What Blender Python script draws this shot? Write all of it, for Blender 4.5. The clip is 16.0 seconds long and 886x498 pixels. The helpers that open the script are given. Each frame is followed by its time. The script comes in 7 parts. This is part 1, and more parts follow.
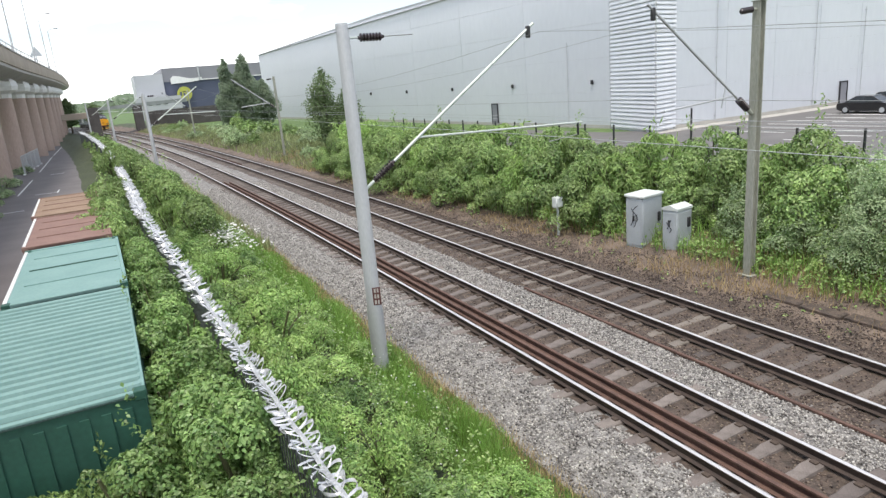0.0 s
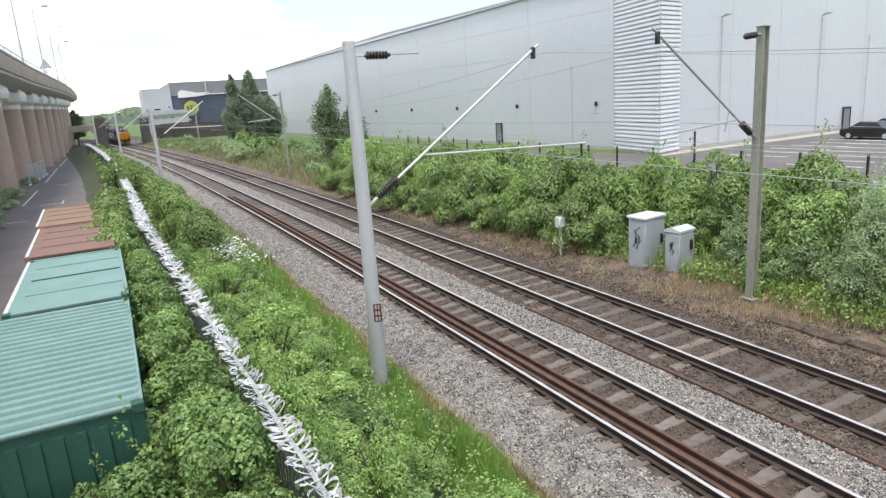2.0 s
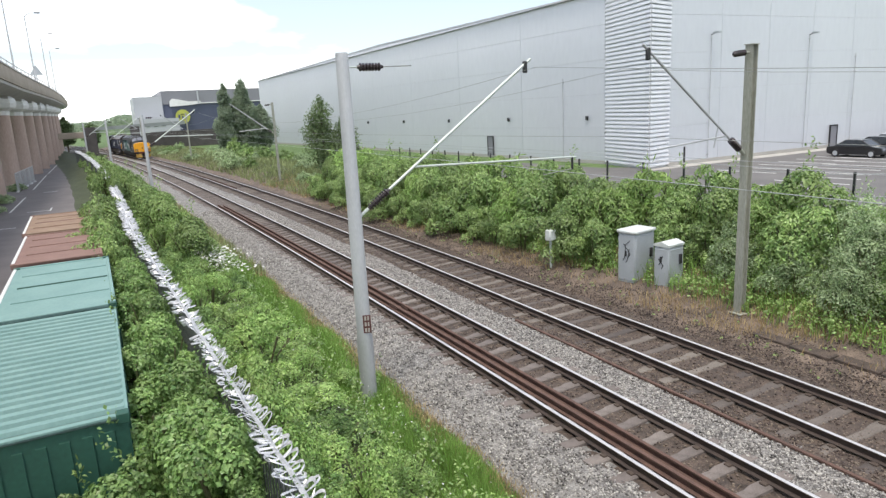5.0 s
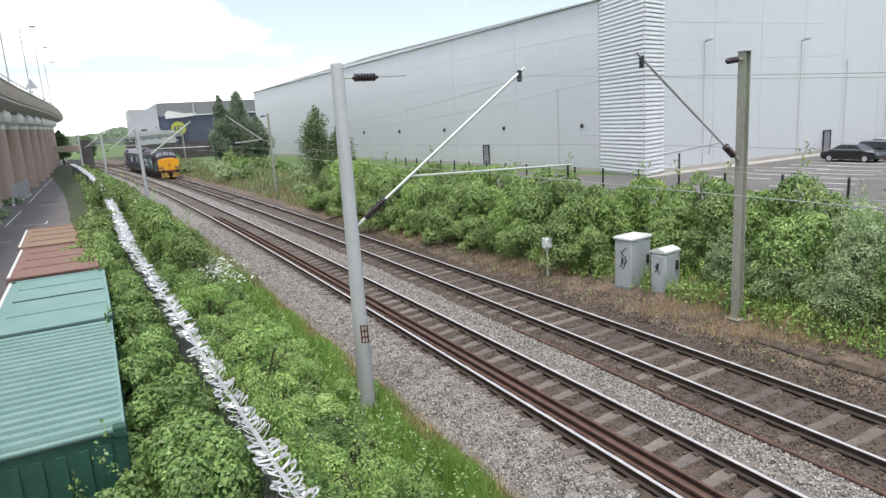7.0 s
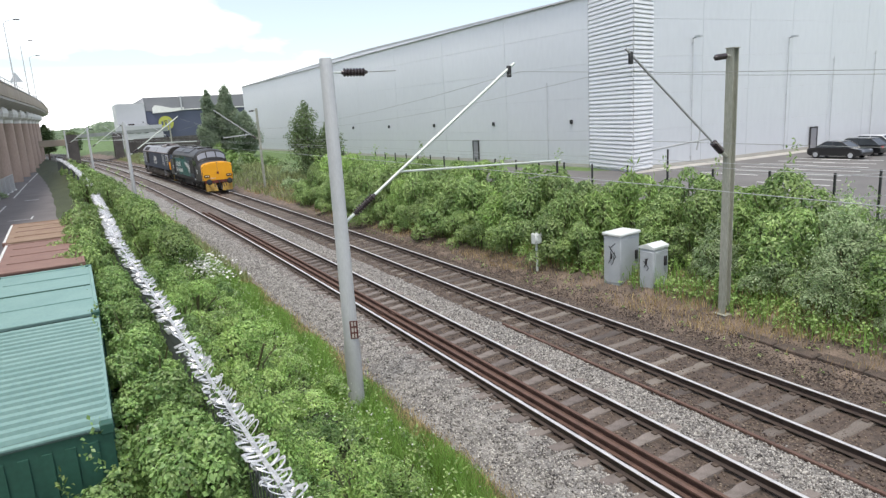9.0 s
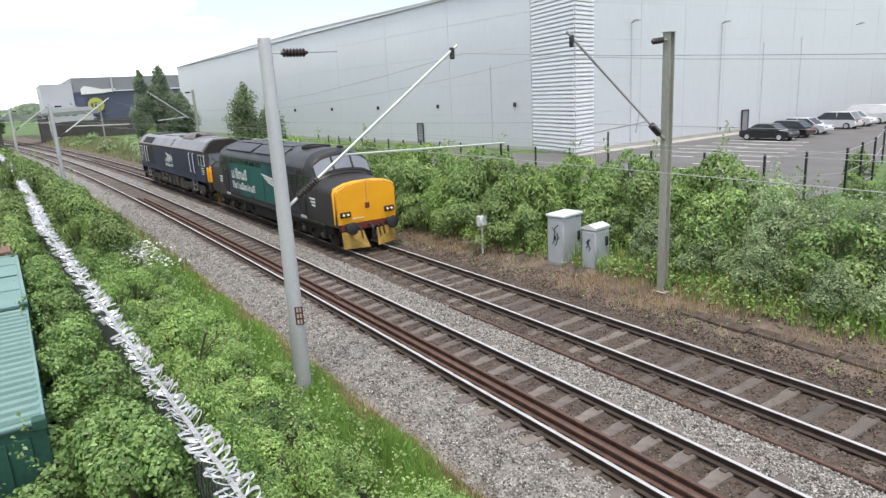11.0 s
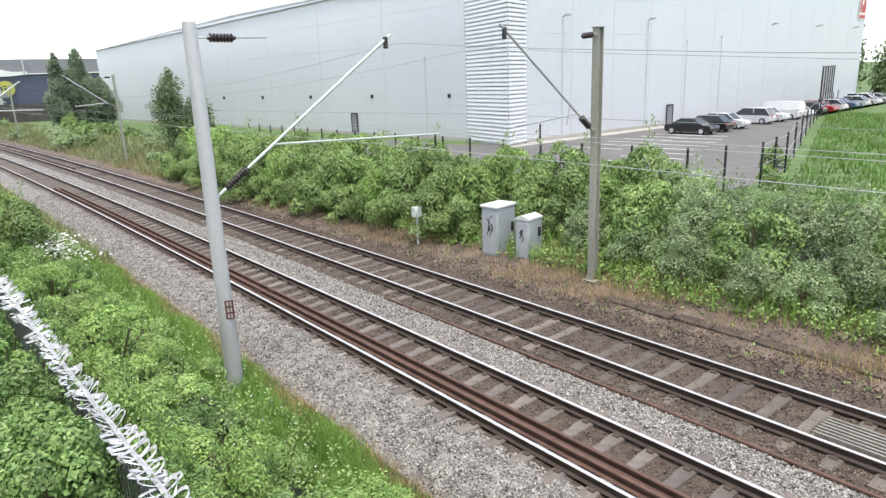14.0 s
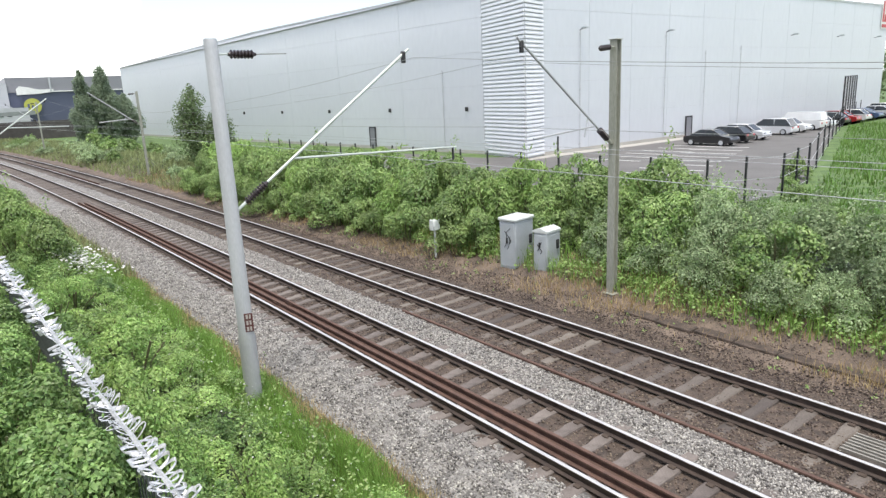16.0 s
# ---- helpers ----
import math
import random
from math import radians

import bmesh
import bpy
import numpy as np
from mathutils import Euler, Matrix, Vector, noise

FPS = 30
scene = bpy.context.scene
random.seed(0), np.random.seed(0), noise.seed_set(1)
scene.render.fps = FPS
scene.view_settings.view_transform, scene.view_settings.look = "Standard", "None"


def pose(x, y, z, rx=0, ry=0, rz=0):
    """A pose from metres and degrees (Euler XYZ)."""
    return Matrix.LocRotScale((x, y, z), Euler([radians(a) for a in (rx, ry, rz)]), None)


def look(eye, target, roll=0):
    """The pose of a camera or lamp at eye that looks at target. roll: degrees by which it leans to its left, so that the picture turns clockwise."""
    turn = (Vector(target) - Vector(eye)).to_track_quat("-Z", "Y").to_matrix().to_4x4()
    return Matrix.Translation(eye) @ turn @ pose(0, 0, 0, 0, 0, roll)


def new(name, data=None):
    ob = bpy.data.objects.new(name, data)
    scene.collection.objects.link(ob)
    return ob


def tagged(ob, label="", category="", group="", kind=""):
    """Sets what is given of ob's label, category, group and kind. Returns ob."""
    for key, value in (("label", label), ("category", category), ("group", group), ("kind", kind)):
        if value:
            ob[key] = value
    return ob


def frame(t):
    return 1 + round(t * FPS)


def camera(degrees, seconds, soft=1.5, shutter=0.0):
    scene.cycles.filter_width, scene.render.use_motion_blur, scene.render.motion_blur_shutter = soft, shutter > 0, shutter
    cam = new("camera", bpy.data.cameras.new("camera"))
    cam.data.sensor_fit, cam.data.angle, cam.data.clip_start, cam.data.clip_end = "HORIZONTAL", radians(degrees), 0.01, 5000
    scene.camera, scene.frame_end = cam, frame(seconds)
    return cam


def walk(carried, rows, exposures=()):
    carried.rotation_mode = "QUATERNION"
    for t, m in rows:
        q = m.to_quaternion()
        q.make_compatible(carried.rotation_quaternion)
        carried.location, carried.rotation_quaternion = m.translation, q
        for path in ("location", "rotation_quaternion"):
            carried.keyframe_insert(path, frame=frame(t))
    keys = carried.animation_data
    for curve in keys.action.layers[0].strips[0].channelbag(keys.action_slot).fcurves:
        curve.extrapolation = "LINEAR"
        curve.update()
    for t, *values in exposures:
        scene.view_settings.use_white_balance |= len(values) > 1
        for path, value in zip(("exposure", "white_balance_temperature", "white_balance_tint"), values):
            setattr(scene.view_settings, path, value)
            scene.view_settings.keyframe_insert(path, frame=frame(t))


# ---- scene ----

# ---- camera ----
cam = camera(68.95, 16.0, soft=1.4, shutter=0.15)
# seconds, x, y, z, pitch, roll, yaw
PATH = [
    (0, -7.747, 0.000, 5.839, -14.96, 4.76, -27.28),
    (0.5, -7.747, 0.000, 5.839, -14.49, 4.54, -27.02),
    (1, -7.747, 0.000, 5.839, -14.13, 4.09, -26.71),
    (1.5, -7.747, 0.000, 5.839, -13.73, 3.98, -26.75),
    (2, -7.747, 0.000, 5.839, -13.35, 3.77, -26.84),
    (2.5, -7.747, 0.000, 5.839, -13.08, 3.54, -27.00),
    (3, -7.747, 0.000, 5.839, -12.84, 3.37, -27.06),
    (3.5, -7.747, 0.000, 5.839, -12.69, 3.04, -27.16),
    (4, -7.747, 0.000, 5.839, -12.58, 3.01, -27.35),
    (6.5, -7.747, 0.000, 5.839, -11.72, 3.06, -27.67),
    (7, -7.747, 0.000, 5.839, -11.57, 3.53, -27.93),
    (7.5, -7.747, 0.000, 5.839, -11.55, 3.38, -28.16),
    (8, -7.747, 0.000, 5.839, -11.64, 3.29, -28.36),
    (10.5, -7.726, 0.007, 5.833, -13.23, 3.27, -31.73),
    (11, -7.722, 0.008, 5.832, -13.77, 3.13, -33.67),
    (11.5, -7.718, 0.009, 5.831, -14.12, 3.12, -35.52),
    (12, -7.713, 0.011, 5.830, -14.44, 3.04, -37.35),
    (12.5, -7.709, 0.012, 5.828, -14.69, 2.70, -38.51),
    (13, -7.705, 0.014, 5.827, -14.83, 2.29, -39.12),
    (13.5, -7.701, 0.015, 5.826, -14.88, 2.10, -39.35),
    (14, -7.697, 0.016, 5.825, -14.82, 2.08, -39.30),
    (14.5, -7.693, 0.018, 5.824, -14.68, 2.18, -39.00),
    (15, -7.693, 0.018, 5.824, -14.43, 2.32, -38.62),
    (15.5, -7.693, 0.018, 5.824, -14.08, 2.45, -38.22),
    (16, -7.693, 0.018, 5.824, -13.62, 2.59, -37.79),
]
walk(cam, [(t, pose(x, y, z, 90 + p, r, w)) for t, x, y, z, p, r, w in PATH],
     exposures=[(0, 0.64), (4, 0.60), (7, 0.52), (10.5, 0.58), (11.5, 0.64), (12.1, 0.72), (12.6, 0.90), (13.1, 0.96), (13.7, 0.90), (14.5, 0.80), (16, 0.76)])

# ---- sky, sun and exposure ----
SUN_UP, SUN_TURN = 72.0, 222.0
world = bpy.data.worlds.new("cloudy_sky")
scene.world = world
world.use_nodes = True
wt = world.node_tree
wt.nodes.clear()
w_out = wt.nodes.new("ShaderNodeOutputWorld")
w_bg = wt.nodes.new("ShaderNodeBackground")
w_sky = wt.nodes.new("ShaderNodeTexSky")
w_sky.sky_type, w_sky.sun_disc = "NISHITA", False
w_sky.sun_elevation, w_sky.sun_rotation = radians(SUN_UP), radians(SUN_TURN)
w_co = wt.nodes.new("ShaderNodeTexCoord")
w_map = wt.nodes.new("ShaderNodeMapping")
w_map.inputs["Scale"].default_value = (1.6, 1.6, 4.5)
w_map.inputs["Location"].default_value = (3.3, 1.2, 0.35)
w_noise = wt.nodes.new("ShaderNodeTexNoise")
w_noise.inputs["Scale"].default_value = 1.5
w_noise.inputs["Detail"].default_value = 7.0
w_noise.inputs["Roughness"].default_value = 0.52
w_ramp = wt.nodes.new("ShaderNodeValToRGB")
w_ramp.color_ramp.elements[0].position, w_ramp.color_ramp.elements[1].position = 0.50, 0.64
w_ramp.color_ramp.elements[0].color = (0.18, 0.18, 0.18, 1)
w_sep = wt.nodes.new("ShaderNodeSeparateXYZ")
w_low = wt.nodes.new("ShaderNodeMapRange")
w_low.inputs["From Min"].default_value, w_low.inputs["From Max"].default_value = 0.03, 0.10
w_low.inputs["To Min"].default_value, w_low.inputs["To Max"].default_value = 1.0, 0.0
w_max = wt.nodes.new("ShaderNodeMath")
w_max.operation = "MAXIMUM"
w_mix = wt.nodes.new("ShaderNodeMix")
w_mix.data_type = "RGBA"
w_mix.inputs["B"].default_value = (13.2, 13.2, 13.4, 1)
wt.links.new(w_co.outputs["Generated"], w_map.inputs["Vector"])
wt.links.new(w_map.outputs["Vector"], w_noise.inputs["Vector"])
wt.links.new(w_noise.outputs["Fac"], w_ramp.inputs["Fac"])
wt.links.new(w_co.outputs["Generated"], w_sep.inputs[0])
wt.links.new(w_sep.outputs["Z"], w_low.inputs["Value"])
wt.links.new(w_ramp.outputs["Color"], w_max.inputs[0])
wt.links.new(w_low.outputs[0], w_max.inputs[1])
wt.links.new(w_max.outputs[0], w_mix.inputs["Factor"])
wt.links.new(w_sky.outputs["Color"], w_mix.inputs["A"])
wt.links.new(w_mix.outputs["Result"], w_bg.inputs["Color"])
wt.links.new(w_bg.outputs["Background"], w_out.inputs["Surface"])
w_bg.inputs["Strength"].default_value = 0.116

sun_data = bpy.data.lights.new("sun", "SUN")
sun_data.energy, sun_data.angle, sun_data.color = 2.1, radians(14), (1.0, 0.935, 0.84)
sun = new("sun", sun_data)
su, st = radians(SUN_UP), radians(SUN_TURN)
sun.matrix_basis = look((0, 0, 60), (-60 * math.sin(st) * math.cos(su), -60 * math.cos(st) * math.cos(su), 60 - 60 * math.sin(su)))


# ---- materials ----
def mat(name, col, col2=None, rough=0.75, metal=0.0, scale=2.0, fine=30.0, bump=0.25, dist=0.01, rnd=0.0, island=0.0,
        thin=0.0, stretch=(1, 1, 1), mixlo=0.35, mixhi=0.68, spec=0.5, coat=0.0, plant=0.0):
    """A procedural surface: two colours mixed by broad and fine noise, a bump, and a spread per object or per island."""
    m = bpy.data.materials.new(name)
    m.use_nodes = True
    nt = m.node_tree
    n, l = nt.nodes, nt.links
    b = n["Principled BSDF"]
    b.inputs["Roughness"].default_value, b.inputs["Metallic"].default_value = rough, metal
    b.inputs["Specular IOR Level"].default_value = spec
    b.inputs["Coat Weight"].default_value = coat
    co = n.new("ShaderNodeTexCoord")
    mp = n.new("ShaderNodeMapping")
    mp.inputs["Scale"].default_value = stretch
    l.new(co.outputs["Object"], mp.inputs["Vector"])
    broad, grain = n.new("ShaderNodeTexNoise"), n.new("ShaderNodeTexNoise")
    broad.inputs["Scale"].default_value, broad.inputs["Detail"].default_value = scale, 6
    grain.inputs["Scale"].default_value, grain.inputs["Detail"].default_value = fine, 4
    for t in (broad, grain):
        l.new(mp.outputs["Vector"], t.inputs["Vector"])
    add = n.new("ShaderNodeMath")
    add.operation = "MULTIPLY_ADD"
    add.inputs[1].default_value = 0.45
    l.new(grain.outputs["Fac"], add.inputs[0])
    sub = n.new("ShaderNodeMath")
    sub.operation = "MULTIPLY"
    sub.inputs[1].default_value = 0.55
    l.new(broad.outputs["Fac"], sub.inputs[0])
    l.new(sub.outputs[0], add.inputs[2])
    ramp = n.new("ShaderNodeValToRGB")
    e = ramp.color_ramp.elements
    c2 = col2 or tuple(0.7 * c for c in col)
    e[0].position, e[1].position = mixlo, mixhi
    e[0].color, e[1].color = (*c2, 1), (*col, 1)
    l.new(add.outputs[0], ramp.inputs["Fac"])
    out = ramp.outputs["Color"]
    if rnd or island:
        src = n.new("ShaderNodeObjectInfo") if rnd else n.new("ShaderNodeNewGeometry")
        rng = n.new("ShaderNodeMapRange")
        a = rnd or island
        rng.inputs["To Min"].default_value, rng.inputs["To Max"].default_value = 1 - a, 1 + a
        l.new(src.outputs["Random" if rnd else "Random Per Island"], rng.inputs["Value"])
        hsv = n.new("ShaderNodeHueSaturation")
        l.new(rng.outputs[0], hsv.inputs["Value"])
        hr = n.new("ShaderNodeMapRange")
        hr.inputs["To Min"].default_value, hr.inputs["To Max"].default_value = 0.5 - 0.035 * a, 0.5 + 0.03 * a
        l.new(src.outputs["Random" if rnd else "Random Per Island"], hr.inputs["Value"])
        l.new(hr.outputs[0], hsv.inputs["Hue"])
        l.new(out, hsv.inputs["Color"])
        out = hsv.outputs["Color"]
    if plant:
        oi, pr, ph = n.new("ShaderNodeObjectInfo"), n.new("ShaderNodeMapRange"), n.new("ShaderNodeHueSaturation")
        pr.inputs["To Min"].default_value, pr.inputs["To Max"].default_value = 1 - plant, 1 + plant
        l.new(oi.outputs["Random"], pr.inputs["Value"])
        l.new(pr.outputs[0], ph.inputs["Value"])
        l.new(out, ph.inputs["Color"])
        out = ph.outputs["Color"]
    l.new(out, b.inputs["Base Color"])
    if bump:
        bp = n.new("ShaderNodeBump")
        bp.inputs["Strength"].default_value, bp.inputs["Distance"].default_value = bump, dist
        l.new(add.outputs[0], bp.inputs["Height"])
        l.new(bp.outputs["Normal"], b.inputs["Normal"])
    if thin:
        tr, ms = n.new("ShaderNodeBsdfTranslucent"), n.new("ShaderNodeMixShader")
        l.new(out, tr.inputs["Color"])
        ms.inputs["Fac"].default_value = thin
        l.new(b.outputs[0], ms.inputs[1])
        l.new(tr.outputs[0], ms.inputs[2])
        l.new(ms.outputs[0], n["Material Output"].inputs["Surface"])
    return m


def glass(name, tint=(0.02, 0.025, 0.03), rough=0.06):
    m = bpy.data.materials.new(name)
    m.use_nodes = True
    b = m.node_tree.nodes["Principled BSDF"]
    b.inputs["Base Color"].default_value = (*tint, 1)
    b.inputs["Roughness"].default_value = rough
    b.inputs["Specular IOR Level"].default_value = 0.8
    return m


def glow(name, col, power):
    m = bpy.data.materials.new(name)
    m.use_nodes = True
    b = m.node_tree.nodes["Principled BSDF"]
    b.inputs["Base Color"].default_value = (*col, 1)
    b.inputs["Emission Color"].default_value = (*col, 1)
    b.inputs["Emission Strength"].default_value = power
    return m


def paint_bands(name, stops, rough=0.4):
    """Paint that changes along the thing's own length (y) in the given (y, colour) steps, slanted a little, with road dirt."""
    m = bpy.data.materials.new(name)
    m.use_nodes = True
    nt = m.node_tree
    n, l = nt.nodes, nt.links
    b = n["Principled BSDF"]
    b.inputs["Roughness"].default_value = rough
    co, sep = n.new("ShaderNodeTexCoord"), n.new("ShaderNodeSeparateXYZ")
    l.new(co.outputs["Object"], sep.inputs[0])
    sl = n.new("ShaderNodeMath")
    sl.operation = "MULTIPLY_ADD"
    sl.inputs[1].default_value = -1.1
    l.new(sep.outputs["Z"], sl.inputs[0])
    l.new(sep.outputs["Y"], sl.inputs[2])
    rg = n.new("ShaderNodeMapRange")
    rg.inputs["From Min"].default_value, rg.inputs["From Max"].default_value = stops[0][0], stops[-1][0]
    l.new(sl.outputs[0], rg.inputs["Value"])
    ramp = n.new("ShaderNodeValToRGB")
    lo, hi = stops[0][0], stops[-1][0]
    e = ramp.color_ramp.elements
    e[0].color, e[1].color = (*stops[0][1], 1), (*stops[-1][1], 1)
    for y, c in stops[1:-1]:
        k = e.new((y - lo) / (hi - lo))
        k.color = (*c, 1)
    l.new(rg.outputs[0], ramp.inputs["Fac"])
    dirt = n.new("ShaderNodeTexNoise")
    dirt.inputs["Scale"].default_value, dirt.inputs["Detail"].default_value = 2.5, 8
    l.new(co.outputs["Object"], dirt.inputs["Vector"])
    dr = n.new("ShaderNodeMapRange")
    dr.inputs["From Min"].default_value, dr.inputs["From Max"].default_value = 0.5, 0.85
    dr.inputs["To Max"].default_value = 0.5
    l.new(dirt.outputs["Fac"], dr.inputs["Value"])
    mx = n.new("ShaderNodeMix")
    mx.data_type = "RGBA"
    mx.inputs["B"].default_value = (0.06, 0.055, 0.05, 1)
    l.new(dr.outputs[0], mx.inputs["Factor"])
    l.new(ramp.outputs["Color"], mx.inputs["A"])
    l.new(mx.outputs["Result"], b.inputs["Base Color"])
    return m


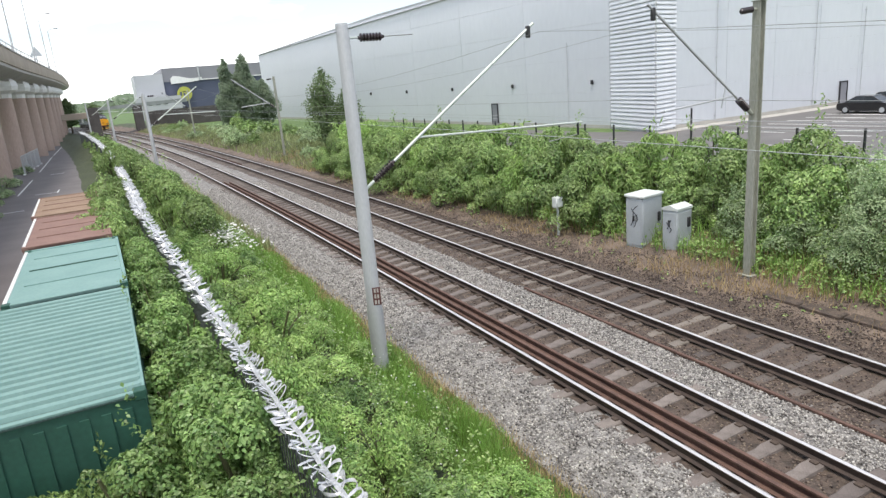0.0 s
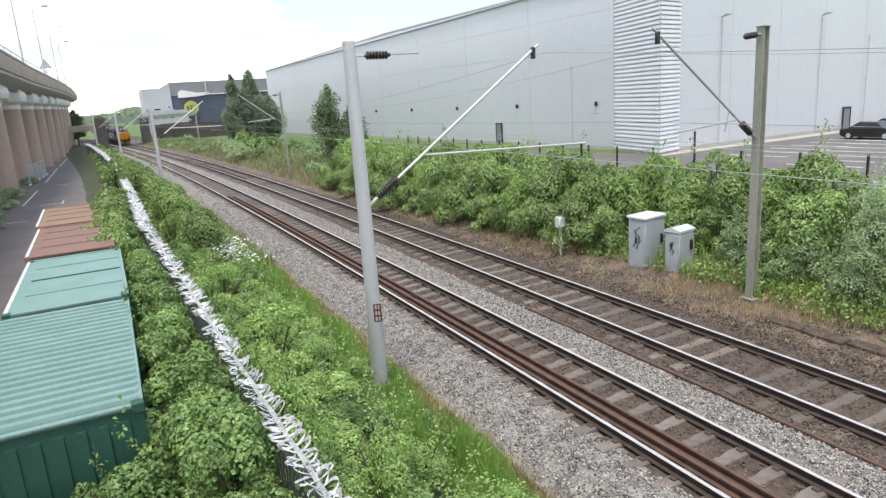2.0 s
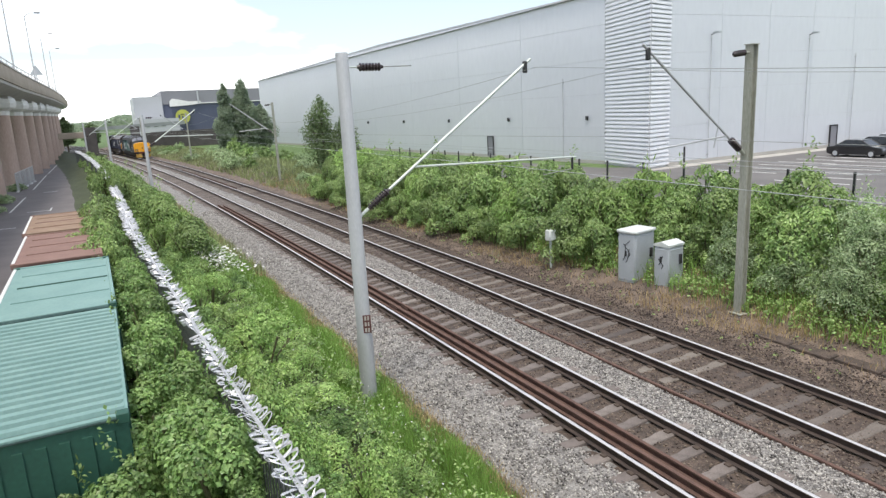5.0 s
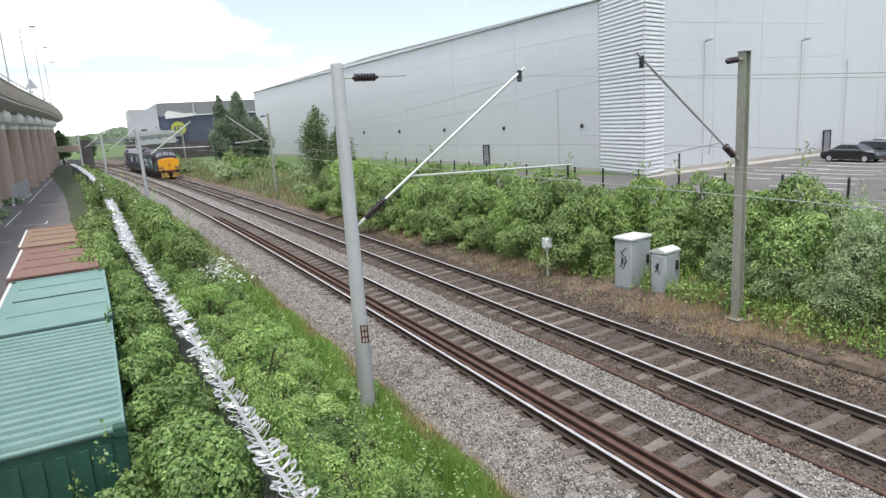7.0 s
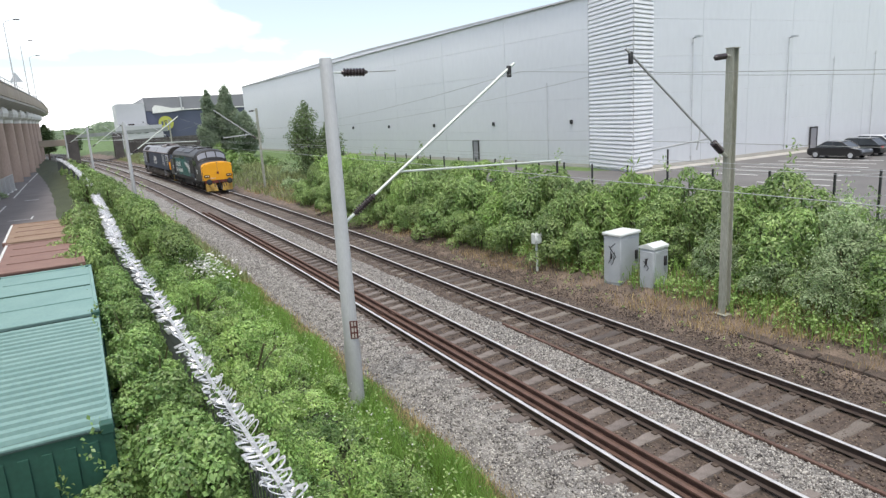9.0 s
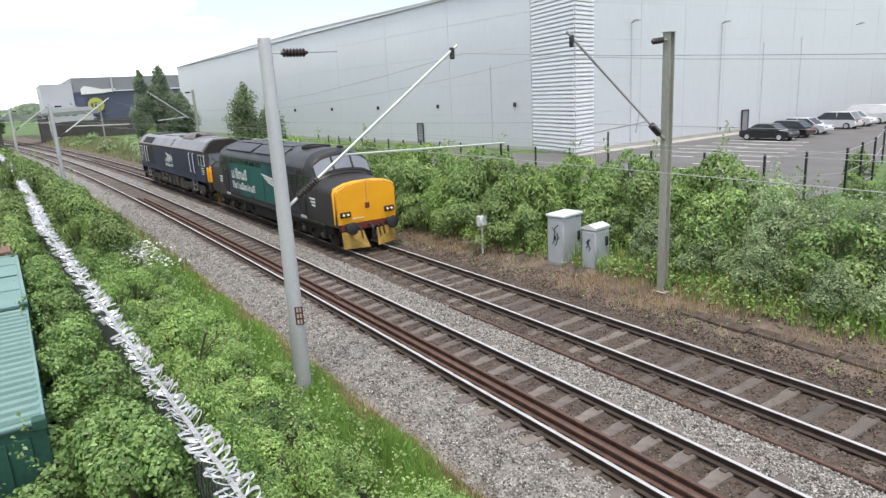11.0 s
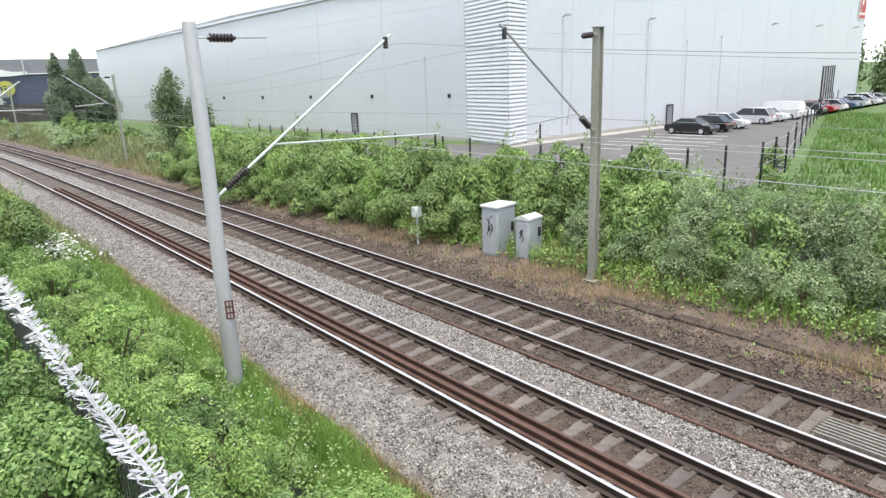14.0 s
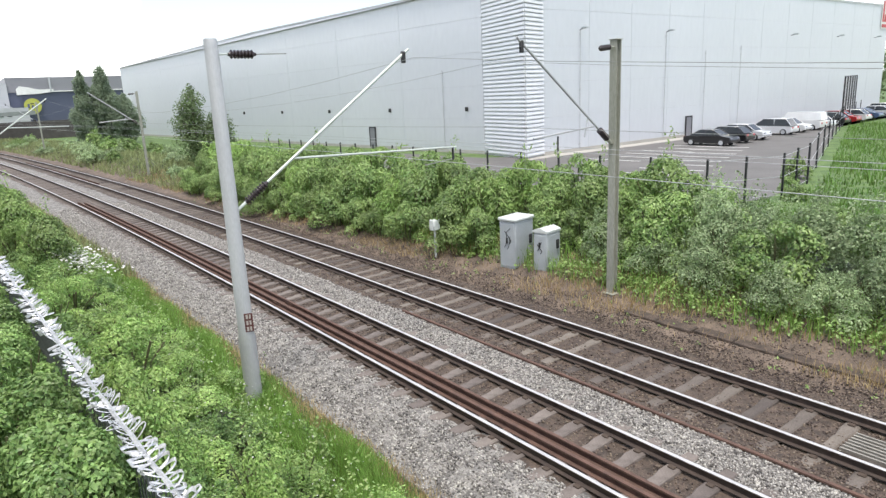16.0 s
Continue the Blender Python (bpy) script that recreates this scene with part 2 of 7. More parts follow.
M = {
    "soil": mat("soil", (0.07, 0.085, 0.036), (0.035, 0.045, 0.02), scale=0.7, fine=14, bump=0.6, dist=0.05),
    "lawn": mat("lawn", (0.12, 0.19, 0.05), (0.06, 0.11, 0.028), mixlo=0.42, mixhi=0.58, scale=0.8, fine=12, bump=0.7, dist=0.08),
    "straw": mat("dry_cess", (0.20, 0.15, 0.113), (0.08, 0.06, 0.046), mixlo=0.42, mixhi=0.6, scale=1.6, fine=26, bump=0.7, dist=0.04),
    "ballast": mat("grey_ballast", (0.33, 0.316, 0.293), (0.105, 0.098, 0.091), scale=4, fine=34, bump=1.0, dist=0.05, mixlo=0.4, mixhi=0.62),
    "ballast_brown": mat("brown_ballast", (0.128, 0.093, 0.071), (0.038, 0.029, 0.023), scale=5, fine=30, bump=1.0, dist=0.04, mixlo=0.38, mixhi=0.64),
    "stone": mat("grey_stone", (0.39, 0.37, 0.343), (0.18, 0.168, 0.157), scale=6, fine=60, island=0.8, bump=0.3),
    "stone_brown": mat("brown_stone", (0.18, 0.135, 0.108), (0.08, 0.061, 0.05), scale=6, fine=60, island=0.75, bump=0.3),
    "sleeper": mat("concrete_sleeper", (0.215, 0.182, 0.163), (0.105, 0.088, 0.078), scale=5, fine=50, rnd=0.26, bump=0.3),
    "sleeper_brown": mat("stained_sleeper", (0.175, 0.148, 0.128), (0.07, 0.058, 0.049), scale=2.2, fine=40, rnd=0.42, bump=0.3),
    "rail": mat("rail_side", (0.085, 0.06, 0.048), (0.045, 0.034, 0.03), rough=0.7, metal=0.2, scale=6, fine=60, bump=0.2),
    "shine": mat("rail_head", (0.80, 0.78, 0.77), (0.62, 0.60, 0.59), rough=0.45, metal=0.6, scale=3, fine=90, bump=0.02),
    "rust": mat("rusty_rail", (0.165, 0.095, 0.072), (0.085, 0.052, 0.042), rough=0.85, metal=0.1, scale=5, fine=50, bump=0.4),
    "clip": mat("fastening", (0.09, 0.065, 0.05), rough=0.8, bump=0),
    "galv": mat("galvanised_steel", (0.50, 0.51, 0.52), (0.40, 0.41, 0.42), rough=0.55, metal=0.35, scale=1.2, fine=40, stretch=(1, 1, 0.25), bump=0.06),
    "mast_green": mat("weathered_column", (0.42, 0.42, 0.37), (0.24, 0.25, 0.20), rough=0.75, metal=0.1, scale=1.4, fine=30, stretch=(1, 1, 0.2), bump=0.2),
    "tube": mat("cantilever_tube", (0.62, 0.66, 0.62), (0.48, 0.53, 0.49), rough=0.45, metal=0.3, bump=0.03),
    "porcelain": mat("brown_porcelain", (0.05, 0.038, 0.04), (0.03, 0.023, 0.025), rough=0.25, scale=8, bump=0.0),
    "wire": mat("copper_wire", (0.36, 0.37, 0.35), rough=0.5, metal=0.5, bump=0),
    "plate_red": mat("red_plate", (0.11, 0.03, 0.027), rough=0.6, bump=0),
    "cream": mat("cream_mark", (0.50, 0.46, 0.42), rough=0.6, bump=0),
    "clad": mat("silver_cladding", (0.61, 0.63, 0.665), (0.56, 0.58, 0.615), rough=0.42, metal=0.25, scale=0.08, fine=2.5, stretch=(1, 1, 0.3), bump=0.02),
    "clad_joint": mat("cladding_joint", (0.55, 0.56, 0.58), rough=0.6, bump=0),
    "louvre": mat("louvre_blade", (0.74, 0.75, 0.77), (0.66, 0.67, 0.69), rough=0.45, metal=0.2, scale=1, bump=0.02),
    "louvre_dark": mat("louvre_back", (0.70, 0.70, 0.71), rough=0.8, bump=0),
    "plinth": mat("concrete_plinth", (0.48, 0.46, 0.42), (0.36, 0.34, 0.31), scale=0.8, fine=20, bump=0.2),
    "dark": mat("dark_metal", (0.03, 0.03, 0.033), (0.018, 0.018, 0.02), rough=0.6, bump=0.05),
    "black": mat("black_paint", (0.012, 0.013, 0.015), rough=0.5, bump=0),
    "asphalt": mat("asphalt", (0.165, 0.156, 0.15), (0.11, 0.105, 0.10), scale=0.35, fine=45, bump=0.35, dist=0.008),
    "road": mat("worn_asphalt", (0.19, 0.172, 0.17), (0.125, 0.113, 0.113), scale=0.5, fine=40, bump=0.35, dist=0.008),
    "line": mat("road_paint", (0.80, 0.80, 0.78), (0.58, 0.58, 0.56), scale=3, fine=40, bump=0.05),
    "brown_column": mat("brown_concrete", (0.50, 0.385, 0.325), (0.33, 0.245, 0.205), scale=0.5, fine=12, stretch=(1, 1, 0.2), bump=0.15),
    "deck": mat("viaduct_concrete", (0.42, 0.35, 0.28), (0.31, 0.255, 0.205), scale=0.4, fine=10, stretch=(1, 1, 0.4), bump=0.15),
    "deck_grey": mat("grey_beam", (0.50, 0.48, 0.46), (0.38, 0.365, 0.35), scale=0.4, fine=10, bump=0.15),
    "white": mat("white_paint", (0.78, 0.78, 0.76), (0.64, 0.64, 0.62), rough=0.5, scale=2, bump=0.03),
    "razor": mat("bright_steel_tape", (0.84, 0.84, 0.85), (0.42, 0.43, 0.45), rough=0.3, metal=0.45, scale=6, bump=0.02),
    "paling": mat("dull_paling", (0.17, 0.18, 0.175), (0.09, 0.10, 0.095), rough=0.6, metal=0.4, scale=3, bump=0.1),
    "cont_teal": mat("teal_container_roof", (0.215, 0.345, 0.32), (0.155, 0.275, 0.255), rough=0.6, scale=1.2, fine=16, bump=0.08),
    # roof teal at about a third: shade between the ribs put into the colour
    "cont_groove": mat("shaded_teal_groove", (0.07, 0.12, 0.11), (0.04, 0.07, 0.065), rough=0.7, scale=1.2, fine=16, bump=0.1),
    "cont_green": mat("dark_green_container", (0.028, 0.105, 0.075), (0.02, 0.07, 0.052), rough=0.6, scale=1.2, fine=16, bump=0.1),
    "cont_red": mat("faded_red_container", (0.26, 0.16, 0.13), (0.19, 0.11, 0.09), rough=0.75, scale=1.4, fine=16, bump=0.1),
    "cont_tan": mat("rusty_tan_container", (0.30, 0.22, 0.15), (0.21, 0.13, 0.09), rough=0.8, scale=1.4, fine=16, bump=0.1),
    "cab_grey": mat("grey_cabinet", (0.44, 0.47, 0.49), (0.36, 0.39, 0.41), rough=0.5, scale=2, bump=0.03),
    "cab_top": mat("pale_cabinet_lid", (0.66, 0.69, 0.67), (0.55, 0.58, 0.56), rough=0.5, scale=2, bump=0.03),
    "brick_dark": mat("dark_brick", (0.105, 0.095, 0.09), (0.055, 0.05, 0.048), scale=0.6, fine=10, bump=0.2),
    "girder": mat("grey_green_girder", (0.30, 0.33, 0.32), (0.20, 0.22, 0.21), scale=0.5, fine=8, bump=0.1),
    # navy raised a little, so the colour holds the haze of distance
    "far_navy": mat("haze_lightened_navy", (0.085, 0.095, 0.15), (0.07, 0.08, 0.125), rough=0.5, scale=0.1, bump=0),
    "far_grey": mat("slate_cladding", (0.24, 0.24, 0.265), (0.19, 0.19, 0.21), rough=0.5, scale=0.1, bump=0),
    "far_pale": mat("pale_cladding", (0.46, 0.47, 0.49), (0.38, 0.39, 0.41), rough=0.5, scale=0.1, bump=0),
    "yellow_sign": mat("yellow_sign", (0.48, 0.50, 0.09), rough=0.5, bump=0),
    "red_sign": mat("red_sign", (0.55, 0.06, 0.07), rough=0.5, bump=0),
    "bark": mat("bark", (0.11, 0.08, 0.055), (0.06, 0.045, 0.03), scale=4, fine=30, stretch=(1, 1, 0.3), bump=0.6),
    "leaf": mat("bramble_leaf", (0.325, 0.475, 0.165), (0.11, 0.205, 0.058), rough=0.4, mixlo=0.41, mixhi=0.60, scale=1.8, fine=9, island=0.28, bump=0, thin=0.30, plant=0.22),
    "leaf_dark": mat("shrub_leaf", (0.345, 0.465, 0.165), (0.12, 0.21, 0.058), rough=0.4, mixlo=0.41, mixhi=0.60, scale=1.5, fine=8, island=0.28, bump=0, thin=0.30, plant=0.22),
    "leaf_grey": mat("willow_leaf", (0.45, 0.55, 0.31), (0.20, 0.29, 0.13), rough=0.4, mixlo=0.41, mixhi=0.60, scale=1.5, fine=8, island=0.28, bump=0, thin=0.30, plant=0.22),
    "leaf_far": mat("tree_leaf", (0.20, 0.27, 0.115), (0.10, 0.155, 0.06), rough=0.6, scale=0.6, fine=5, island=0.4, bump=0, thin=0.35),
    # paled and greyed leaf colour that stands in for distance haze
    "leaf_haze": mat("haze_tinted_leaf", (0.31, 0.38, 0.26), (0.22, 0.28, 0.19), rough=0.9, scale=0.3, fine=1.5, island=0.12, bump=0, thin=0.5),
    "weed": mat("weed_leaf", (0.425, 0.58, 0.195), (0.205, 0.335, 0.09), rough=0.4, mixlo=0.41, mixhi=0.60, scale=1.4, fine=7, island=0.28, bump=0, thin=0.30, plant=0.22),
    "grass": mat("grass_blade", (0.31, 0.48, 0.12), (0.18, 0.32, 0.06), rough=0.55, scale=0.6, fine=6, island=0.35, bump=0, thin=0.42),
    "meadow": mat("meadow_blade", (0.18, 0.30, 0.07), (0.11, 0.20, 0.042), rough=0.6, scale=0.5, fine=5, island=0.4, mixlo=0.41, mixhi=0.6, bump=0, thin=0.4),
    "grass_pale": mat("pale_bank_blade", (0.37, 0.41, 0.19), (0.22, 0.26, 0.11), rough=0.6, scale=0.4, fine=4, island=0.4, bump=0, thin=0.4),
    "grass_dry": mat("dry_grass_blade", (0.56, 0.43, 0.23), (0.36, 0.265, 0.135), rough=0.7, scale=1.2, fine=8, island=0.4, bump=0, thin=0.35),
    "petal": mat("white_petal", (0.80, 0.80, 0.76), rough=0.6, island=0.12, bump=0, thin=0.2),
    "stem": mat("green_stem", (0.10, 0.14, 0.05), (0.09, 0.07, 0.04), rough=0.7, bump=0),
    "grille": mat("steel_grille", (0.42, 0.40, 0.36), (0.25, 0.23, 0.2), rough=0.6, metal=0.4, bump=0.1),
    "tyre": mat("tyre_rubber", (0.02, 0.02, 0.021), rough=0.85, bump=0.05),
    "glass": glass("dark_glass"),
    "glass_pale": glass("pale_windscreen", (0.20, 0.21, 0.24), 0.12),
    "lamp_white": glow("lit_lamp", (0.9, 0.72, 0.5), 0.12),
}

# ---- geometry tools ----
CURVE, GAP = 0.00071, 3.4547  # curvature of the line, and the far track's distance from the near one


def along(s, o, z=0.0):
    """The point s metres along the line, o metres to the right of the near track's middle, z above the rails."""
    r = 1 / CURVE + o
    return (o, s, z) if s <= 0 else (-1 / CURVE + r * math.cos(s * CURVE), r * math.sin(s * CURVE), z)


def track_pose(s, o, z=0.0, turn=0.0):
    return pose(*along(s, o, z), 0, 0, math.degrees(max(s, 0) * CURVE) + turn)


def lateral(x, y):
    return np.where(y > 0, np.hypot(x + 1 / CURVE, y) - 1 / CURVE, x)


class Shape:
    """Gathers corners and faces of one part."""

    def __init__(self):
        self.v, self.f = [], []

    def add(self, vs, fs):
        k = len(self.v)
        self.v += [tuple(p) for p in vs]
        self.f += [tuple(i + k for i in f) for f in fs]
        return self

    def box(self, x0, x1, y0, y1, z0, z1, bevel=0.0, m=None):
        b = min(bevel, 0.49 * min(x1 - x0, y1 - y0, z1 - z0))
        if b <= 0:
            vs = [(x, y, z) for x in (x0, x1) for y in (y0, y1) for z in (z0, z1)]
            fs = [(0, 1, 3, 2), (4, 6, 7, 5), (0, 4, 5, 1), (2, 3, 7, 6), (0, 2, 6, 4), (1, 5, 7, 3)]
        else:
            def ring(z, i):
                return [(x0 + i, y0 + b, z), (x0 + b, y0 + i, z), (x1 - b, y0 + i, z), (x1 - i, y0 + b, z),
                        (x1 - i, y1 - b, z), (x1 - b, y1 - i, z), (x0 + b, y1 - i, z), (x0 + i, y1 - b, z)]

            def inner(z):
                return [(x0 + b, y0 + b, z), (x0 + b, y0 + b, z), (x1 - b, y0 + b, z), (x1 - b, y0 + b, z),
                        (x1 - b, y1 - b, z), (x1 - b, y1 - b, z), (x0 + b, y1 - b, z), (x0 + b, y1 - b, z)]
            vs, fs = [], []
            for r in (ring(z0 + b, 0), ring(z1 - b, 0)):
                vs += r
            fs += [(i, (i + 1) % 8, 8 + (i + 1) % 8, 8 + i) for i in range(8)]
            lo = [inner(z0)[i] for i in (0, 2, 4, 6)]
            hi = [inner(z1)[i] for i in (0, 2, 4, 6)]
            vs += lo + hi
            fs += [(16, 19, 18, 17), (20, 21, 22, 23)]
            for q in range(4):
                a, c = 2 * q, (2 * q + 1) % 8
                fs += [(a, 16 + q, c), (8 + a, 8 + c, 20 + q)]
                d = (2 * q + 2) % 8
                fs += [(c, 16 + q, 16 + (q + 1) % 4, d), (8 + c, 8 + d, 20 + (q + 1) % 4, 20 + q)]
        if m is not None:
            vs = [m @ Vector(p) for p in vs]
        return self.add(vs, fs)

    def tube(self, p0, p1, r0, r1=None, n=10, caps=True):
        r1 = r0 if r1 is None else r1
        p0, p1 = Vector(p0), Vector(p1)
        d = (p1 - p0).normalized()
        u = d.orthogonal().normalized()
        w = d.cross(u)
        vs = [p + (u * math.cos(a) + w * math.sin(a)) * r for p, r in ((p0, r0), (p1, r1)) for a in (2 * math.pi * i / n for i in range(n))]
        fs = [(i, (i + 1) % n, n + (i + 1) % n, n + i) for i in range(n)]
        if caps:
            fs += [tuple(range(n - 1, -1, -1)), tuple(range(n, 2 * n))]
        return self.add(vs, fs)

    def line(self, pts, r, n=6):
        for a, b in zip(pts, pts[1:]):
            self.tube(a, b, r, r, n)
        return self

    def lathe(self, prof, n=12, m=None):
        """prof: (radius, height) from below upwards, turned round z."""
        vs = [(r * math.cos(2 * math.pi * i / n), r * math.sin(2 * math.pi * i / n), z) for r, z in prof for i in range(n)]
        fs = [(j * n + i, j * n + (i + 1) % n, (j + 1) * n + (i + 1) % n, (j + 1) * n + i) for j in range(len(prof) - 1) for i in range(n)]
        fs += [tuple(range(n - 1, -1, -1)), tuple(range((len(prof) - 1) * n, len(prof) * n))]
        if m is not None:
            vs = [m @ Vector(p) for p in vs]
        return self.add(vs, fs)

    def loft(self, rings, closed=True):
        """Rings of equally many points, skinned in order, with end caps."""
        n = len(rings[0])
        vs = [p for r in rings for p in r]
        fs = [(j * n + i, j * n + (i + 1) % n, (j + 1) * n + (i + 1) % n, (j + 1) * n + i) for j in range(len(rings) - 1) for i in range(n if closed else n - 1)]
        if closed:
            fs += [tuple(range(n - 1, -1, -1)), tuple(range((len(rings) - 1) * n, len(rings) * n))]
        return self.add(vs, fs)

    def sweep(self, prof, stations):
        """A closed section (o, z) drawn along the line through the stations s."""
        return self.loft([[along(s, o, z) for o, z in prof] for s in stations])

    def slab(self, poly, axis, a, b):
        """A flat outline (two coordinates) thickened from a to b along the axis x, y or z."""
        def at(p, q):
            return {"x": (q, p[0], p[1]), "y": (p[0], q, p[1]), "z": (p[0], p[1], q)}[axis]
        n = len(poly)
        vs = [at(p, a) for p in poly] + [at(p, b) for p in poly]
        fs = [(i, (i + 1) % n, n + (i + 1) % n, n + i) for i in range(n)] + [tuple(range(n - 1, -1, -1)), tuple(range(n, 2 * n))]
        return self.add(vs, fs)

    def mesh(self, name, material, smooth=40):
        me = bpy.data.meshes.new(name)
        me.from_pydata(self.v, [], self.f)
        bm = bmesh.new()
        bm.from_mesh(me)
        bmesh.ops.recalc_face_normals(bm, faces=bm.faces)
        bm.to_mesh(me)
        bm.free()
        me.materials.append(material)
        if smooth:
            me.polygons.foreach_set("use_smooth", [True] * len(me.polygons))
            me.set_sharp_from_angle(angle=radians(smooth))
        return me


def part(name, shape, material, parent=None, label="", smooth=40, m=None, kind=""):
    """Links a shape (or a ready mesh) as one mesh object under a thing or a part."""
    me = shape.mesh(name, material, smooth) if isinstance(shape, Shape) else shape
    ob = new(name, me)
    if parent is not None:
        ob.parent = parent
    if m is not None:
        ob.matrix_basis = m
    return tagged(ob, label=label, kind=kind)


def root(name, m, label, category, group="", kind=""):
    ob = new(name)
    ob.empty_display_size = 0.2
    ob.matrix_basis = m
    return tagged(ob, label, category, group, kind)


def soup(name, verts, faces, material):
    """A mesh from arrays of corners and of equally long faces."""
    me = bpy.data.meshes.new(name)
    k = faces.shape[1]
    me.vertices.add(len(verts))
    me.vertices.foreach_set("co", np.ascontiguousarray(verts, dtype=np.float32).ravel())
    me.loops.add(faces.size)
    me.loops.foreach_set("vertex_index", np.ascontiguousarray(faces, dtype=np.int32).ravel())
    me.polygons.add(len(faces))
    me.polygons.foreach_set("loop_start", np.arange(0, faces.size, k, dtype=np.int32))
    me.update(calc_edges=True)
    me.materials.append(material)
    return me


def spaced(a, b, step):
    n = max(2, int(round(abs(b - a) / step)) + 1)
    return list(np.linspace(a, b, n))


# ---- ground ----
def ground_height(x, y):
    o = lateral(x, np.clip(y, 0, 260))
    z = np.interp(o, [-9.4, -8.2, -6.9, -5.2, -3.6, -3.0, -2.5, -1.8, 4.6, 5.2, 6.2, 7.2, 9.4, 12.0, 17.0, 19.5],
                  [-0.66, -0.5, -0.1, -0.04, -0.33, -0.38, -0.44, -0.6, -0.6, -0.12, 0.0, 0.25, 0.75, 0.6, 0.08, -0.02])
    bumpy = np.interp(o, [-9, -7, -3.5, -2.4, 5.4, 7, 14, 19], [0, 1, 1, 0, 0, 1, 1, 0])
    z = z + bumpy * (0.10 * np.sin(x * 1.7 + 0.9 * np.sin(y * 0.5)) * np.sin(y * 0.83) + 0.05 * np.sin(x * 4.1 + y * 2.3))
    far = np.clip((y - 300) / 900, 0, 1)
    return z + 11 * far ** 1.3 * np.clip((y - 300) / 400, 0, 1)


def grid_lines(stops):
    out = []
    for a, b, st in stops:
        out += list(np.arange(a, b, st))
    return np.array(out + [stops[-1][1]])


gx = grid_lines([(-3000, -300, 300), (-300, -60, 30), (-60, -20, 4), (-20, 22, 0.5), (22, 60, 4), (60, 300, 30), (300, 3000, 300)])
gy = grid_lines([(-1500, -100, 200), (-100, -8, 8), (-8, 90, 0.7), (90, 200, 2.5), (200, 400, 20), (400, 3400, 200)])
GX, GY = np.meshgrid(gx, gy)
GZ = ground_height(GX, GY)
nx = len(gx)
ii, jj = np.meshgrid(np.arange(nx - 1), np.arange(len(gy) - 1))
q0 = (jj * nx + ii).ravel()
ground_mesh = soup("ground", np.stack([GX.ravel(), GY.ravel(), GZ.ravel()], 1), np.stack([q0, q0 + 1, q0 + nx + 1, q0 + nx], 1), M["soil"])
for extra in ("lawn", "straw"):
    ground_mesh.materials.append(M[extra])
cx, cy = (GX[:-1, :-1] + GX[1:, 1:]).ravel() / 2, (GY[:-1, :-1] + GY[1:, 1:]).ravel() / 2
co_ = lateral(cx, np.clip(cy, 0, 260)) + 0.4 * np.sin(cy * 1.3) + 0.2 * np.sin(cy * 3.7)
which = np.where(co_ > 15, 1, np.where((co_ > 4.4) & (co_ < 7.5), 2, 0))
which = np.where((np.abs(co_) > 40) | (cy > 200), 1, which)
ground_mesh.polygons.foreach_set("material_index", which.astype(np.int32))
ground_mesh.polygons.foreach_set("use_smooth", [True] * len(ground_mesh.polygons))
tagged(new("ground", ground_mesh), "uneven green and brown lineside ground", "ground", kind="structure")

# ---- ballast bed ----
BED_O = [-2.75, -2.3, -1.75, -1.25, -0.95, -0.6, 0.6, 0.95, 1.2, 1.7, 2.15, 2.5, 2.85, 4.05, 4.4, 4.75, 5.1, 5.4]
BED_Z = [-0.56, -0.36, -0.2, -0.185, -0.205, -0.228, -0.228, -0.2, -0.185, -0.15, -0.19, -0.205, -0.222, -0.222, -0.205, -0.19, -0.2, -0.3]
bs = np.concatenate([np.arange(-12, 45, 0.16), np.arange(45, 110, 0.6), np.arange(110, 260.1, 3.0)])
bo = np.concatenate([np.arange(-2.75, 5.35, 0.12)])
BS, BO = np.meshgrid(bs, bo, indexing="ij")
rngb = np.random.RandomState(5)
bz = np.interp(BO, BED_O, BED_Z)
bz += rngb.uniform(-0.014, 0.014, bz.shape) + 0.012 * np.sin(BS * 0.9) * np.sin(BO * 2.1)
BX = np.where(BS > 0, -1 / CURVE + (1 / CURVE + BO) * np.cos(BS * CURVE), BO)
BY = np.where(BS > 0, (1 / CURVE + BO) * np.sin(BS * CURVE), BS)
nb = len(bo)
ii, jj = np.meshgrid(np.arange(nb - 1), np.arange(len(bs) - 1))
q0 = (jj * nb + ii).ravel()
ballast_mesh = soup("ballast", np.stack([BX.ravel(), BY.ravel(), bz.ravel()], 1), np.stack([q0, q0 + 1, q0 + nb + 1, q0 + nb], 1), M["ballast"])
ballast_mesh.materials.append(M["ballast_brown"])
fo = ((BO[:-1, :-1] + BO[1:, 1:]) / 2 + rngb.normal(0, 0.09, (len(bs) - 1, nb - 1))).ravel()
ballast_mesh.polygons.foreach_set("material_index", np.where(((fo > -0.95) & (fo < 0.85)) | (fo > 1.95), 1, 0).astype(np.int32))
ballast = tagged(new("ballast", ballast_mesh), "grey and rust-brown crushed stone track ballast", "ballast", kind="structure")


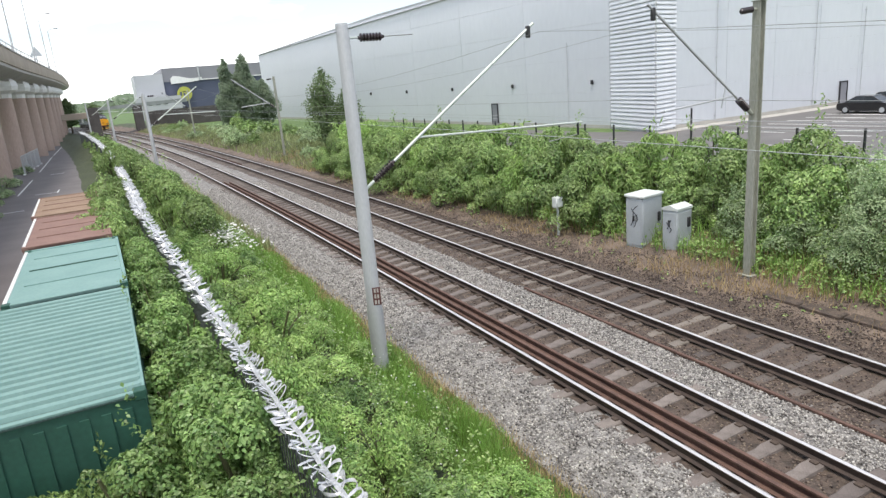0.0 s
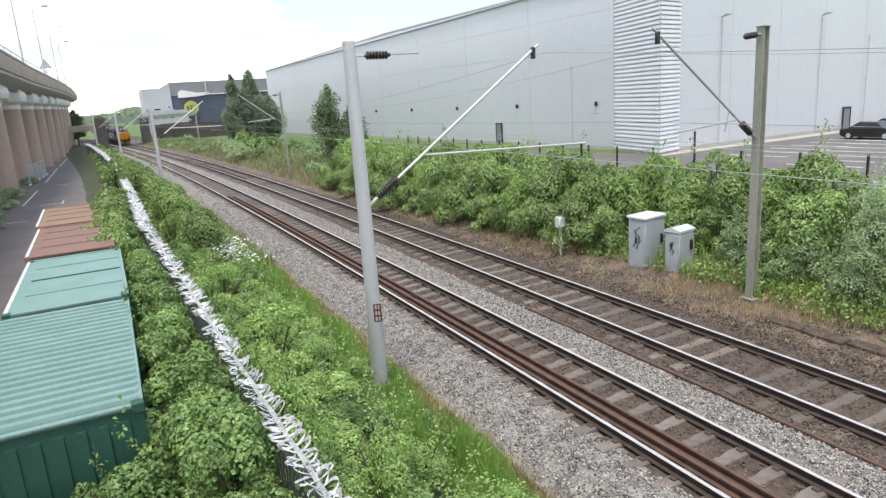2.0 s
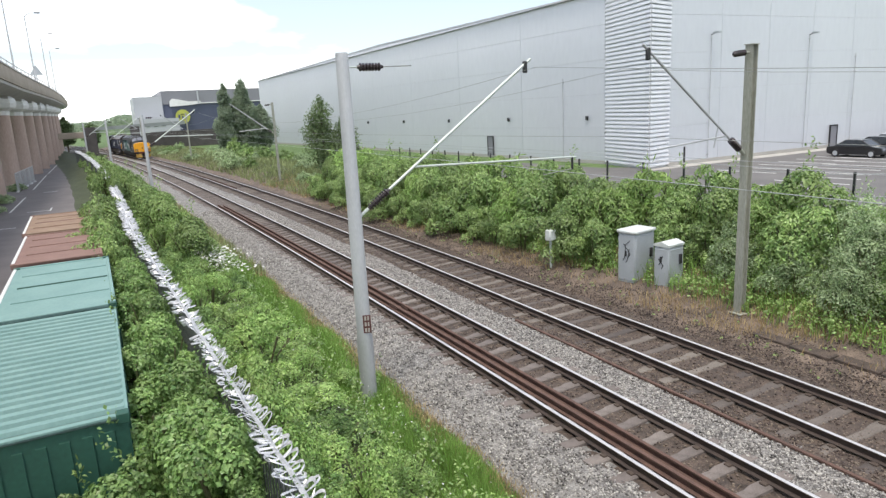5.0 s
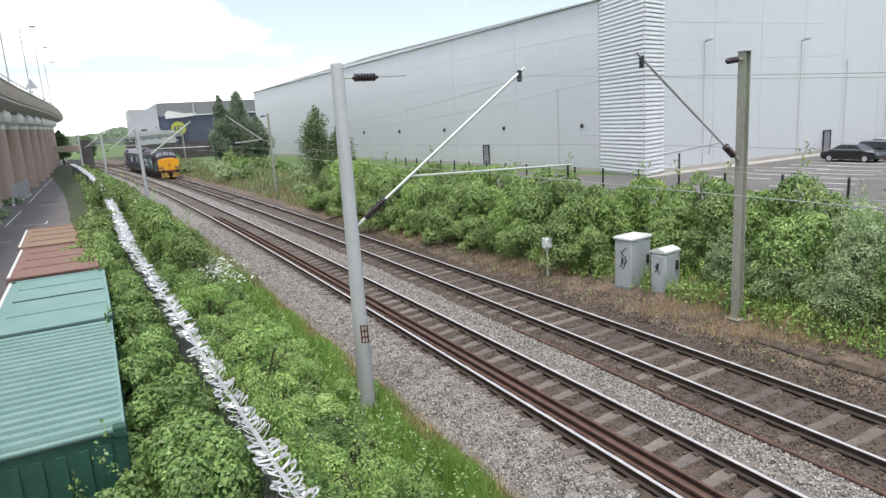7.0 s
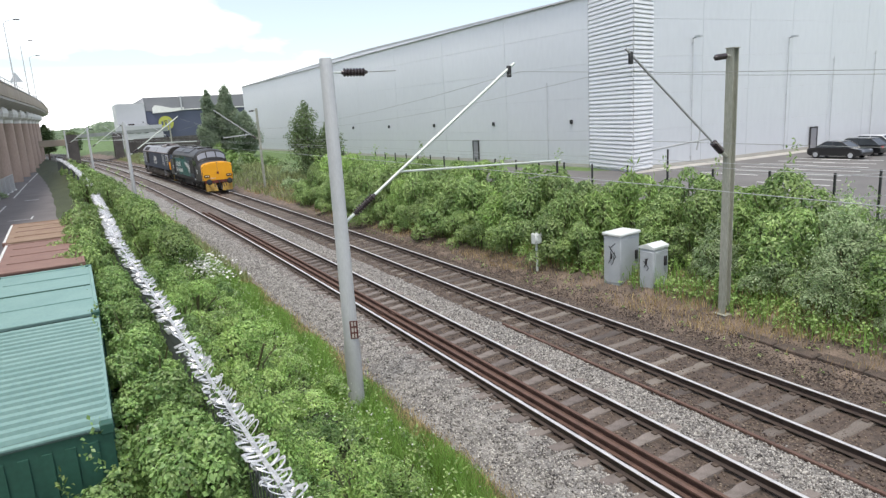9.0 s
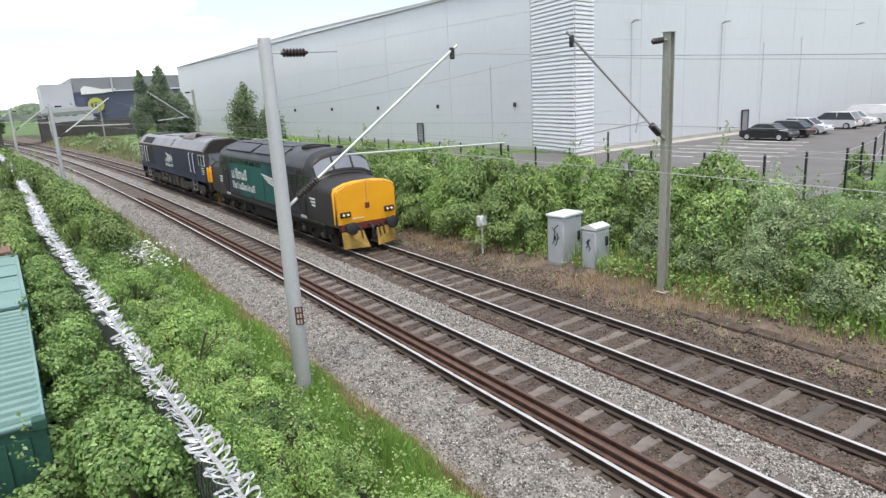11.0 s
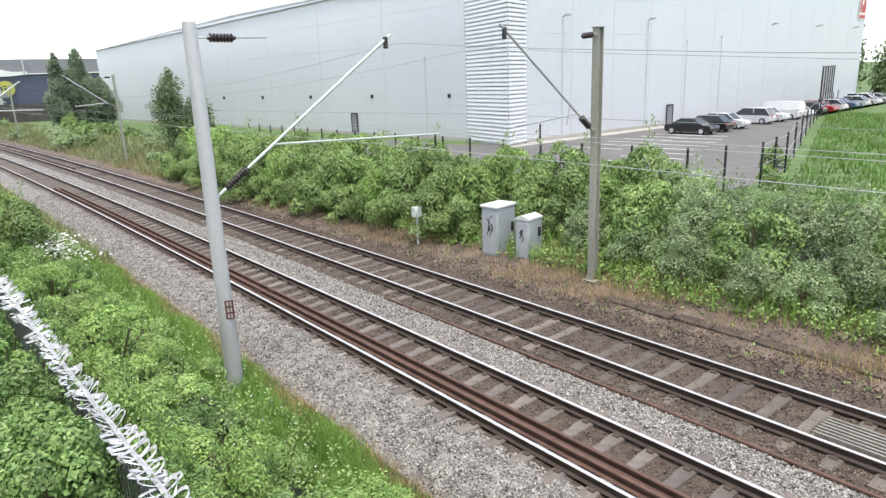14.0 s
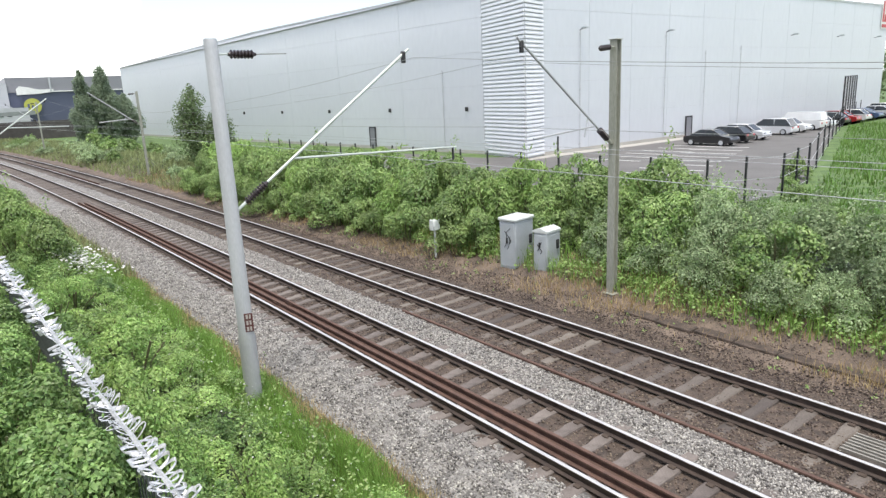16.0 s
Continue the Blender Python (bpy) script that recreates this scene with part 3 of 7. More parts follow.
def stones(name, n, s0, s1, lanes, material, label):
    """Loose stones on the bed: rough eight-sided chips."""
    r = np.random.RandomState(len(name) + n)
    s = s0 + (s1 - s0) * (r.uniform(0, 1, n) ** 1.5)
    lane = np.array(lanes)[r.randint(0, len(lanes), n)]
    o = lane[:, 0] + (lane[:, 1] - lane[:, 0]) * r.uniform(0, 1, n)
    z = np.interp(o, BED_O, BED_Z)
    z = z + 0.012 * np.sin(s * 0.9) * np.sin(o * 2.1) + r.uniform(-0.006, 0.014, n)
    x = np.where(s > 0, -1 / CURVE + (1 / CURVE + o) * np.cos(s * CURVE), o)
    y = np.where(s > 0, (1 / CURVE + o) * np.sin(s * CURVE), s)
    z = np.maximum(z, np.where(o > 4.8, ground_height(x, y) + r.uniform(-0.004, 0.012, n), -9.0))
    octa = np.array([(1, 0, 0), (-1, 0, 0), (0, 1, 0), (0, -1, 0), (0, 0, 1), (0, 0, -1)], float)
    size = r.uniform(0.016, 0.032, n)[:, None, None]
    v = octa[None] * size * r.uniform(0.6, 1.25, (n, 6, 1)) + r.normal(0, 0.004, (n, 6, 3))
    a = r.uniform(0, 6.283, n)
    b = r.uniform(-0.9, 0.9, n)
    ca, sa, cb, sb = np.cos(a)[:, None], np.sin(a)[:, None], np.cos(b)[:, None], np.sin(b)[:, None]
    vy, vz = v[..., 1] * cb - v[..., 2] * sb, v[..., 1] * sb + v[..., 2] * cb
    vx, vy = v[..., 0] * ca - vy * sa, v[..., 0] * sa + vy * ca
    P = np.stack([vx + x[:, None], vy + y[:, None], vz + z[:, None]], -1).reshape(-1, 3)
    tri = np.array([(0, 2, 4), (2, 1, 4), (1, 3, 4), (3, 0, 4), (2, 0, 5), (1, 2, 5), (3, 1, 5), (0, 3, 5)])
    F = (np.arange(n) * 6)[:, None, None] + tri[None]
    tagged(new(name, soup(name, P, F.reshape(-1, 3), material)), label, "gravel", kind="stuff")


stones("cess_stones", 17000, -2, 40, [(4.9, 6.9), (5.0, 6.2)], M["stone_brown"], "brown chippings scattered over the cess")
stones("ballast_stones", 62000, 1.5, 46, [(-2.5, -0.95), (-2.3, -0.95), (0.9, 1.95), (1.0, 1.9)], M["stone"], "loose pale grey ballast stones beside the rails")
stones("brown_stones", 26000, 1.5, 36, [(-0.65, 0.65), (1.95, 2.6), (2.8, 4.1), (4.3, 5.2)], M["stone_brown"], "loose rust-stained ballast stones between the rails")

# ---- tracks ----
RAIL = [(-0.07, -0.159), (0.07, -0.159), (0.07, -0.148), (0.012, -0.125), (0.010, -0.05), (0.035, -0.036), (0.035, -0.012), (-0.035, -0.012), (-0.035, -0.036), (-0.010, -0.05), (-0.012, -0.125), (-0.07, -0.148)]
HEAD = [(-0.035, -0.012), (0.035, -0.012), (0.033, -0.003), (0.026, 0.0), (-0.026, 0.0), (-0.033, -0.003)]
stations = spaced(-14, 0, 7) + spaced(4, 260, 4)


def sleeper_mesh(material):
    g = Shape()
    rings = []
    for x, w, top in ((-1.25, 0.115, -0.165), (-0.95, 0.125, -0.158), (-0.45, 0.125, -0.161), (-0.3, 0.11, -0.185), (0.3, 0.11, -0.185), (0.45, 0.125, -0.161), (0.95, 0.125, -0.158), (1.25, 0.115, -0.165)):
        rings.append([(x, -w - 0.02, -0.30), (x, -w, top - 0.02), (x, -w + 0.025, top), (x, w - 0.025, top), (x, w, top - 0.02), (x, w + 0.02, -0.30)])
    return g.loft(rings).mesh("sleeper", material, 30)


SLEEPER, SLEEPER_BROWN = sleeper_mesh(M["sleeper"]), sleeper_mesh(M["sleeper_brown"])
CLIP = Shape()
for cxx in (-0.7525, 0.7525):
    for sd in (-1, 1):
        CLIP.box(cxx + sd * 0.12 - 0.045, cxx + sd * 0.12 + 0.045, -0.06, 0.06, -0.162, -0.128, 0.012)
CLIP = CLIP.mesh("rail_clip", M["clip"], 0)


def track(label, mid, step, first, tie, sunk):
    t = root("railway_track", pose(0, 0, 0), label, "railway track", "tracks of the line", kind="structure")
    for sd in (-0.7525, 0.7525):
        r = part("rail", Shape().sweep([(mid + sd + o, z) for o, z in RAIL], stations), M["rail"], t, "rust-brown steel rail")
        part("rail_head", Shape().sweep([(mid + sd + o, z) for o, z in HEAD], stations), M["shine"], r, "bright worn running surface")
    s, n = first, 0
    rnd = random.Random(int(step * 1000))
    while s < 190:
        ob = part("sleeper", tie, None, t, m=track_pose(s, mid, rnd.uniform(-0.012, 0.004) - sunk, rnd.uniform(-0.6, 0.6)))
        if s < 34:
            part("rail_clip", CLIP, None, ob)
        s += step
    return t


track("near running line on pale concrete sleepers in grey ballast", 0.0, 0.655, -9.2, SLEEPER, 0.0)
track("far running line on brown-stained concrete sleepers", GAP, 0.70, -9.4, SLEEPER_BROWN, 0.016)


def loose_rail(name, o, z, s0, s1, label):
    """A spare rail lying beside the running rails, in rolled lengths with joint gaps."""
    t = root(name, pose(0, 0, 0), label, "rail", "spare rails laid in the track")
    sec = RAIL[:5] + [(0.035, -0.036), (0.033, -0.003), (0.02, 0.0), (-0.02, 0.0), (-0.033, -0.003)] + RAIL[8:]
    cuts = spaced(s0, s1, 14)
    for a, b in zip(cuts, cuts[1:]):
        part("rail_length", Shape().sweep([(o + p, z + 0.16 + q) for p, q in sec], spaced(a + 0.006, b - 0.006, 3)), M["rust"], t, smooth=30)
        part("fishplate", Shape().sweep([(o + p, z + 0.16 + q) for p, q in ((-0.04, -0.12), (0.04, -0.12), (0.04, -0.05), (-0.04, -0.05))], [b - 0.25, b + 0.25] if b < s1 - 1 else [b - 0.3, b - 0.02]), M["rust"], t)


loose_rail("spare_rail", -0.17, -0.165, -12, 47, "rusty brown spare rail laid between the running rails")
loose_rail("spare_rail", -0.43, -0.165, -12, 47.6, "rusty brown spare rail laid beside the running rail")
loose_rail("spare_rail", 1.92, -0.255, -12, 14.6, "rust-red spare rail half sunk in the ballast")
for s0 in (60,):
    loose_rail("spare_rail", GAP - 0.35, -0.175, 58, 92, "rusty spare rail laid in the far track")


# ---- overhead line masts ----
def insulator(parent, p0, p1, r, sheds):
    """A ribbed insulator from p0 to p1."""
    p0, p1 = Vector(p0), Vector(p1)
    L = (p1 - p0).length
    prof = [(0.03, 0)]
    for i in range(sheds):
        a = L * (0.08 + 0.84 * i / sheds)
        b = L * 0.84 / sheds
        prof += [(0.045, a), (r, a + 0.25 * b), (r, a + 0.5 * b), (0.045, a + 0.85 * b)]
    prof += [(0.03, L)]
    m = Matrix.Translation(p0) @ (p1 - p0).to_track_quat("Z", "Y").to_matrix().to_4x4()
    return part("insulator", Shape().lathe(prof, 14, m), M["porcelain"], parent, "dark ribbed porcelain insulator")


def number_plate(parent, m, bars=3):
    pl = part("plate", Shape().box(-0.085, 0.085, -0.012, 0, -0.2, 0.2, 0.006), M["plate_red"], parent, "dark red plate with pale bars", m=m)
    for i in range(bars):
        z = 0.13 - 0.13 * i
        part("bar", Shape().box(-0.05, -0.008, -0.016, -0.0125, z - 0.045, z + 0.045), M["cream"], pl)
        part("bar", Shape().box(0.014, 0.05, -0.016, -0.0125, z - 0.045, z + 0.045), M["cream"], pl)


def round_mast(m, side, label, height=7.0, foot=3.74, tip=(4.35, 6.72), stay=(5.8, 4.5), far=False):
    """A tapered tubular mast whose bracket reaches over the line, towards +x for side 1."""
    t = root("line_mast", m, label, "railway mast", "overhead line masts")
    n = 10 if far else 24
    part("post", Shape().lathe([(0.175, -0.5), (0.17, 0.1), (0.168, 1.1), (0.158, 1.14), (0.128, height - 0.04), (0.115, height)], n), M["galv"], t)
    if not far:
        part("base_sleeve", Shape().lathe([(0.172, -0.45), (0.178, 0.0), (0.176, 1.02), (0.168, 1.1)], n), M["galv"], t, "paler lower sleeve of the post")
        number_plate(t, pose(0.02, -0.168, 1.42, 0, 0, -22))
    a = side
    # upper pull-off with its insulator
    part("bracket", Shape().tube((0.1 * a, 0, height - 0.28), (0.32 * a, 0, height - 0.28), 0.018, n=8), M["tube"], t)
    insulator(t, (0.3 * a, 0, height - 0.28), (0.86 * a, 0, height - 0.28), 0.085, 7 if not far else 3)
    part("pull_wire", Shape().tube((0.86 * a, 0, height - 0.28), (1.5 * a, 0, height - 0.27), 0.010, n=6), M["wire"], t)
    # cantilever tube
    f0 = Vector((0.15 * a, 0, foot))
    end = Vector((tip[0] * a, 0, tip[1]))
    d = (end - f0).normalized()
    part("hinge", Shape().tube(f0 - d * 0.05, f0 + d * 0.2, 0.035, n=8), M["tube"], t)
    insulator(t, f0 + d * 0.2, f0 + d * 0.82, 0.085, 8 if not far else 3)
    part("cantilever", Shape().tube(f0 + d * 0.8, end + d * 0.18, 0.032 if not far else 0.05, n=10), M["tube"], t)
    part("wire_clamp", Shape().box(end.x - 0.05, end.x + 0.05, -0.04, 0.04, end.z - 0.2, end.z + 0.06, 0.015), M["dark"], t)
    # registration tube
    j = f0 + d * 1.55
    s1 = Vector((stay[0] * a, 0, stay[1]))
    part("registration_tube", Shape().tube(j, s1, 0.024 if not far else 0.04, n=8), M["tube"], t)
    part("drop_arm", Shape().tube(s1 + Vector((-0.12 * a, 0, 0)), s1 + Vector((-0.12 * a, 0, -0.3)), 0.028, n=8), M["dark"], t)
    part("steady_arm", Shape().tube(s1 + Vector((-0.12 * a, 0, -0.28)), s1 + Vector((-0.95 * a, 0.05, -0.36)), 0.012, n=6), M["wire"], t)
    return t


def column_mast(m, side, label, height=6.85, foot=4.25, tip=(3.4, 6.75), stay=(3.05, 4.55), far=False):
    """A mast of rolled H section with the bracket towards -x."""
    t = root("line_mast", m, label, "railway mast", "overhead line masts")
    w, tk = 0.104, 0.02
    H = [(-w, -w), (w, -w), (w, -w + tk), (tk / 2, -w + tk), (tk / 2, w - tk), (w, w - tk), (w, w), (-w, w), (-w, w - tk), (-tk / 2, w - tk), (-tk / 2, -w + tk), (-w, -w + tk)]
    if far:
        part("post", Shape().box(-0.085, 0.085, -0.085, 0.085, -0.6, height), M["mast_green"], t)
    else:
        part("post", Shape().slab(H, "z", -0.3, height), M["mast_green"], t, "weathered grey-green steel column", m=pose(0, 0, 0, 0, 0, 90))
        part("foundation", Shape().box(-0.27, 0.27, -0.27, 0.27, -0.4, -0.03, 0.04), M["brick_dark"], t)
        part("foot_plate", Shape().box(-0.19, 0.19, -0.19, 0.19, 0.0, 0.03, 0.008), M["mast_green"], t)
        part("cap_plate", Shape().box(-0.13, 0.13, -0.13, 0.13, height, height + 0.02, 0.005), M["mast_green"], t)
    a = -side
    part("bracket", Shape().tube((0.1 * a, 0, height - 0.18), (0.24 * a, 0, height - 0.18), 0.03, n=8), M["mast_green"], t)
    insulator(t, (0.22 * a, 0, height - 0.18), (0.66 * a, 0, height - 0.22), 0.075, 6 if not far else 3)
    f0 = Vector((0.17 * a, 0, foot))
    end = Vector((tip[0] * a, 0, tip[1]))
    d = (end - f0).normalized()
    part("hinge", Shape().tube(f0 - d * 0.06, f0 + d * 0.14, 0.05, n=8), M["mast_green"], t)
    insulator(t, f0 + d * 0.12, f0 + d * 0.62, 0.09, 7 if not far else 3)
    part("cantilever", Shape().tube(f0 + d * 0.6, end + d * 0.2, 0.03 if not far else 0.05, n=10), M["galv"], t)
    part("wire_clamp", Shape().box(end.x - 0.05, end.x + 0.05, -0.04, 0.04, end.z - 0.22, end.z + 0.05, 0.015), M["dark"], t)
    j = f0 + d * 1.15
    k = Vector((j.x - 0.12, 0, j.z - 0.5)) if side > 0 else j
    part("strut", Shape().tube(j, k, 0.02, n=6), M["galv"], t)
    part("registration_tube", Shape().tube(f0 + d * 0.75, Vector((stay[0] * a, 0, stay[1])), 0.022 if not far else 0.04, n=8), M["galv"], t)
    part("drop_arm", Shape().tube((stay[0] * 0.72 * a, 0, stay[1]), (stay[0] * 0.72 * a, 0, stay[1] - 0.38), 0.025, n=6), M["dark"], t)
    return t


round_mast(pose(-3.35, 12.65, 0, 0, 0, 0), 1, "grey tapered tubular mast with ribbed insulators, standing in the grassy bank")
column_mast(pose(6.58, 11.05, 0.1, 0, 0, 0), 1, "weathered grey-green steel column mast beside the cabinets")
round_mast(track_pose(63.5, -3.1), 1, "distant grey tubular mast above the lineside bushes", height=6.6, far=True)
column_mast(track_pose(57, 6.7, 0.2), 1, "distant steel column mast against the warehouse wall", far=True)
column_mast(track_pose(101, 6.9, 0.2), 1, "far steel column mast near the trees", far=True)
round_mast(track_pose(106, -3.2), 1, "far grey tubular mast beside the line", height=6.6, far=True)
column_mast(track_pose(146, 6.9, 0.2), 1, "far steel column mast near the bridge", far=True)
round_mast(track_pose(148, -3.2), 1, "far tubular mast near the bridge", height=6.6, far=True)


def wire(name, mid, z0, sag, r, label):
    pts, sup = [], [-36, 12, 60, 104, 147, 200]
    for a, b in zip(sup, sup[1:]):
        for i in range(12):
            u = i / 12
            pts.append(along(a + (b - a) * u, mid, z0 - sag * 4 * u * (1 - u)))
    rings = [[(p[0] + r * math.cos(a), p[1], p[2] + r * math.sin(a)) for a in (0.3, 1.55, 2.8, 4.05, 5.3)] for p in pts]
    tagged(new(name, Shape().loft(rings).mesh(name, M["galv"] if r > 0.0055 else M["wire"], 0)), label, "wire", "overhead wires")


wire("catenary_wire", 0.9, 6.6, 1.1, 0.0045, "thin dark catenary wire over the near track")
wire("contact_wire", 0.0, 4.53, 0.03, 0.0058, "thin pale contact wire over the near track")
wire("catenary_wire", 3.3, 6.5, 1.1, 0.0045, "thin dark catenary wire over the far track")
wire("contact_wire", 3.45, 4.41, 0.03, 0.006, "thin pale contact wire over the far track")
wire("auxiliary_wire", 3.45, 4.51, 0.03, 0.006, "thin auxiliary wire above the far contact wire")
wire("auxiliary_wire", 3.45, 4.93, 0.14, 0.005, "thin auxiliary wire over the far track")


# ---- warehouse ----
def frame_of(origin, d):
    """A pose at origin whose x runs along d (flat) and whose y points away from the viewer's side."""
    a = math.degrees(math.atan2(d[1], d[0]))
    return pose(*origin, 0, 0, a)


house = root("warehouse", pose(0, 0, 0), "huge silver-grey metal-clad warehouse with a louvred corner", "warehouse")
LW, RW = 108.0, 71.5
left_m = frame_of((32.9, 46.3, -0.05), (-0.07, 0.9975))
right_m = frame_of((34.4, 40.25, -0.05), (1.0, -0.02))
# left wall: body behind, and proud panels that leave thin joints
part("wall", Shape().slab([(0, -0.6), (LW, -0.6), (LW, 14.0), (45, 15.25), (0, 15.1)], "y", -0.35, -0.06), M["clad_joint"], house, "side wall", m=left_m)
part("wall", Shape().box(0, RW, 0.06, 0.4, -0.6, 15.2), M["clad_joint"], house, "car park wall", m=right_m)
part("roof", Shape().add([(32.6, 46, 15.0), (34.5, 40.5, 15.2), (105.5, 39.0, 15.2), (105, 150, 14.0), (25, 154, 13.9)], [(0, 1, 2, 3, 4)]), M["far_grey"], house)
part("wall", Shape().box(0, 80, 0, 0.3, -0.6, 13.9), M["clad"], house, "far end wall", m=frame_of((25.4, 153.9, 0), (1, 0.02)))
part("wall", Shape().box(0, 112, -0.3, 0, -0.6, 15.1), M["clad"], house, "far side wall", m=frame_of((105.6, 38.9, 0), (0, 1)))


def cladding(m, length, rows, row_h, width, side, top):
    i = 0
    x = 0.0
    while x < length - 0.1:
        w = min(width, length - x)
        for r in range(rows):
            z0, z1 = 0.35 + r * row_h, min(0.35 + (r + 1) * row_h, top(x + w / 2))
            if z1 - z0 > 0.05:
                y0, y1 = (-0.06, 0.0) if side > 0 else (0.0, 0.06)
                part("panel", Shape().box(x + 0.012, x + w - 0.012, y0, y1, z0 + 0.006, z1 - 0.006, 0.006), M["clad"], house, m=m, smooth=0)
        x += w
        i += 1


cladding(left_m, LW, 5, 3.0, 12.0, 1, lambda x: 15.1 if x < 45 else 15.2 - 1.25 * (x - 45) / 63)
cladding(right_m, RW, 5, 3.0, 6.0, -1, lambda x: 15.2)
part("plinth", Shape().box(0, LW, -0.02, 0.05, -0.4, 0.34), M["plinth"], house, m=left_m)
part("plinth", Shape().box(0, RW, -0.05, 0.05, -0.4, 0.34), M["plinth"], house, m=right_m)
part("pavement_strip", Shape().box(-3, RW, -1.6, -0.1, -0.3, 0.06), M["plinth"], house, "pale concrete path at the wall's foot", m=right_m)
part("eaves_trim", Shape().box(0, RW, -0.08, 0.1, 15.15, 15.4), M["clad_joint"], house, m=right_m)
part("eaves_trim", Shape().slab([(0, 15.05), (45, 15.2), (LW, 13.95), (LW, 14.1), (45, 15.35), (0, 15.2)], "y", -0.1, 0.04), M["clad_joint"], house, m=left_m)
# louvred corner
tower = part("louvre_tower", Shape().slab([(32.9, 46.2), (31.62, 39.55), (34.45, 40.3), (36.5, 46.2)], "z", -0.4, 16.0), M["louvre_dark"], house, "corner bay clad in horizontal louvres")
lm = frame_of((31.5, 39.4, 0), (1.38, 6.75))
rm = frame_of((31.5, 39.4, 0), (2.95, 0.78))
tl, tr = math.hypot(1.38, 6.75), math.hypot(2.95, 0.78)
BL = Shape().slab([(0.0, -0.02), (-0.085, -0.02), (-0.09, 0.06), (-0.04, 0.26), (0.0, 0.27)], "x", 0.02, tl).mesh("louvre", M["louvre"], 0)
BR = Shape().slab([(0.0, -0.02), (-0.085, -0.02), (-0.09, 0.06), (-0.04, 0.26), (0.0, 0.27)], "x", 0.02, tr).mesh("louvre", M["louvre"], 0)
ml = lm @ Matrix.Scale(-1, 4, (0, 1, 0))
for i in range(46):
    part("louvre", BL, None, tower, m=ml @ pose(0, 0, 0.2 + i * 0.345))
    part("louvre", BR, None, tower, m=rm @ pose(0, 0, 0.2 + i * 0.345))


def wall_lamp(m, out, label, arm=0.9):
    g = root("wall_light", m, label, "wall light", "lamps on the warehouse wall")
    part("arm", Shape().tube((0, 0, 0), (0, out * arm * 0.6, 0.12), 0.03, n=6), M["dark"], g)
    part("head", Shape().box(-0.22, 0.22, min(out * arm * 0.4, out * arm), max(out * arm * 0.4, out * arm), 0.06, 0.22, 0.03), M["cab_grey"], g)


def camera_box(m, out):
    g = root("bulkhead_light", m, "small dark bulkhead light on the silver wall", "wall light", "bulkhead lights on the side wall")
    part("body", Shape().box(-0.14, 0.14, min(0, out * 0.22), max(0, out * 0.22), -0.2, 0.2, 0.05), M["dark"], g)


for x in (2.2, 14.3, 26.6, 38.6, 50.4, 62.2, 74.0):
    camera_box(left_m @ pose(x, 0.0, 4.25), 1)
for x in (4.7, 17.4, 42.8, 55.3, 67.2):
    wall_lamp(right_m @ pose(x, -0.03, 10.75), -1, "grey floodlight on a short arm on the wall")


def downpipe(m, z0, z1, out):
    g = root("downpipe", m, "thin grey vertical pipe on the silver wall", "pipe", "pipes on the warehouse")
    part("pipe", Shape().tube((0, out * 0.1, z0), (0, out * 0.1, z1), 0.03, n=8), M["clad_joint"], g)
    for z in (z0 + 0.3, (z0 + z1) / 2, z1 - 0.3):
        part("pipe_clip", Shape().box(-0.08, 0.08, min(0, out * 0.14), max(0, out * 0.14), z - 0.03, z + 0.03), M["clad_joint"], g)


downpipe(left_m @ pose(5.5, 0, 0), 0.4, 8.0, 1)
for x, z in ((4.7, 10.7), (17.4, 10.7), (24.5, 9.0), (31.5, 9.5)):
    downpipe(right_m @ pose(x, 0, 0), 0.4, z, -1)


def service_door(m, out, label):
    d = root("service_door", m, label, "door", "doors of the warehouse")
    part("leaf", Shape().box(-0.5, 0.5, min(0.0, out * 0.06), max(0.0, out * 0.06), 0.05, 2.15, 0.01), M["far_grey"], d)
    part("door_frame", Shape().box(-0.56, -0.5, min(-0.02, out * 0.12), max(0.02, out * 0.12), 0.0, 2.28).box(0.5, 0.56, min(-0.02, out * 0.12), max(0.02, out * 0.12), 0.0, 2.28).box(-0.5, 0.5, min(-0.02, out * 0.12), max(0.02, out * 0.12), 2.15, 2.28), M["dark"], d)
    part("handle", Shape().box(0.34, 0.44, min(out * 0.06, out * 0.12), max(out * 0.06, out * 0.12), 1.0, 1.05), M["dark"], d)


service_door(right_m @ pose(21.9, -0.05, 0), -1, "grey service door in a dark frame beside the parked cars")
service_door(left_m @ pose(17.8, 0.05, 0.2), 1, "dark-framed side door above the hedge")
sg = root("wall_sign", right_m @ pose(70.0, -0.05, 12.6), "red and white sign of plain shapes high on the wall", "sign")
part("board", Shape().box(-1.2, 1.2, -0.08, -0.02, -0.6, 3.4), M["white"], sg)
part("shape", Shape().box(-1.0, -0.5, -0.12, -0.085, 0.4, 3.2), M["red_sign"], sg)
part("shape", Shape().slab([(-0.3, 0.4), (0.9, 0.4), (1.0, 1.4), (0.5, 2.6), (0.1, 2.9), (0.2, 1.6), (-0.3, 1.3)], "y", -0.12, -0.085), M["red_sign"], sg)
part("bar", Shape().box(-1.0, 1.0, -0.12, -0.085, -0.4, 0.05), M["red_sign"], sg)

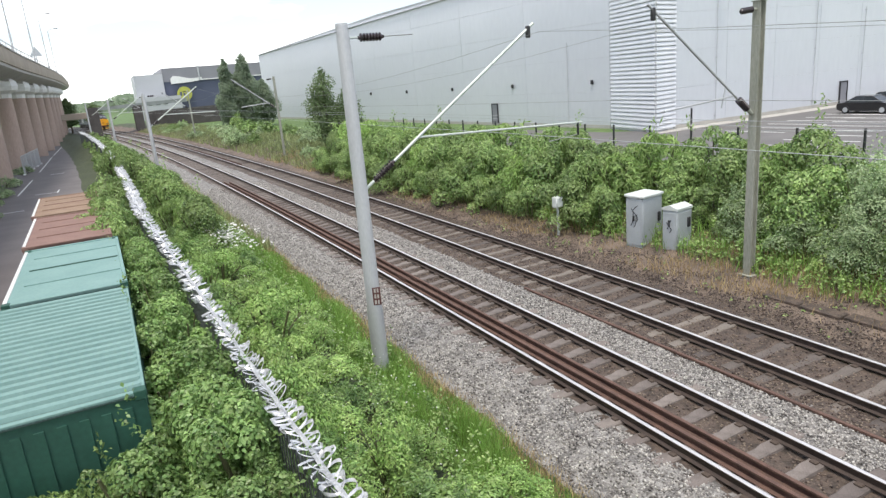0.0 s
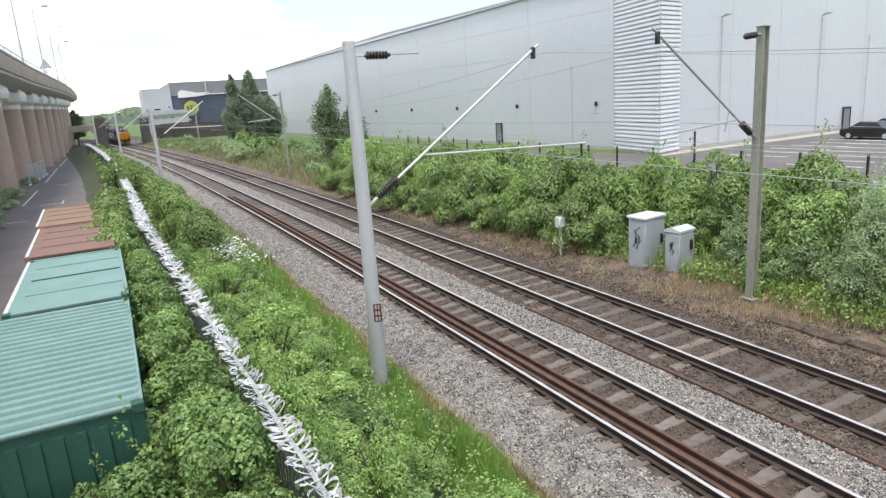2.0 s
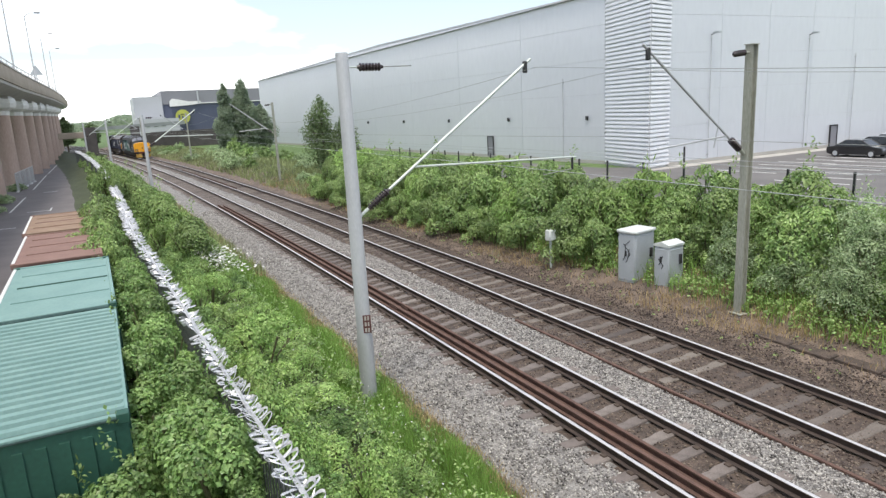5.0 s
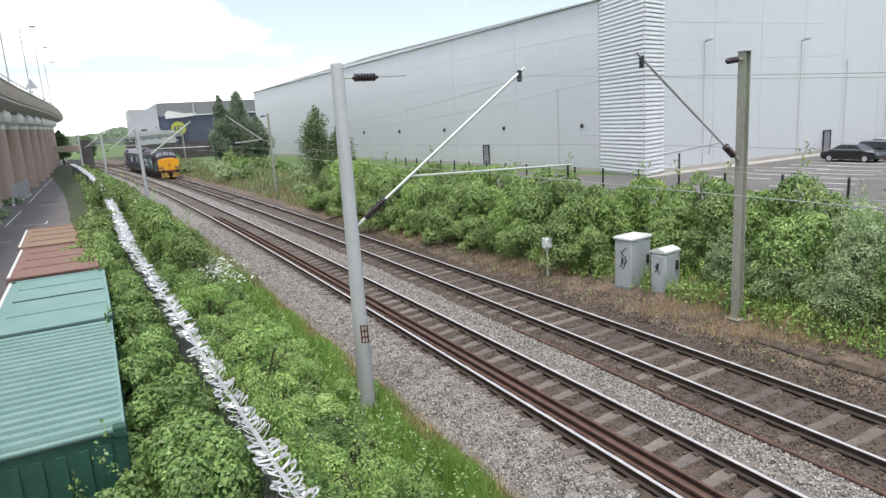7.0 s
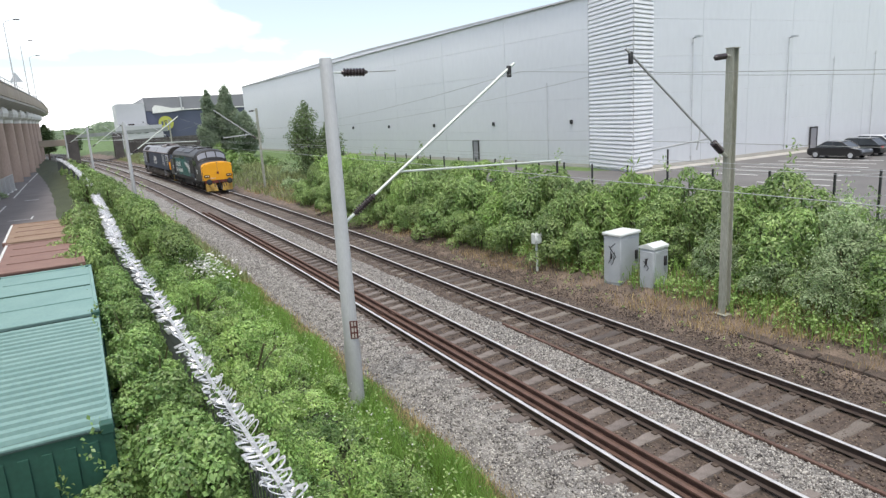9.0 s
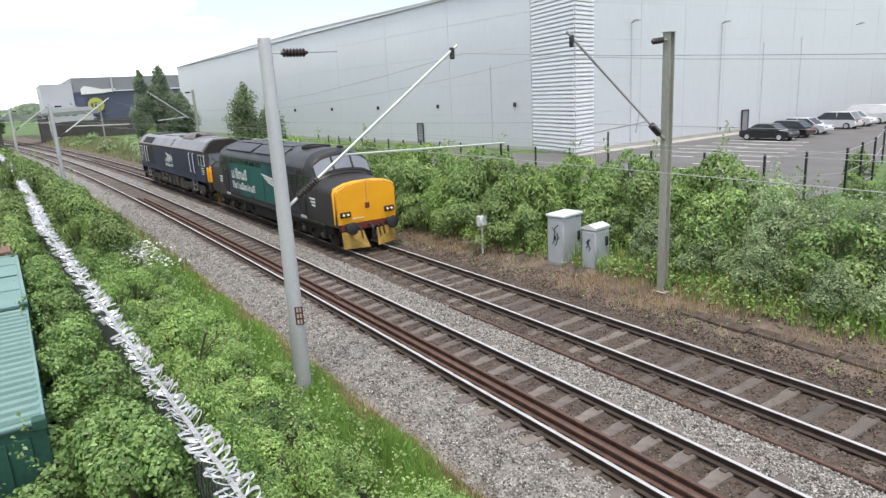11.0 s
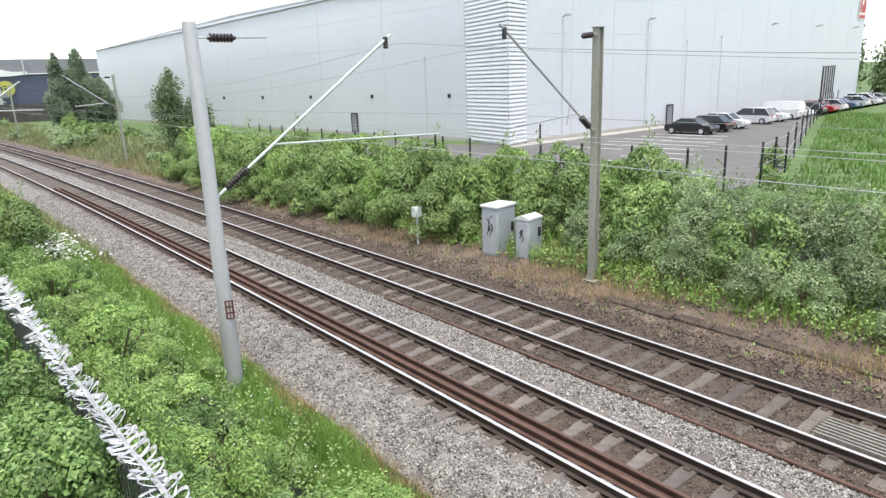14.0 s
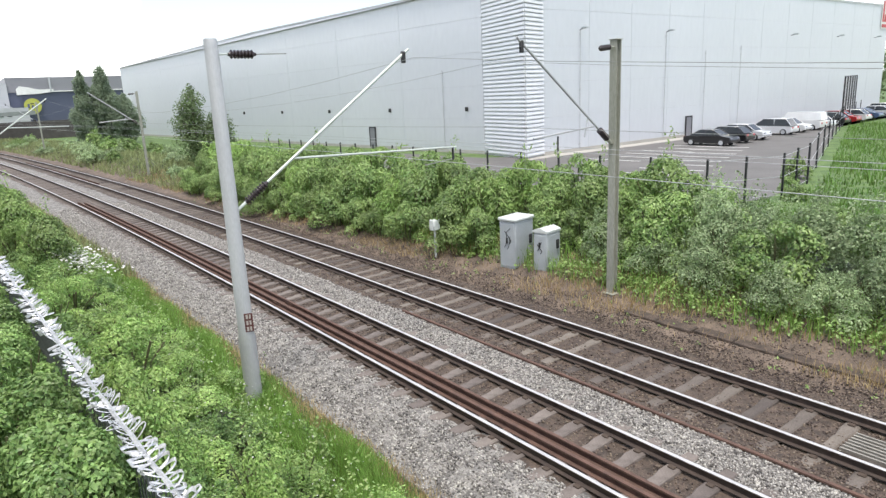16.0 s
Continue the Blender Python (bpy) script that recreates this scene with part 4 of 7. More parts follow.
# ---- car park ----
cpk = Shape().slab([(20.5, 16.6), (24, 15.4), (30, 16.2), (73, 31.5), (150, 52), (150, 36.2), (104, 38.5), (35, 39), (30.5, 44), (29, 58), (20.5, 58)], "z", -0.3, 0.0)
tagged(part("car_park", cpk, M["asphalt"], smooth=0), "grey asphalt car park with white bay lines", "car park", kind="structure")
for i in range(9):
    part("bay_line", Shape().box(-2.3, 2.3, -0.08, 0.08, 0.0, 0.008), M["line"], bpy.data.objects["car_park"], m=pose(26.5 + 2.6 * i, 24.0 + 0.85 * i, 0.001, 0, 0, 98))
for i in range(8):
    part("bay_line", Shape().box(-2.3, 2.3, -0.08, 0.08, 0.0, 0.008), M["line"], bpy.data.objects["car_park"], m=pose(34.5 + 2.55 * i, 32.6 + 0.12 * i, 0.001, 0, 0, 96))

# ---- viaduct ----
via = root("road_viaduct", pose(0, 0, 0), "curving concrete road viaduct on brown round columns", "viaduct")


def via_x(y):
    return -18.6 - 0.0 * y + np.interp(y, [20, 60, 100, 140, 180, 220], [0.0, 0.6, 1.0, 1.3, 0.9, 0.0])


vy = spaced(-30, 230, 5)


def via_loft(prof):
    return Shape().loft([[(via_x(y) + o, y, z + 0.012 * max(0, y - 90)) for o, z in prof] for y in vy])


part("deck", via_loft([(-11, 9.6), (1.4, 9.6), (2.6, 10.2), (2.6, 10.5), (-12, 10.5)]), M["deck_grey"], via)
part("parapet", via_loft([(2.35, 10.5), (2.75, 10.5), (2.85, 10.9), (2.75, 12.0), (2.4, 12.0)]), M["deck"], via, "stained tan concrete parapet")
part("coping", via_loft([(2.3, 12.0), (2.85, 12.0), (2.85, 12.15), (2.3, 12.15)]), M["deck_grey"], via)
part("handrail", via_loft([(2.5, 12.7), (2.58, 12.7), (2.58, 12.78), (2.5, 12.78)]), M["galv"], via)
for y in range(20, 225, 4):
    part("baluster", Shape().box(-0.03, 0.03, -0.03, 0.03, 12.12, 12.72), M["galv"], via, m=pose(via_x(y) + 2.54, y, 0.012 * max(0, y - 90)))
COL = Shape().lathe([(0.86, -1.2), (0.84, 0.0), (0.84, 7.55)], 20).mesh("column", M["brown_column"], 40)
CAP = Shape().lathe([(0.86, 7.55), (0.9, 8.0), (1.55, 8.35), (1.7, 8.8), (1.6, 9.3), (1.2, 9.6)], 8).mesh("column_head", M["white"], 20)
for y in range(36, 200, 13):
    for dx in (0.2, -6.5):
        zz = 0.012 * max(0, y - 90)
        c = part("column", COL, None, via, m=pose(via_x(y) + dx, y, zz))
        part("column_head", CAP, None, c, "pale eight-sided flared column head")
        part("cross_beam", Shape().box(-1.1, 1.1, -1.3, 1.3, 9.3, 9.62), M["deck_grey"], c)


def street_lamp(m, h, label):
    t = root("street_lamp", m, label, "street lamp", "tall lamps on the viaduct")
    part("pole", Shape().lathe([(0.11, 0), (0.1, 1), (0.06, h)], 8), M["galv"], t)
    part("arm", Shape().line([(0, 0, h), (0.5, 0, h + 0.35), (1.5, 0, h + 0.5)], 0.04), M["galv"], t)
    part("lantern", Shape().box(1.3, 2.1, -0.15, 0.15, h + 0.42, h + 0.58, 0.05), M["dark"], t)


for y, h in ((66, 10), (92, 10), (118, 10), (146, 10), (176, 10)):
    street_lamp(pose(via_x(y) + 1.9, y, 12.0 + 0.012 * max(0, y - 90)), h, "slender grey street lamp standing on the viaduct")
sgn = root("road_sign", pose(via_x(120) + 2.0, 120, 12.4), "triangular road sign on the viaduct seen from behind", "sign")
part("post", Shape().tube((0, 0, -0.3), (0, 0, 2.4), 0.06, n=8), M["galv"], sgn)
part("sign_plate", Shape().slab([(-0.9, 1.6), (0.9, 1.6), (0, 3.1)], "y", -0.03, 0.03), M["cab_grey"], sgn)

# ---- service road beside the viaduct ----
rd = Shape().loft([[(a, y, -0.9), (b, y, -0.9), (b, y, -0.64), (a, y, -0.64)] for y, a, b in ((-20, -26, -8.6), (20, -26, -8.7), (60, -26, -8.75), (100, -25, -10.9), (160, -24, -15.6), (200, -24, -18))])
road = tagged(part("service_road", rd, M["road"], smooth=0), "worn dark asphalt lane between the viaduct and the fence", "road", kind="structure")
for a, b in (((-15.3, 62), (-15.35, 75)), ((-15.4, 84), (-15.7, 108)), ((-15.7, 112), (-15.9, 150))):
    part("lane_line", Shape().slab([(a[0] - 0.06, a[1]), (a[0] + 0.06, a[1]), (b[0] + 0.06, b[1]), (b[0] - 0.06, b[1])], "z", -0.638, -0.63), M["line"], road)
for x, y, w, d in ((-13.2, 61, 1.6, 0.12), (-12.4, 61.8, 0.12, 2.2), (-15.2, 46, 0.12, 5.0), (-14.6, 52, 1.4, 0.12), (-13.4, 79, 1.3, 0.2), (-12.6, 45.5, 0.12, 3.0), (-12.3, 41, 0.12, 5.0)):
    part("bay_mark", Shape().box(x - w / 2, x + w / 2, y - d / 2, y + d / 2, -0.638, -0.63), M["line"], road)


# ---- shipping containers ----
def container(m, top_mat, side_mat, label, ribbed=True):
    L, W, H = 6.06, 2.44, 2.59
    c = root("shipping_container", m, label, "container", "containers along the lane")
    part("side", Shape().box(-W / 2 + 0.02, W / 2 - 0.02, 0.03, L - 0.03, 0.02, H - 0.06), side_mat, c, "dark green steel sides")
    for xs in (-W / 2 + 0.01, W / 2 - 0.01):
        for i in range(20):
            part("side_rib", Shape().box(xs - 0.012, xs + 0.012, 0.2 + 0.285 * i, 0.33 + 0.285 * i, 0.15, H - 0.2), side_mat, c)
    for i in range(8):
        part("end_rib", Shape().box(-1.0 + 0.27 * i, -0.88 + 0.27 * i, 0.0, 0.04, 0.15, H - 0.2), side_mat, c)
    # on ribbed roofs the sheet under the ribs has groove shade painted in
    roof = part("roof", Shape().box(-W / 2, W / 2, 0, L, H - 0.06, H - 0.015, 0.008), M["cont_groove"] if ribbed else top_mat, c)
    if ribbed:
        n = 21
        for i in range(n):
            y = 0.12 + (L - 0.24) * (i + 0.5) / n
            part("roof_rib", Shape().slab([(y - 0.085, H - 0.018), (y + 0.085, H - 0.018), (y + 0.06, H + 0.05), (y - 0.06, H + 0.05)], "x", -W / 2 + 0.05, W / 2 - 0.05), top_mat, roof, smooth=0)
    else:
        for y in (1.6, 3.2, 4.7):
            part("roof_seam", Shape().box(-W / 2 + 0.3, W / 2 - 0.1, y - 0.03, y + 0.03, H - 0.02, H + 0.008), side_mat if y == 3.2 else top_mat, roof)
    for x in (-W / 2, W / 2 - 0.08):
        part("top_rail", Shape().box(x, x + 0.08, 0, L, H - 0.05, H + 0.012, 0.01), M["white"] if x < 0 and not ribbed else top_mat, c)
    for y in (0, L - 0.1):
        part("end_rail", Shape().box(-W / 2, W / 2, y, y + 0.1, H - 0.05, H + 0.014, 0.01), top_mat, c)
    for x in (-W / 2, W / 2 - 0.16):
        for y in (0, L - 0.17):
            part("corner_casting", Shape().box(x - 0.004, x + 0.164, y - 0.004, y + 0.174, H - 0.12, H + 0.022, 0.01), side_mat, c)


container(pose(-9.2, 9.36, -0.64, 0, 0, 0.5), M["cont_teal"], M["cont_green"], "pale teal shipping container with a ribbed roof and dark green sides")
container(pose(-9.24, 15.75, -0.64, 0, 0, 1.0), M["cont_teal"], M["cont_green"], "teal shipping container with a smooth dented roof", ribbed=False)
container(pose(-9.5, 22.4, -0.64, 0, 0, 1.5), M["cont_red"], M["cont_red"], "faded red shipping container with a rusty roof", ribbed=False)
container(pose(-9.8, 28.9, -0.64, 0, 0, 2.0), M["cont_tan"], M["cont_red"], "rusty tan shipping container overgrown by shrubs", ribbed=False)


# ---- security fence with coiled razor tape ----
def fence_o(s):
    return float(np.interp(s, [0, 5, 11, 26, 60, 130], [-6.15, -6.38, -6.60, -7.05, -6.8, -6.6]))


fence = root("palisade_fence", pose(0, 0, 0), "steel palisade fence topped with coils of bright razor tape", "fence")
PALE = Shape().slab([(-0.032, -2.3), (0.032, -2.3), (0.032, 0.0), (0.0, 0.1), (-0.032, 0.0)], "y", -0.006, 0.006)
PALE = PALE.mesh("paling", M["paling"], 0)
FT = 1.86
for i in range(290):
    s = 1.0 + i * 0.155
    part("paling", PALE, None, fence, m=track_pose(s, fence_o(s), FT, 90))
rest = Shape()
for i in range(520):
    s = 46.0 + i * 0.155
    p = along(s, fence_o(s), 0)
    rest.box(p[0] - 0.008, p[0] + 0.008, p[1] - 0.033, p[1] + 0.033, -0.5, FT + 0.05)
part("far_paling", rest, M["paling"], fence, kind="stuff", smooth=0)
for z in (-0.1, FT - 0.35):
    part("fence_rail", Shape().loft([[along(s, fence_o(s) + o, z + h) for o, h in ((0.02, -0.03), (0.06, -0.03), (0.06, 0.03), (0.02, 0.03))] for s in spaced(0, 126, 2)]), M["paling"], fence)
for s in np.arange(1.2, 126, 2.75):
    part("fence_post", Shape().box(-0.05, 0.05, -0.03, 0.03, -0.7, FT + 0.02), M["paling"], fence, m=track_pose(float(s), fence_o(s) + 0.1, 0))


def razor_tape(s0, s1, step, reach, width, rows=2):
    """A run of tape: a flat spine and curved blades looping out to either side of it."""
    r = random.Random(int(s0 * 10))
    g = Shape()
    top = FT + 0.16
    n = int((s1 - s0) / step)
    for i in range(n):
        s = s0 + i * step + r.uniform(-0.3, 0.3) * step
        for k in range(rows):
            side = 1 if (i + k) % 2 else -1
            up = r.uniform(-0.55, 1.05)
            rr = reach * r.uniform(0.65, 1.15)
            curl = r.uniform(0.09, 0.15) * (1 + 2 * width)
            twist = r.uniform(-0.2, 1.2)
            vs, fs = [], []
            for q in range(10):
                a = math.pi * 1.12 * q / 9
                out, fwd = rr * math.sin(a * 0.86) + 0.01, curl * (1 - math.cos(a)) - curl
                o = fence_o(s) + side * out * math.cos(up * 0.9)
                z = top + out * math.sin(up * 0.9) - 0.16 * rr * (1 - math.cos(a * 0.8)) + 0.02
                w = width * (0.45 + 0.75 * math.sin(a * 0.86))
                vs += [along(s + fwd - w / 2, o - side * w * 0.25 * twist, z - w * 0.4 * twist), along(s + fwd + w / 2, o + side * w * 0.25 * twist, z + w * 0.4 * twist)]
                if q:
                    fs.append((2 * q - 2, 2 * q - 1, 2 * q + 1, 2 * q))
            g.add(vs, fs)
    tape = part("razor_tape", g, M["razor"], fence, "glinting looped razor tape", smooth=0)
    w = 0.018 + width * 0.3
    part("tape_spine", Shape().loft([[along(q, fence_o(q) + a * w, top + b + 0.02 * math.sin(q * 5)) for a, b in ((-1, 0.0), (0, 0.02), (1, 0.0), (0, -0.02))] for q in spaced(s0, s1, 0.4 if s1 < 30 else 1.5)]), M["razor"], tape)


razor_tape(1.0, 14.0, 0.14, 0.19, 0.042)
razor_tape(14.0, 25.5, 0.14, 0.21, 0.044)
razor_tape(25.5, 46, 0.11, 0.25, 0.05)
razor_tape(55, 60, 0.16, 0.24, 0.06)
razor_tape(60, 124, 0.30, 0.26, 0.10)

# ---- lineside cabinets ----
def cabinet(m, w, d, h, label, lid, door_w, marks):
    c = root("lineside_cabinet", m, label, "equipment cabinet", "grey cabinets beside the line")
    body = part("body", Shape().box(-w / 2, w / 2, -d / 2, d / 2, 0.04, h - 0.1, 0.015), M["cab_grey"], c)
    part("base", Shape().box(-w / 2 + 0.04, w / 2 - 0.04, -d / 2 + 0.04, d / 2 - 0.04, -0.25, 0.04), M["plinth"], c)
    if lid == "flat":
        part("lid", Shape().box(-w / 2 - 0.05, w / 2 + 0.05, -d / 2 - 0.05, d / 2 + 0.05, h - 0.1, h, 0.03), M["cab_top"], c, "pale overhanging lid")
    else:
        part("lid", Shape().slab([(-d / 2 - 0.02, h - 0.1), (d / 2 + 0.02, h - 0.1), (d / 2 + 0.02, h - 0.04), (0, h + 0.05), (-d / 2 - 0.02, h - 0.04)], "x", -w / 2 - 0.02, w / 2 + 0.02), M["cab_top"], c, "pale ridged lid", smooth=0)
    door = part("door", Shape().box(-w / 2 - 0.016, -w / 2 - 0.001, -d / 2 + 0.05, d / 2 - 0.05, 0.12, h - 0.18, 0.006), M["cab_grey"], c)
    part("handle", Shape().box(-w / 2 - 0.06, -w / 2 - 0.016, -0.03, 0.03, 0.9, 1.08, 0.01), M["dark"], door)
    fdoor = part("door", Shape().box(-w / 2 + 0.05, w / 2 - 0.05, -d / 2 - 0.016, -d / 2 - 0.001, 0.12, h - 0.18, 0.006), M["cab_grey"], c)
    part("handle", Shape().box(w / 2 - 0.26, w / 2 - 0.14, -d / 2 - 0.07, -d / 2 - 0.016, 0.82, 1.12, 0.015), M["dark"], fdoor)
    for a, z, b, e in marks:
        part("scrawl", Shape().line([(-w / 2 - 0.0185, a, z), (-w / 2 - 0.0185, a - 0.06, z + 0.1), (-w / 2 - 0.0185, b, e)], 0.012, 5), M["black"], door)
    return c


cabinet(pose(6.95, 15.25, 0.02, 0, 0, 8), 0.95, 0.66, 1.74, "tall grey steel trackside cabinet with black scrawls", "flat", 0.8,
        [(0.12, 0.75, 0.02, 1.2), (0.0, 0.7, -0.12, 1.15), (-0.1, 0.9, 0.1, 1.3), (0.06, 1.2, -0.14, 1.42)])
cabinet(pose(7.08, 14.0, 0.02, 0, 0, 8), 0.72, 0.52, 1.48, "smaller grey steel trackside cabinet with a ridged lid", "ridge", 0.6,
        [(0.08, 0.8, -0.06, 1.1), (-0.02, 0.7, 0.1, 1.0)])
bx = root("signal_box_post", pose(5.98, 18.5, 0.0, 0, 0, 6), "small pale box on a thin post beside the line", "junction box")
part("post", Shape().tube((0, 0, -0.3), (0, 0, 1.02), 0.045, n=10), M["cab_top"], bx)
part("box", Shape().box(-0.16, 0.16, -0.13, 0.13, 0.98, 1.38, 0.03), M["cab_top"], bx)
part("box_door", Shape().box(-0.13, 0.13, -0.146, -0.131, 1.02, 1.34, 0.008), M["cab_top"], bx)
# cable trough
tg = root("cable_trough", pose(0, 0, 0), "low weathered concrete cable trough at the bank's foot", "cable trough")
TL = Shape().box(-0.19, 0.19, 0.01, 0.98, -0.06, 0.06, 0.012).mesh("trough_lid", M["ballast_brown"], 0)
for i in range(13):
    s = -3.0 + i * 1.0
    part("trough_lid", TL, None, tg, m=track_pose(s, 5.95 + 0.05 * math.sin(i * 2.1), -0.04, random.Random(i).uniform(-1.5, 1.5)))
# steel grille between the far rails
gr = root("track_grating", track_pose(2.3, GAP, -0.12), "rusty steel bar grating laid between the far rails", "grating")
for i in range(7):
    part("grating_bar", Shape().box(-0.42 + 0.11 * i, -0.38 + 0.11 * i, -1.4, 1.4, -0.03, 0.03), M["grille"], gr)
for y in (-1.4, 0, 1.36):
    part("cross_bar", Shape().box(-0.44, 0.32, y, y + 0.04, -0.06, -0.02), M["grille"], gr)


# ---- car park fence ----
cf = root("mesh_fence", pose(0, 0, 0), "black welded-mesh fence with square posts round the car park", "fence")
fpts = [(18.2, 62), (18.2, 45), (18.8, 30), (19.6, 22), (20.6, 16.5), (24.5, 14.8), (30, 16.0), (44, 21), (58, 26.0), (74, 31.4), (100, 38.6)]
mesh_panel = Shape()
for a, b in zip(fpts, fpts[1:]):
    L = math.dist(a, b)
    n = max(1, round(L / (2.6 if a[0] < 29 else 6.5)))
    for i in range(n):
        p = (a[0] + (b[0] - a[0]) * i / n, a[1] + (b[1] - a[1]) * i / n)
        q = (a[0] + (b[0] - a[0]) * (i + 1) / n, a[1] + (b[1] - a[1]) * (i + 1) / n)
        part("fence_post", Shape().box(-0.045, 0.045, -0.045, 0.045, -0.4, 2.25, 0.008), M["black"], cf, m=pose(p[0], p[1], 0))
        for z in (0.2, 1.1, 2.1):
            mesh_panel.tube((p[0], p[1], z), (q[0], q[1], z), 0.014, n=4)
part("mesh_infill", mesh_panel, M["galv"], cf, kind="stuff", smooth=0)
tall = root("tall_screen_fence", pose(86, 35.4, 0, 0, 0, 16), "tall dark mesh screen fence beside the car park", "fence")
for i in range(6):
    part("fence_post", Shape().box(-0.09, 0.09, -0.09, 0.09, -0.3, 5.6), M["dark"], tall, m=pose(3.0 * i - 8, 0, 0))
part("top_rail", Shape().box(-8, 7, -0.01, 0.01, 5.5, 5.56).box(-8, 7, -0.01, 0.01, 2.7, 2.74).box(-8, 7, -0.01, 0.01, 0.3, 0.34), M["dark"], tall)
for i in range(40):
    part("mesh_wire", Shape().box(-0.008, 0.008, -0.008, 0.008, 0.1, 5.5), M["galv"], tall, m=pose(-8 + 0.375 * i, 0, 0))

# ---- far bridge, abutments and buildings ----
NEARER = pose(-7.75, 0, 5.83) @ Matrix.Scale(0.83, 4) @ pose(7.75, 0, -5.83)
br = root("railway_bridge", NEARER, "grey plate-girder bridge crossing over the line", "bridge")
part("girder", Shape().slab([(-9.6, 4.75), (12, 5.15), (12, 6.1), (-9.6, 5.55)], "y", 186, 186.6), M["girder"], br)
part("bridge_deck", Shape().slab([(-9.6, 4.75), (12, 5.15), (12, 5.5), (-9.6, 5.0)], "y", 186.6, 193), M["girder"], br)
part("abutment", Shape().box(-11.6, -9.2, 184, 194, -3, 5.6), M["brick_dark"], br, "sooty brick abutment")
part("pier", Shape().box(-1.2, 0.8, 185, 193, -3, 5.3), M["brick_dark"], br, "dark brick pier")
part("retaining_wall", Shape().box(2.5, 26, 200, 201, -3, 3.4), M["brick_dark"], br, "dark brick retaining wall")
low = root("lane_bridge", pose(0, 0, 0), "low tan bridge over the service lane", "bridge")
part("deck", Shape().box(-22, -11.5, 178, 186, 3.2, 4.6, 0.05), M["deck"], low)
part("abutment", Shape().box(-22, -18.2, 178, 186, -1, 3.2), M["brick_dark"], low)
far = root("industrial_building", pose(0, 0, 0), "distant navy and slate industrial building with a yellow disc sign", "building")
part("wall", Shape().box(3, 12.2, 250, 275, -1, 14.8), M["far_pale"], far, "pale grey stair block")
part("wall", Shape().box(12.2, 62, 251, 300, -1, 12.0), M["far_navy"], far, "navy cladding")
part("upper_wall", Shape().box(12.2, 62, 250.6, 300, 12.0, 16.6), M["far_grey"], far, "slate grey upper cladding")
part("lower_block", Shape().box(2, 16, 240, 250, -1, 7.2), M["far_pale"], far)
for i in range(4):
    w_ = part("window", Shape().box(3.2 + 2.3 * i, 4.6 + 2.3 * i, 239.9, 240.05, 4.6, 5.8), M["glass"], far)
    part("window_frame", Shape().box(3.1 + 2.3 * i, 4.7 + 2.3 * i, 239.95, 240.1, 4.5, 4.62), M["white"], w_)
part("sign_shape", Shape().slab([(14.6, 11.2), (20.6, 11.4), (25.0, 11.9), (25.0, 12.8), (21, 12.7), (17.4, 13.6), (15.6, 13.9), (14.6, 13.0)], "y", 250.2, 250.55), M["white"], far, "white sign shape")
part("stripe", Shape().box(25, 62, 250.3, 250.58, 11.9, 12.2), M["white"], far)
dsk = part("sign_disc", Shape().lathe([(2.45, -0.15), (2.45, 0.15)], 28, pose(18.4, 250.0, 7.6, 90)), M["yellow_sign"], far, "yellow disc sign")
for i in range(3):
    part("bar", Shape().box(16.9 + 1.1 * i, 17.5 + 1.1 * i, 249.78, 249.84, 7.0, 8.3 - 0.4 * (i % 2)), M["far_navy"], dsk)
part("flue", Shape().box(24.0, 24.5, 250.1, 250.6, 12, 16.8), M["far_pale"], far)

# ---- site barrier by the viaduct columns ----
for i in range(4):
    sb = root("site_barrier", pose(-16.6 + 0.12 * i, 84 + 3.6 * i, -0.64, 0, 0, 88), "grey steel mesh site barrier beside the columns", "barrier", "barriers by the columns")
    part("barrier_frame", Shape().line([(-1.7, 0, 0.1), (-1.7, 0, 2.0), (1.7, 0, 2.0), (1.7, 0, 0.1), (-1.7, 0, 0.1)], 0.03), M["galv"], sb)
    for k in range(22):
        part("barrier_bar", Shape().box(-1.65 + 0.15 * k, -1.635 + 0.15 * k, -0.008, 0.008, 0.1, 2.0), M["galv"], sb)
    for x in (-1.6, 1.6):
        part("foot_block", Shape().box(x - 0.35, x + 0.35, -0.12, 0.12, 0.0, 0.14, 0.02), M["white"], sb)


# ---- locomotives (each in its own space: y runs back from the front, z up from the rails) ----
DARK = M["dark"]
L_NAVY, L_TEAL, L_GREY = (0.010, 0.017, 0.045), (0.0, 0.105, 0.098), (0.04, 0.042, 0.045)
M["loco_side"] = paint_bands("loco_blue_teal_paint", [(-1.5, L_GREY), (0.2, L_GREY), (0.5, L_NAVY), (2.9, (0.009, 0.024, 0.06)), (4.6, L_TEAL), (8.9, L_TEAL), (9.9, (0.006, 0.045, 0.07)), (10.5, L_NAVY), (11.4, L_NAVY), (11.6, L_GREY), (16.0, L_GREY)])
M["loco_grey"] = mat("loco_dark_grey", (0.035, 0.034, 0.036), (0.021, 0.020, 0.021), rough=0.5, scale=1.5, fine=20, bump=0.04)
M["loco_roof"] = mat("sooty_roof", (0.062, 0.062, 0.065), (0.028, 0.027, 0.027), rough=0.42, scale=0.9, fine=14, bump=0.08)
M["loco_yellow"] = mat("warning_yellow", (0.90, 0.43, 0.012), (0.78, 0.34, 0.010), rough=0.42, scale=1.2, fine=20, bump=0.02)
M["freight_blue"] = mat("freight_blue", (0.012, 0.022, 0.075), (0.008, 0.015, 0.052), rough=0.4, scale=1.0, fine=16, bump=0.03)
M["freight_roof"] = mat("freight_grey_roof", (0.27, 0.278, 0.30), (0.17, 0.172, 0.18), rough=0.42, scale=0.8, fine=12, bump=0.05)
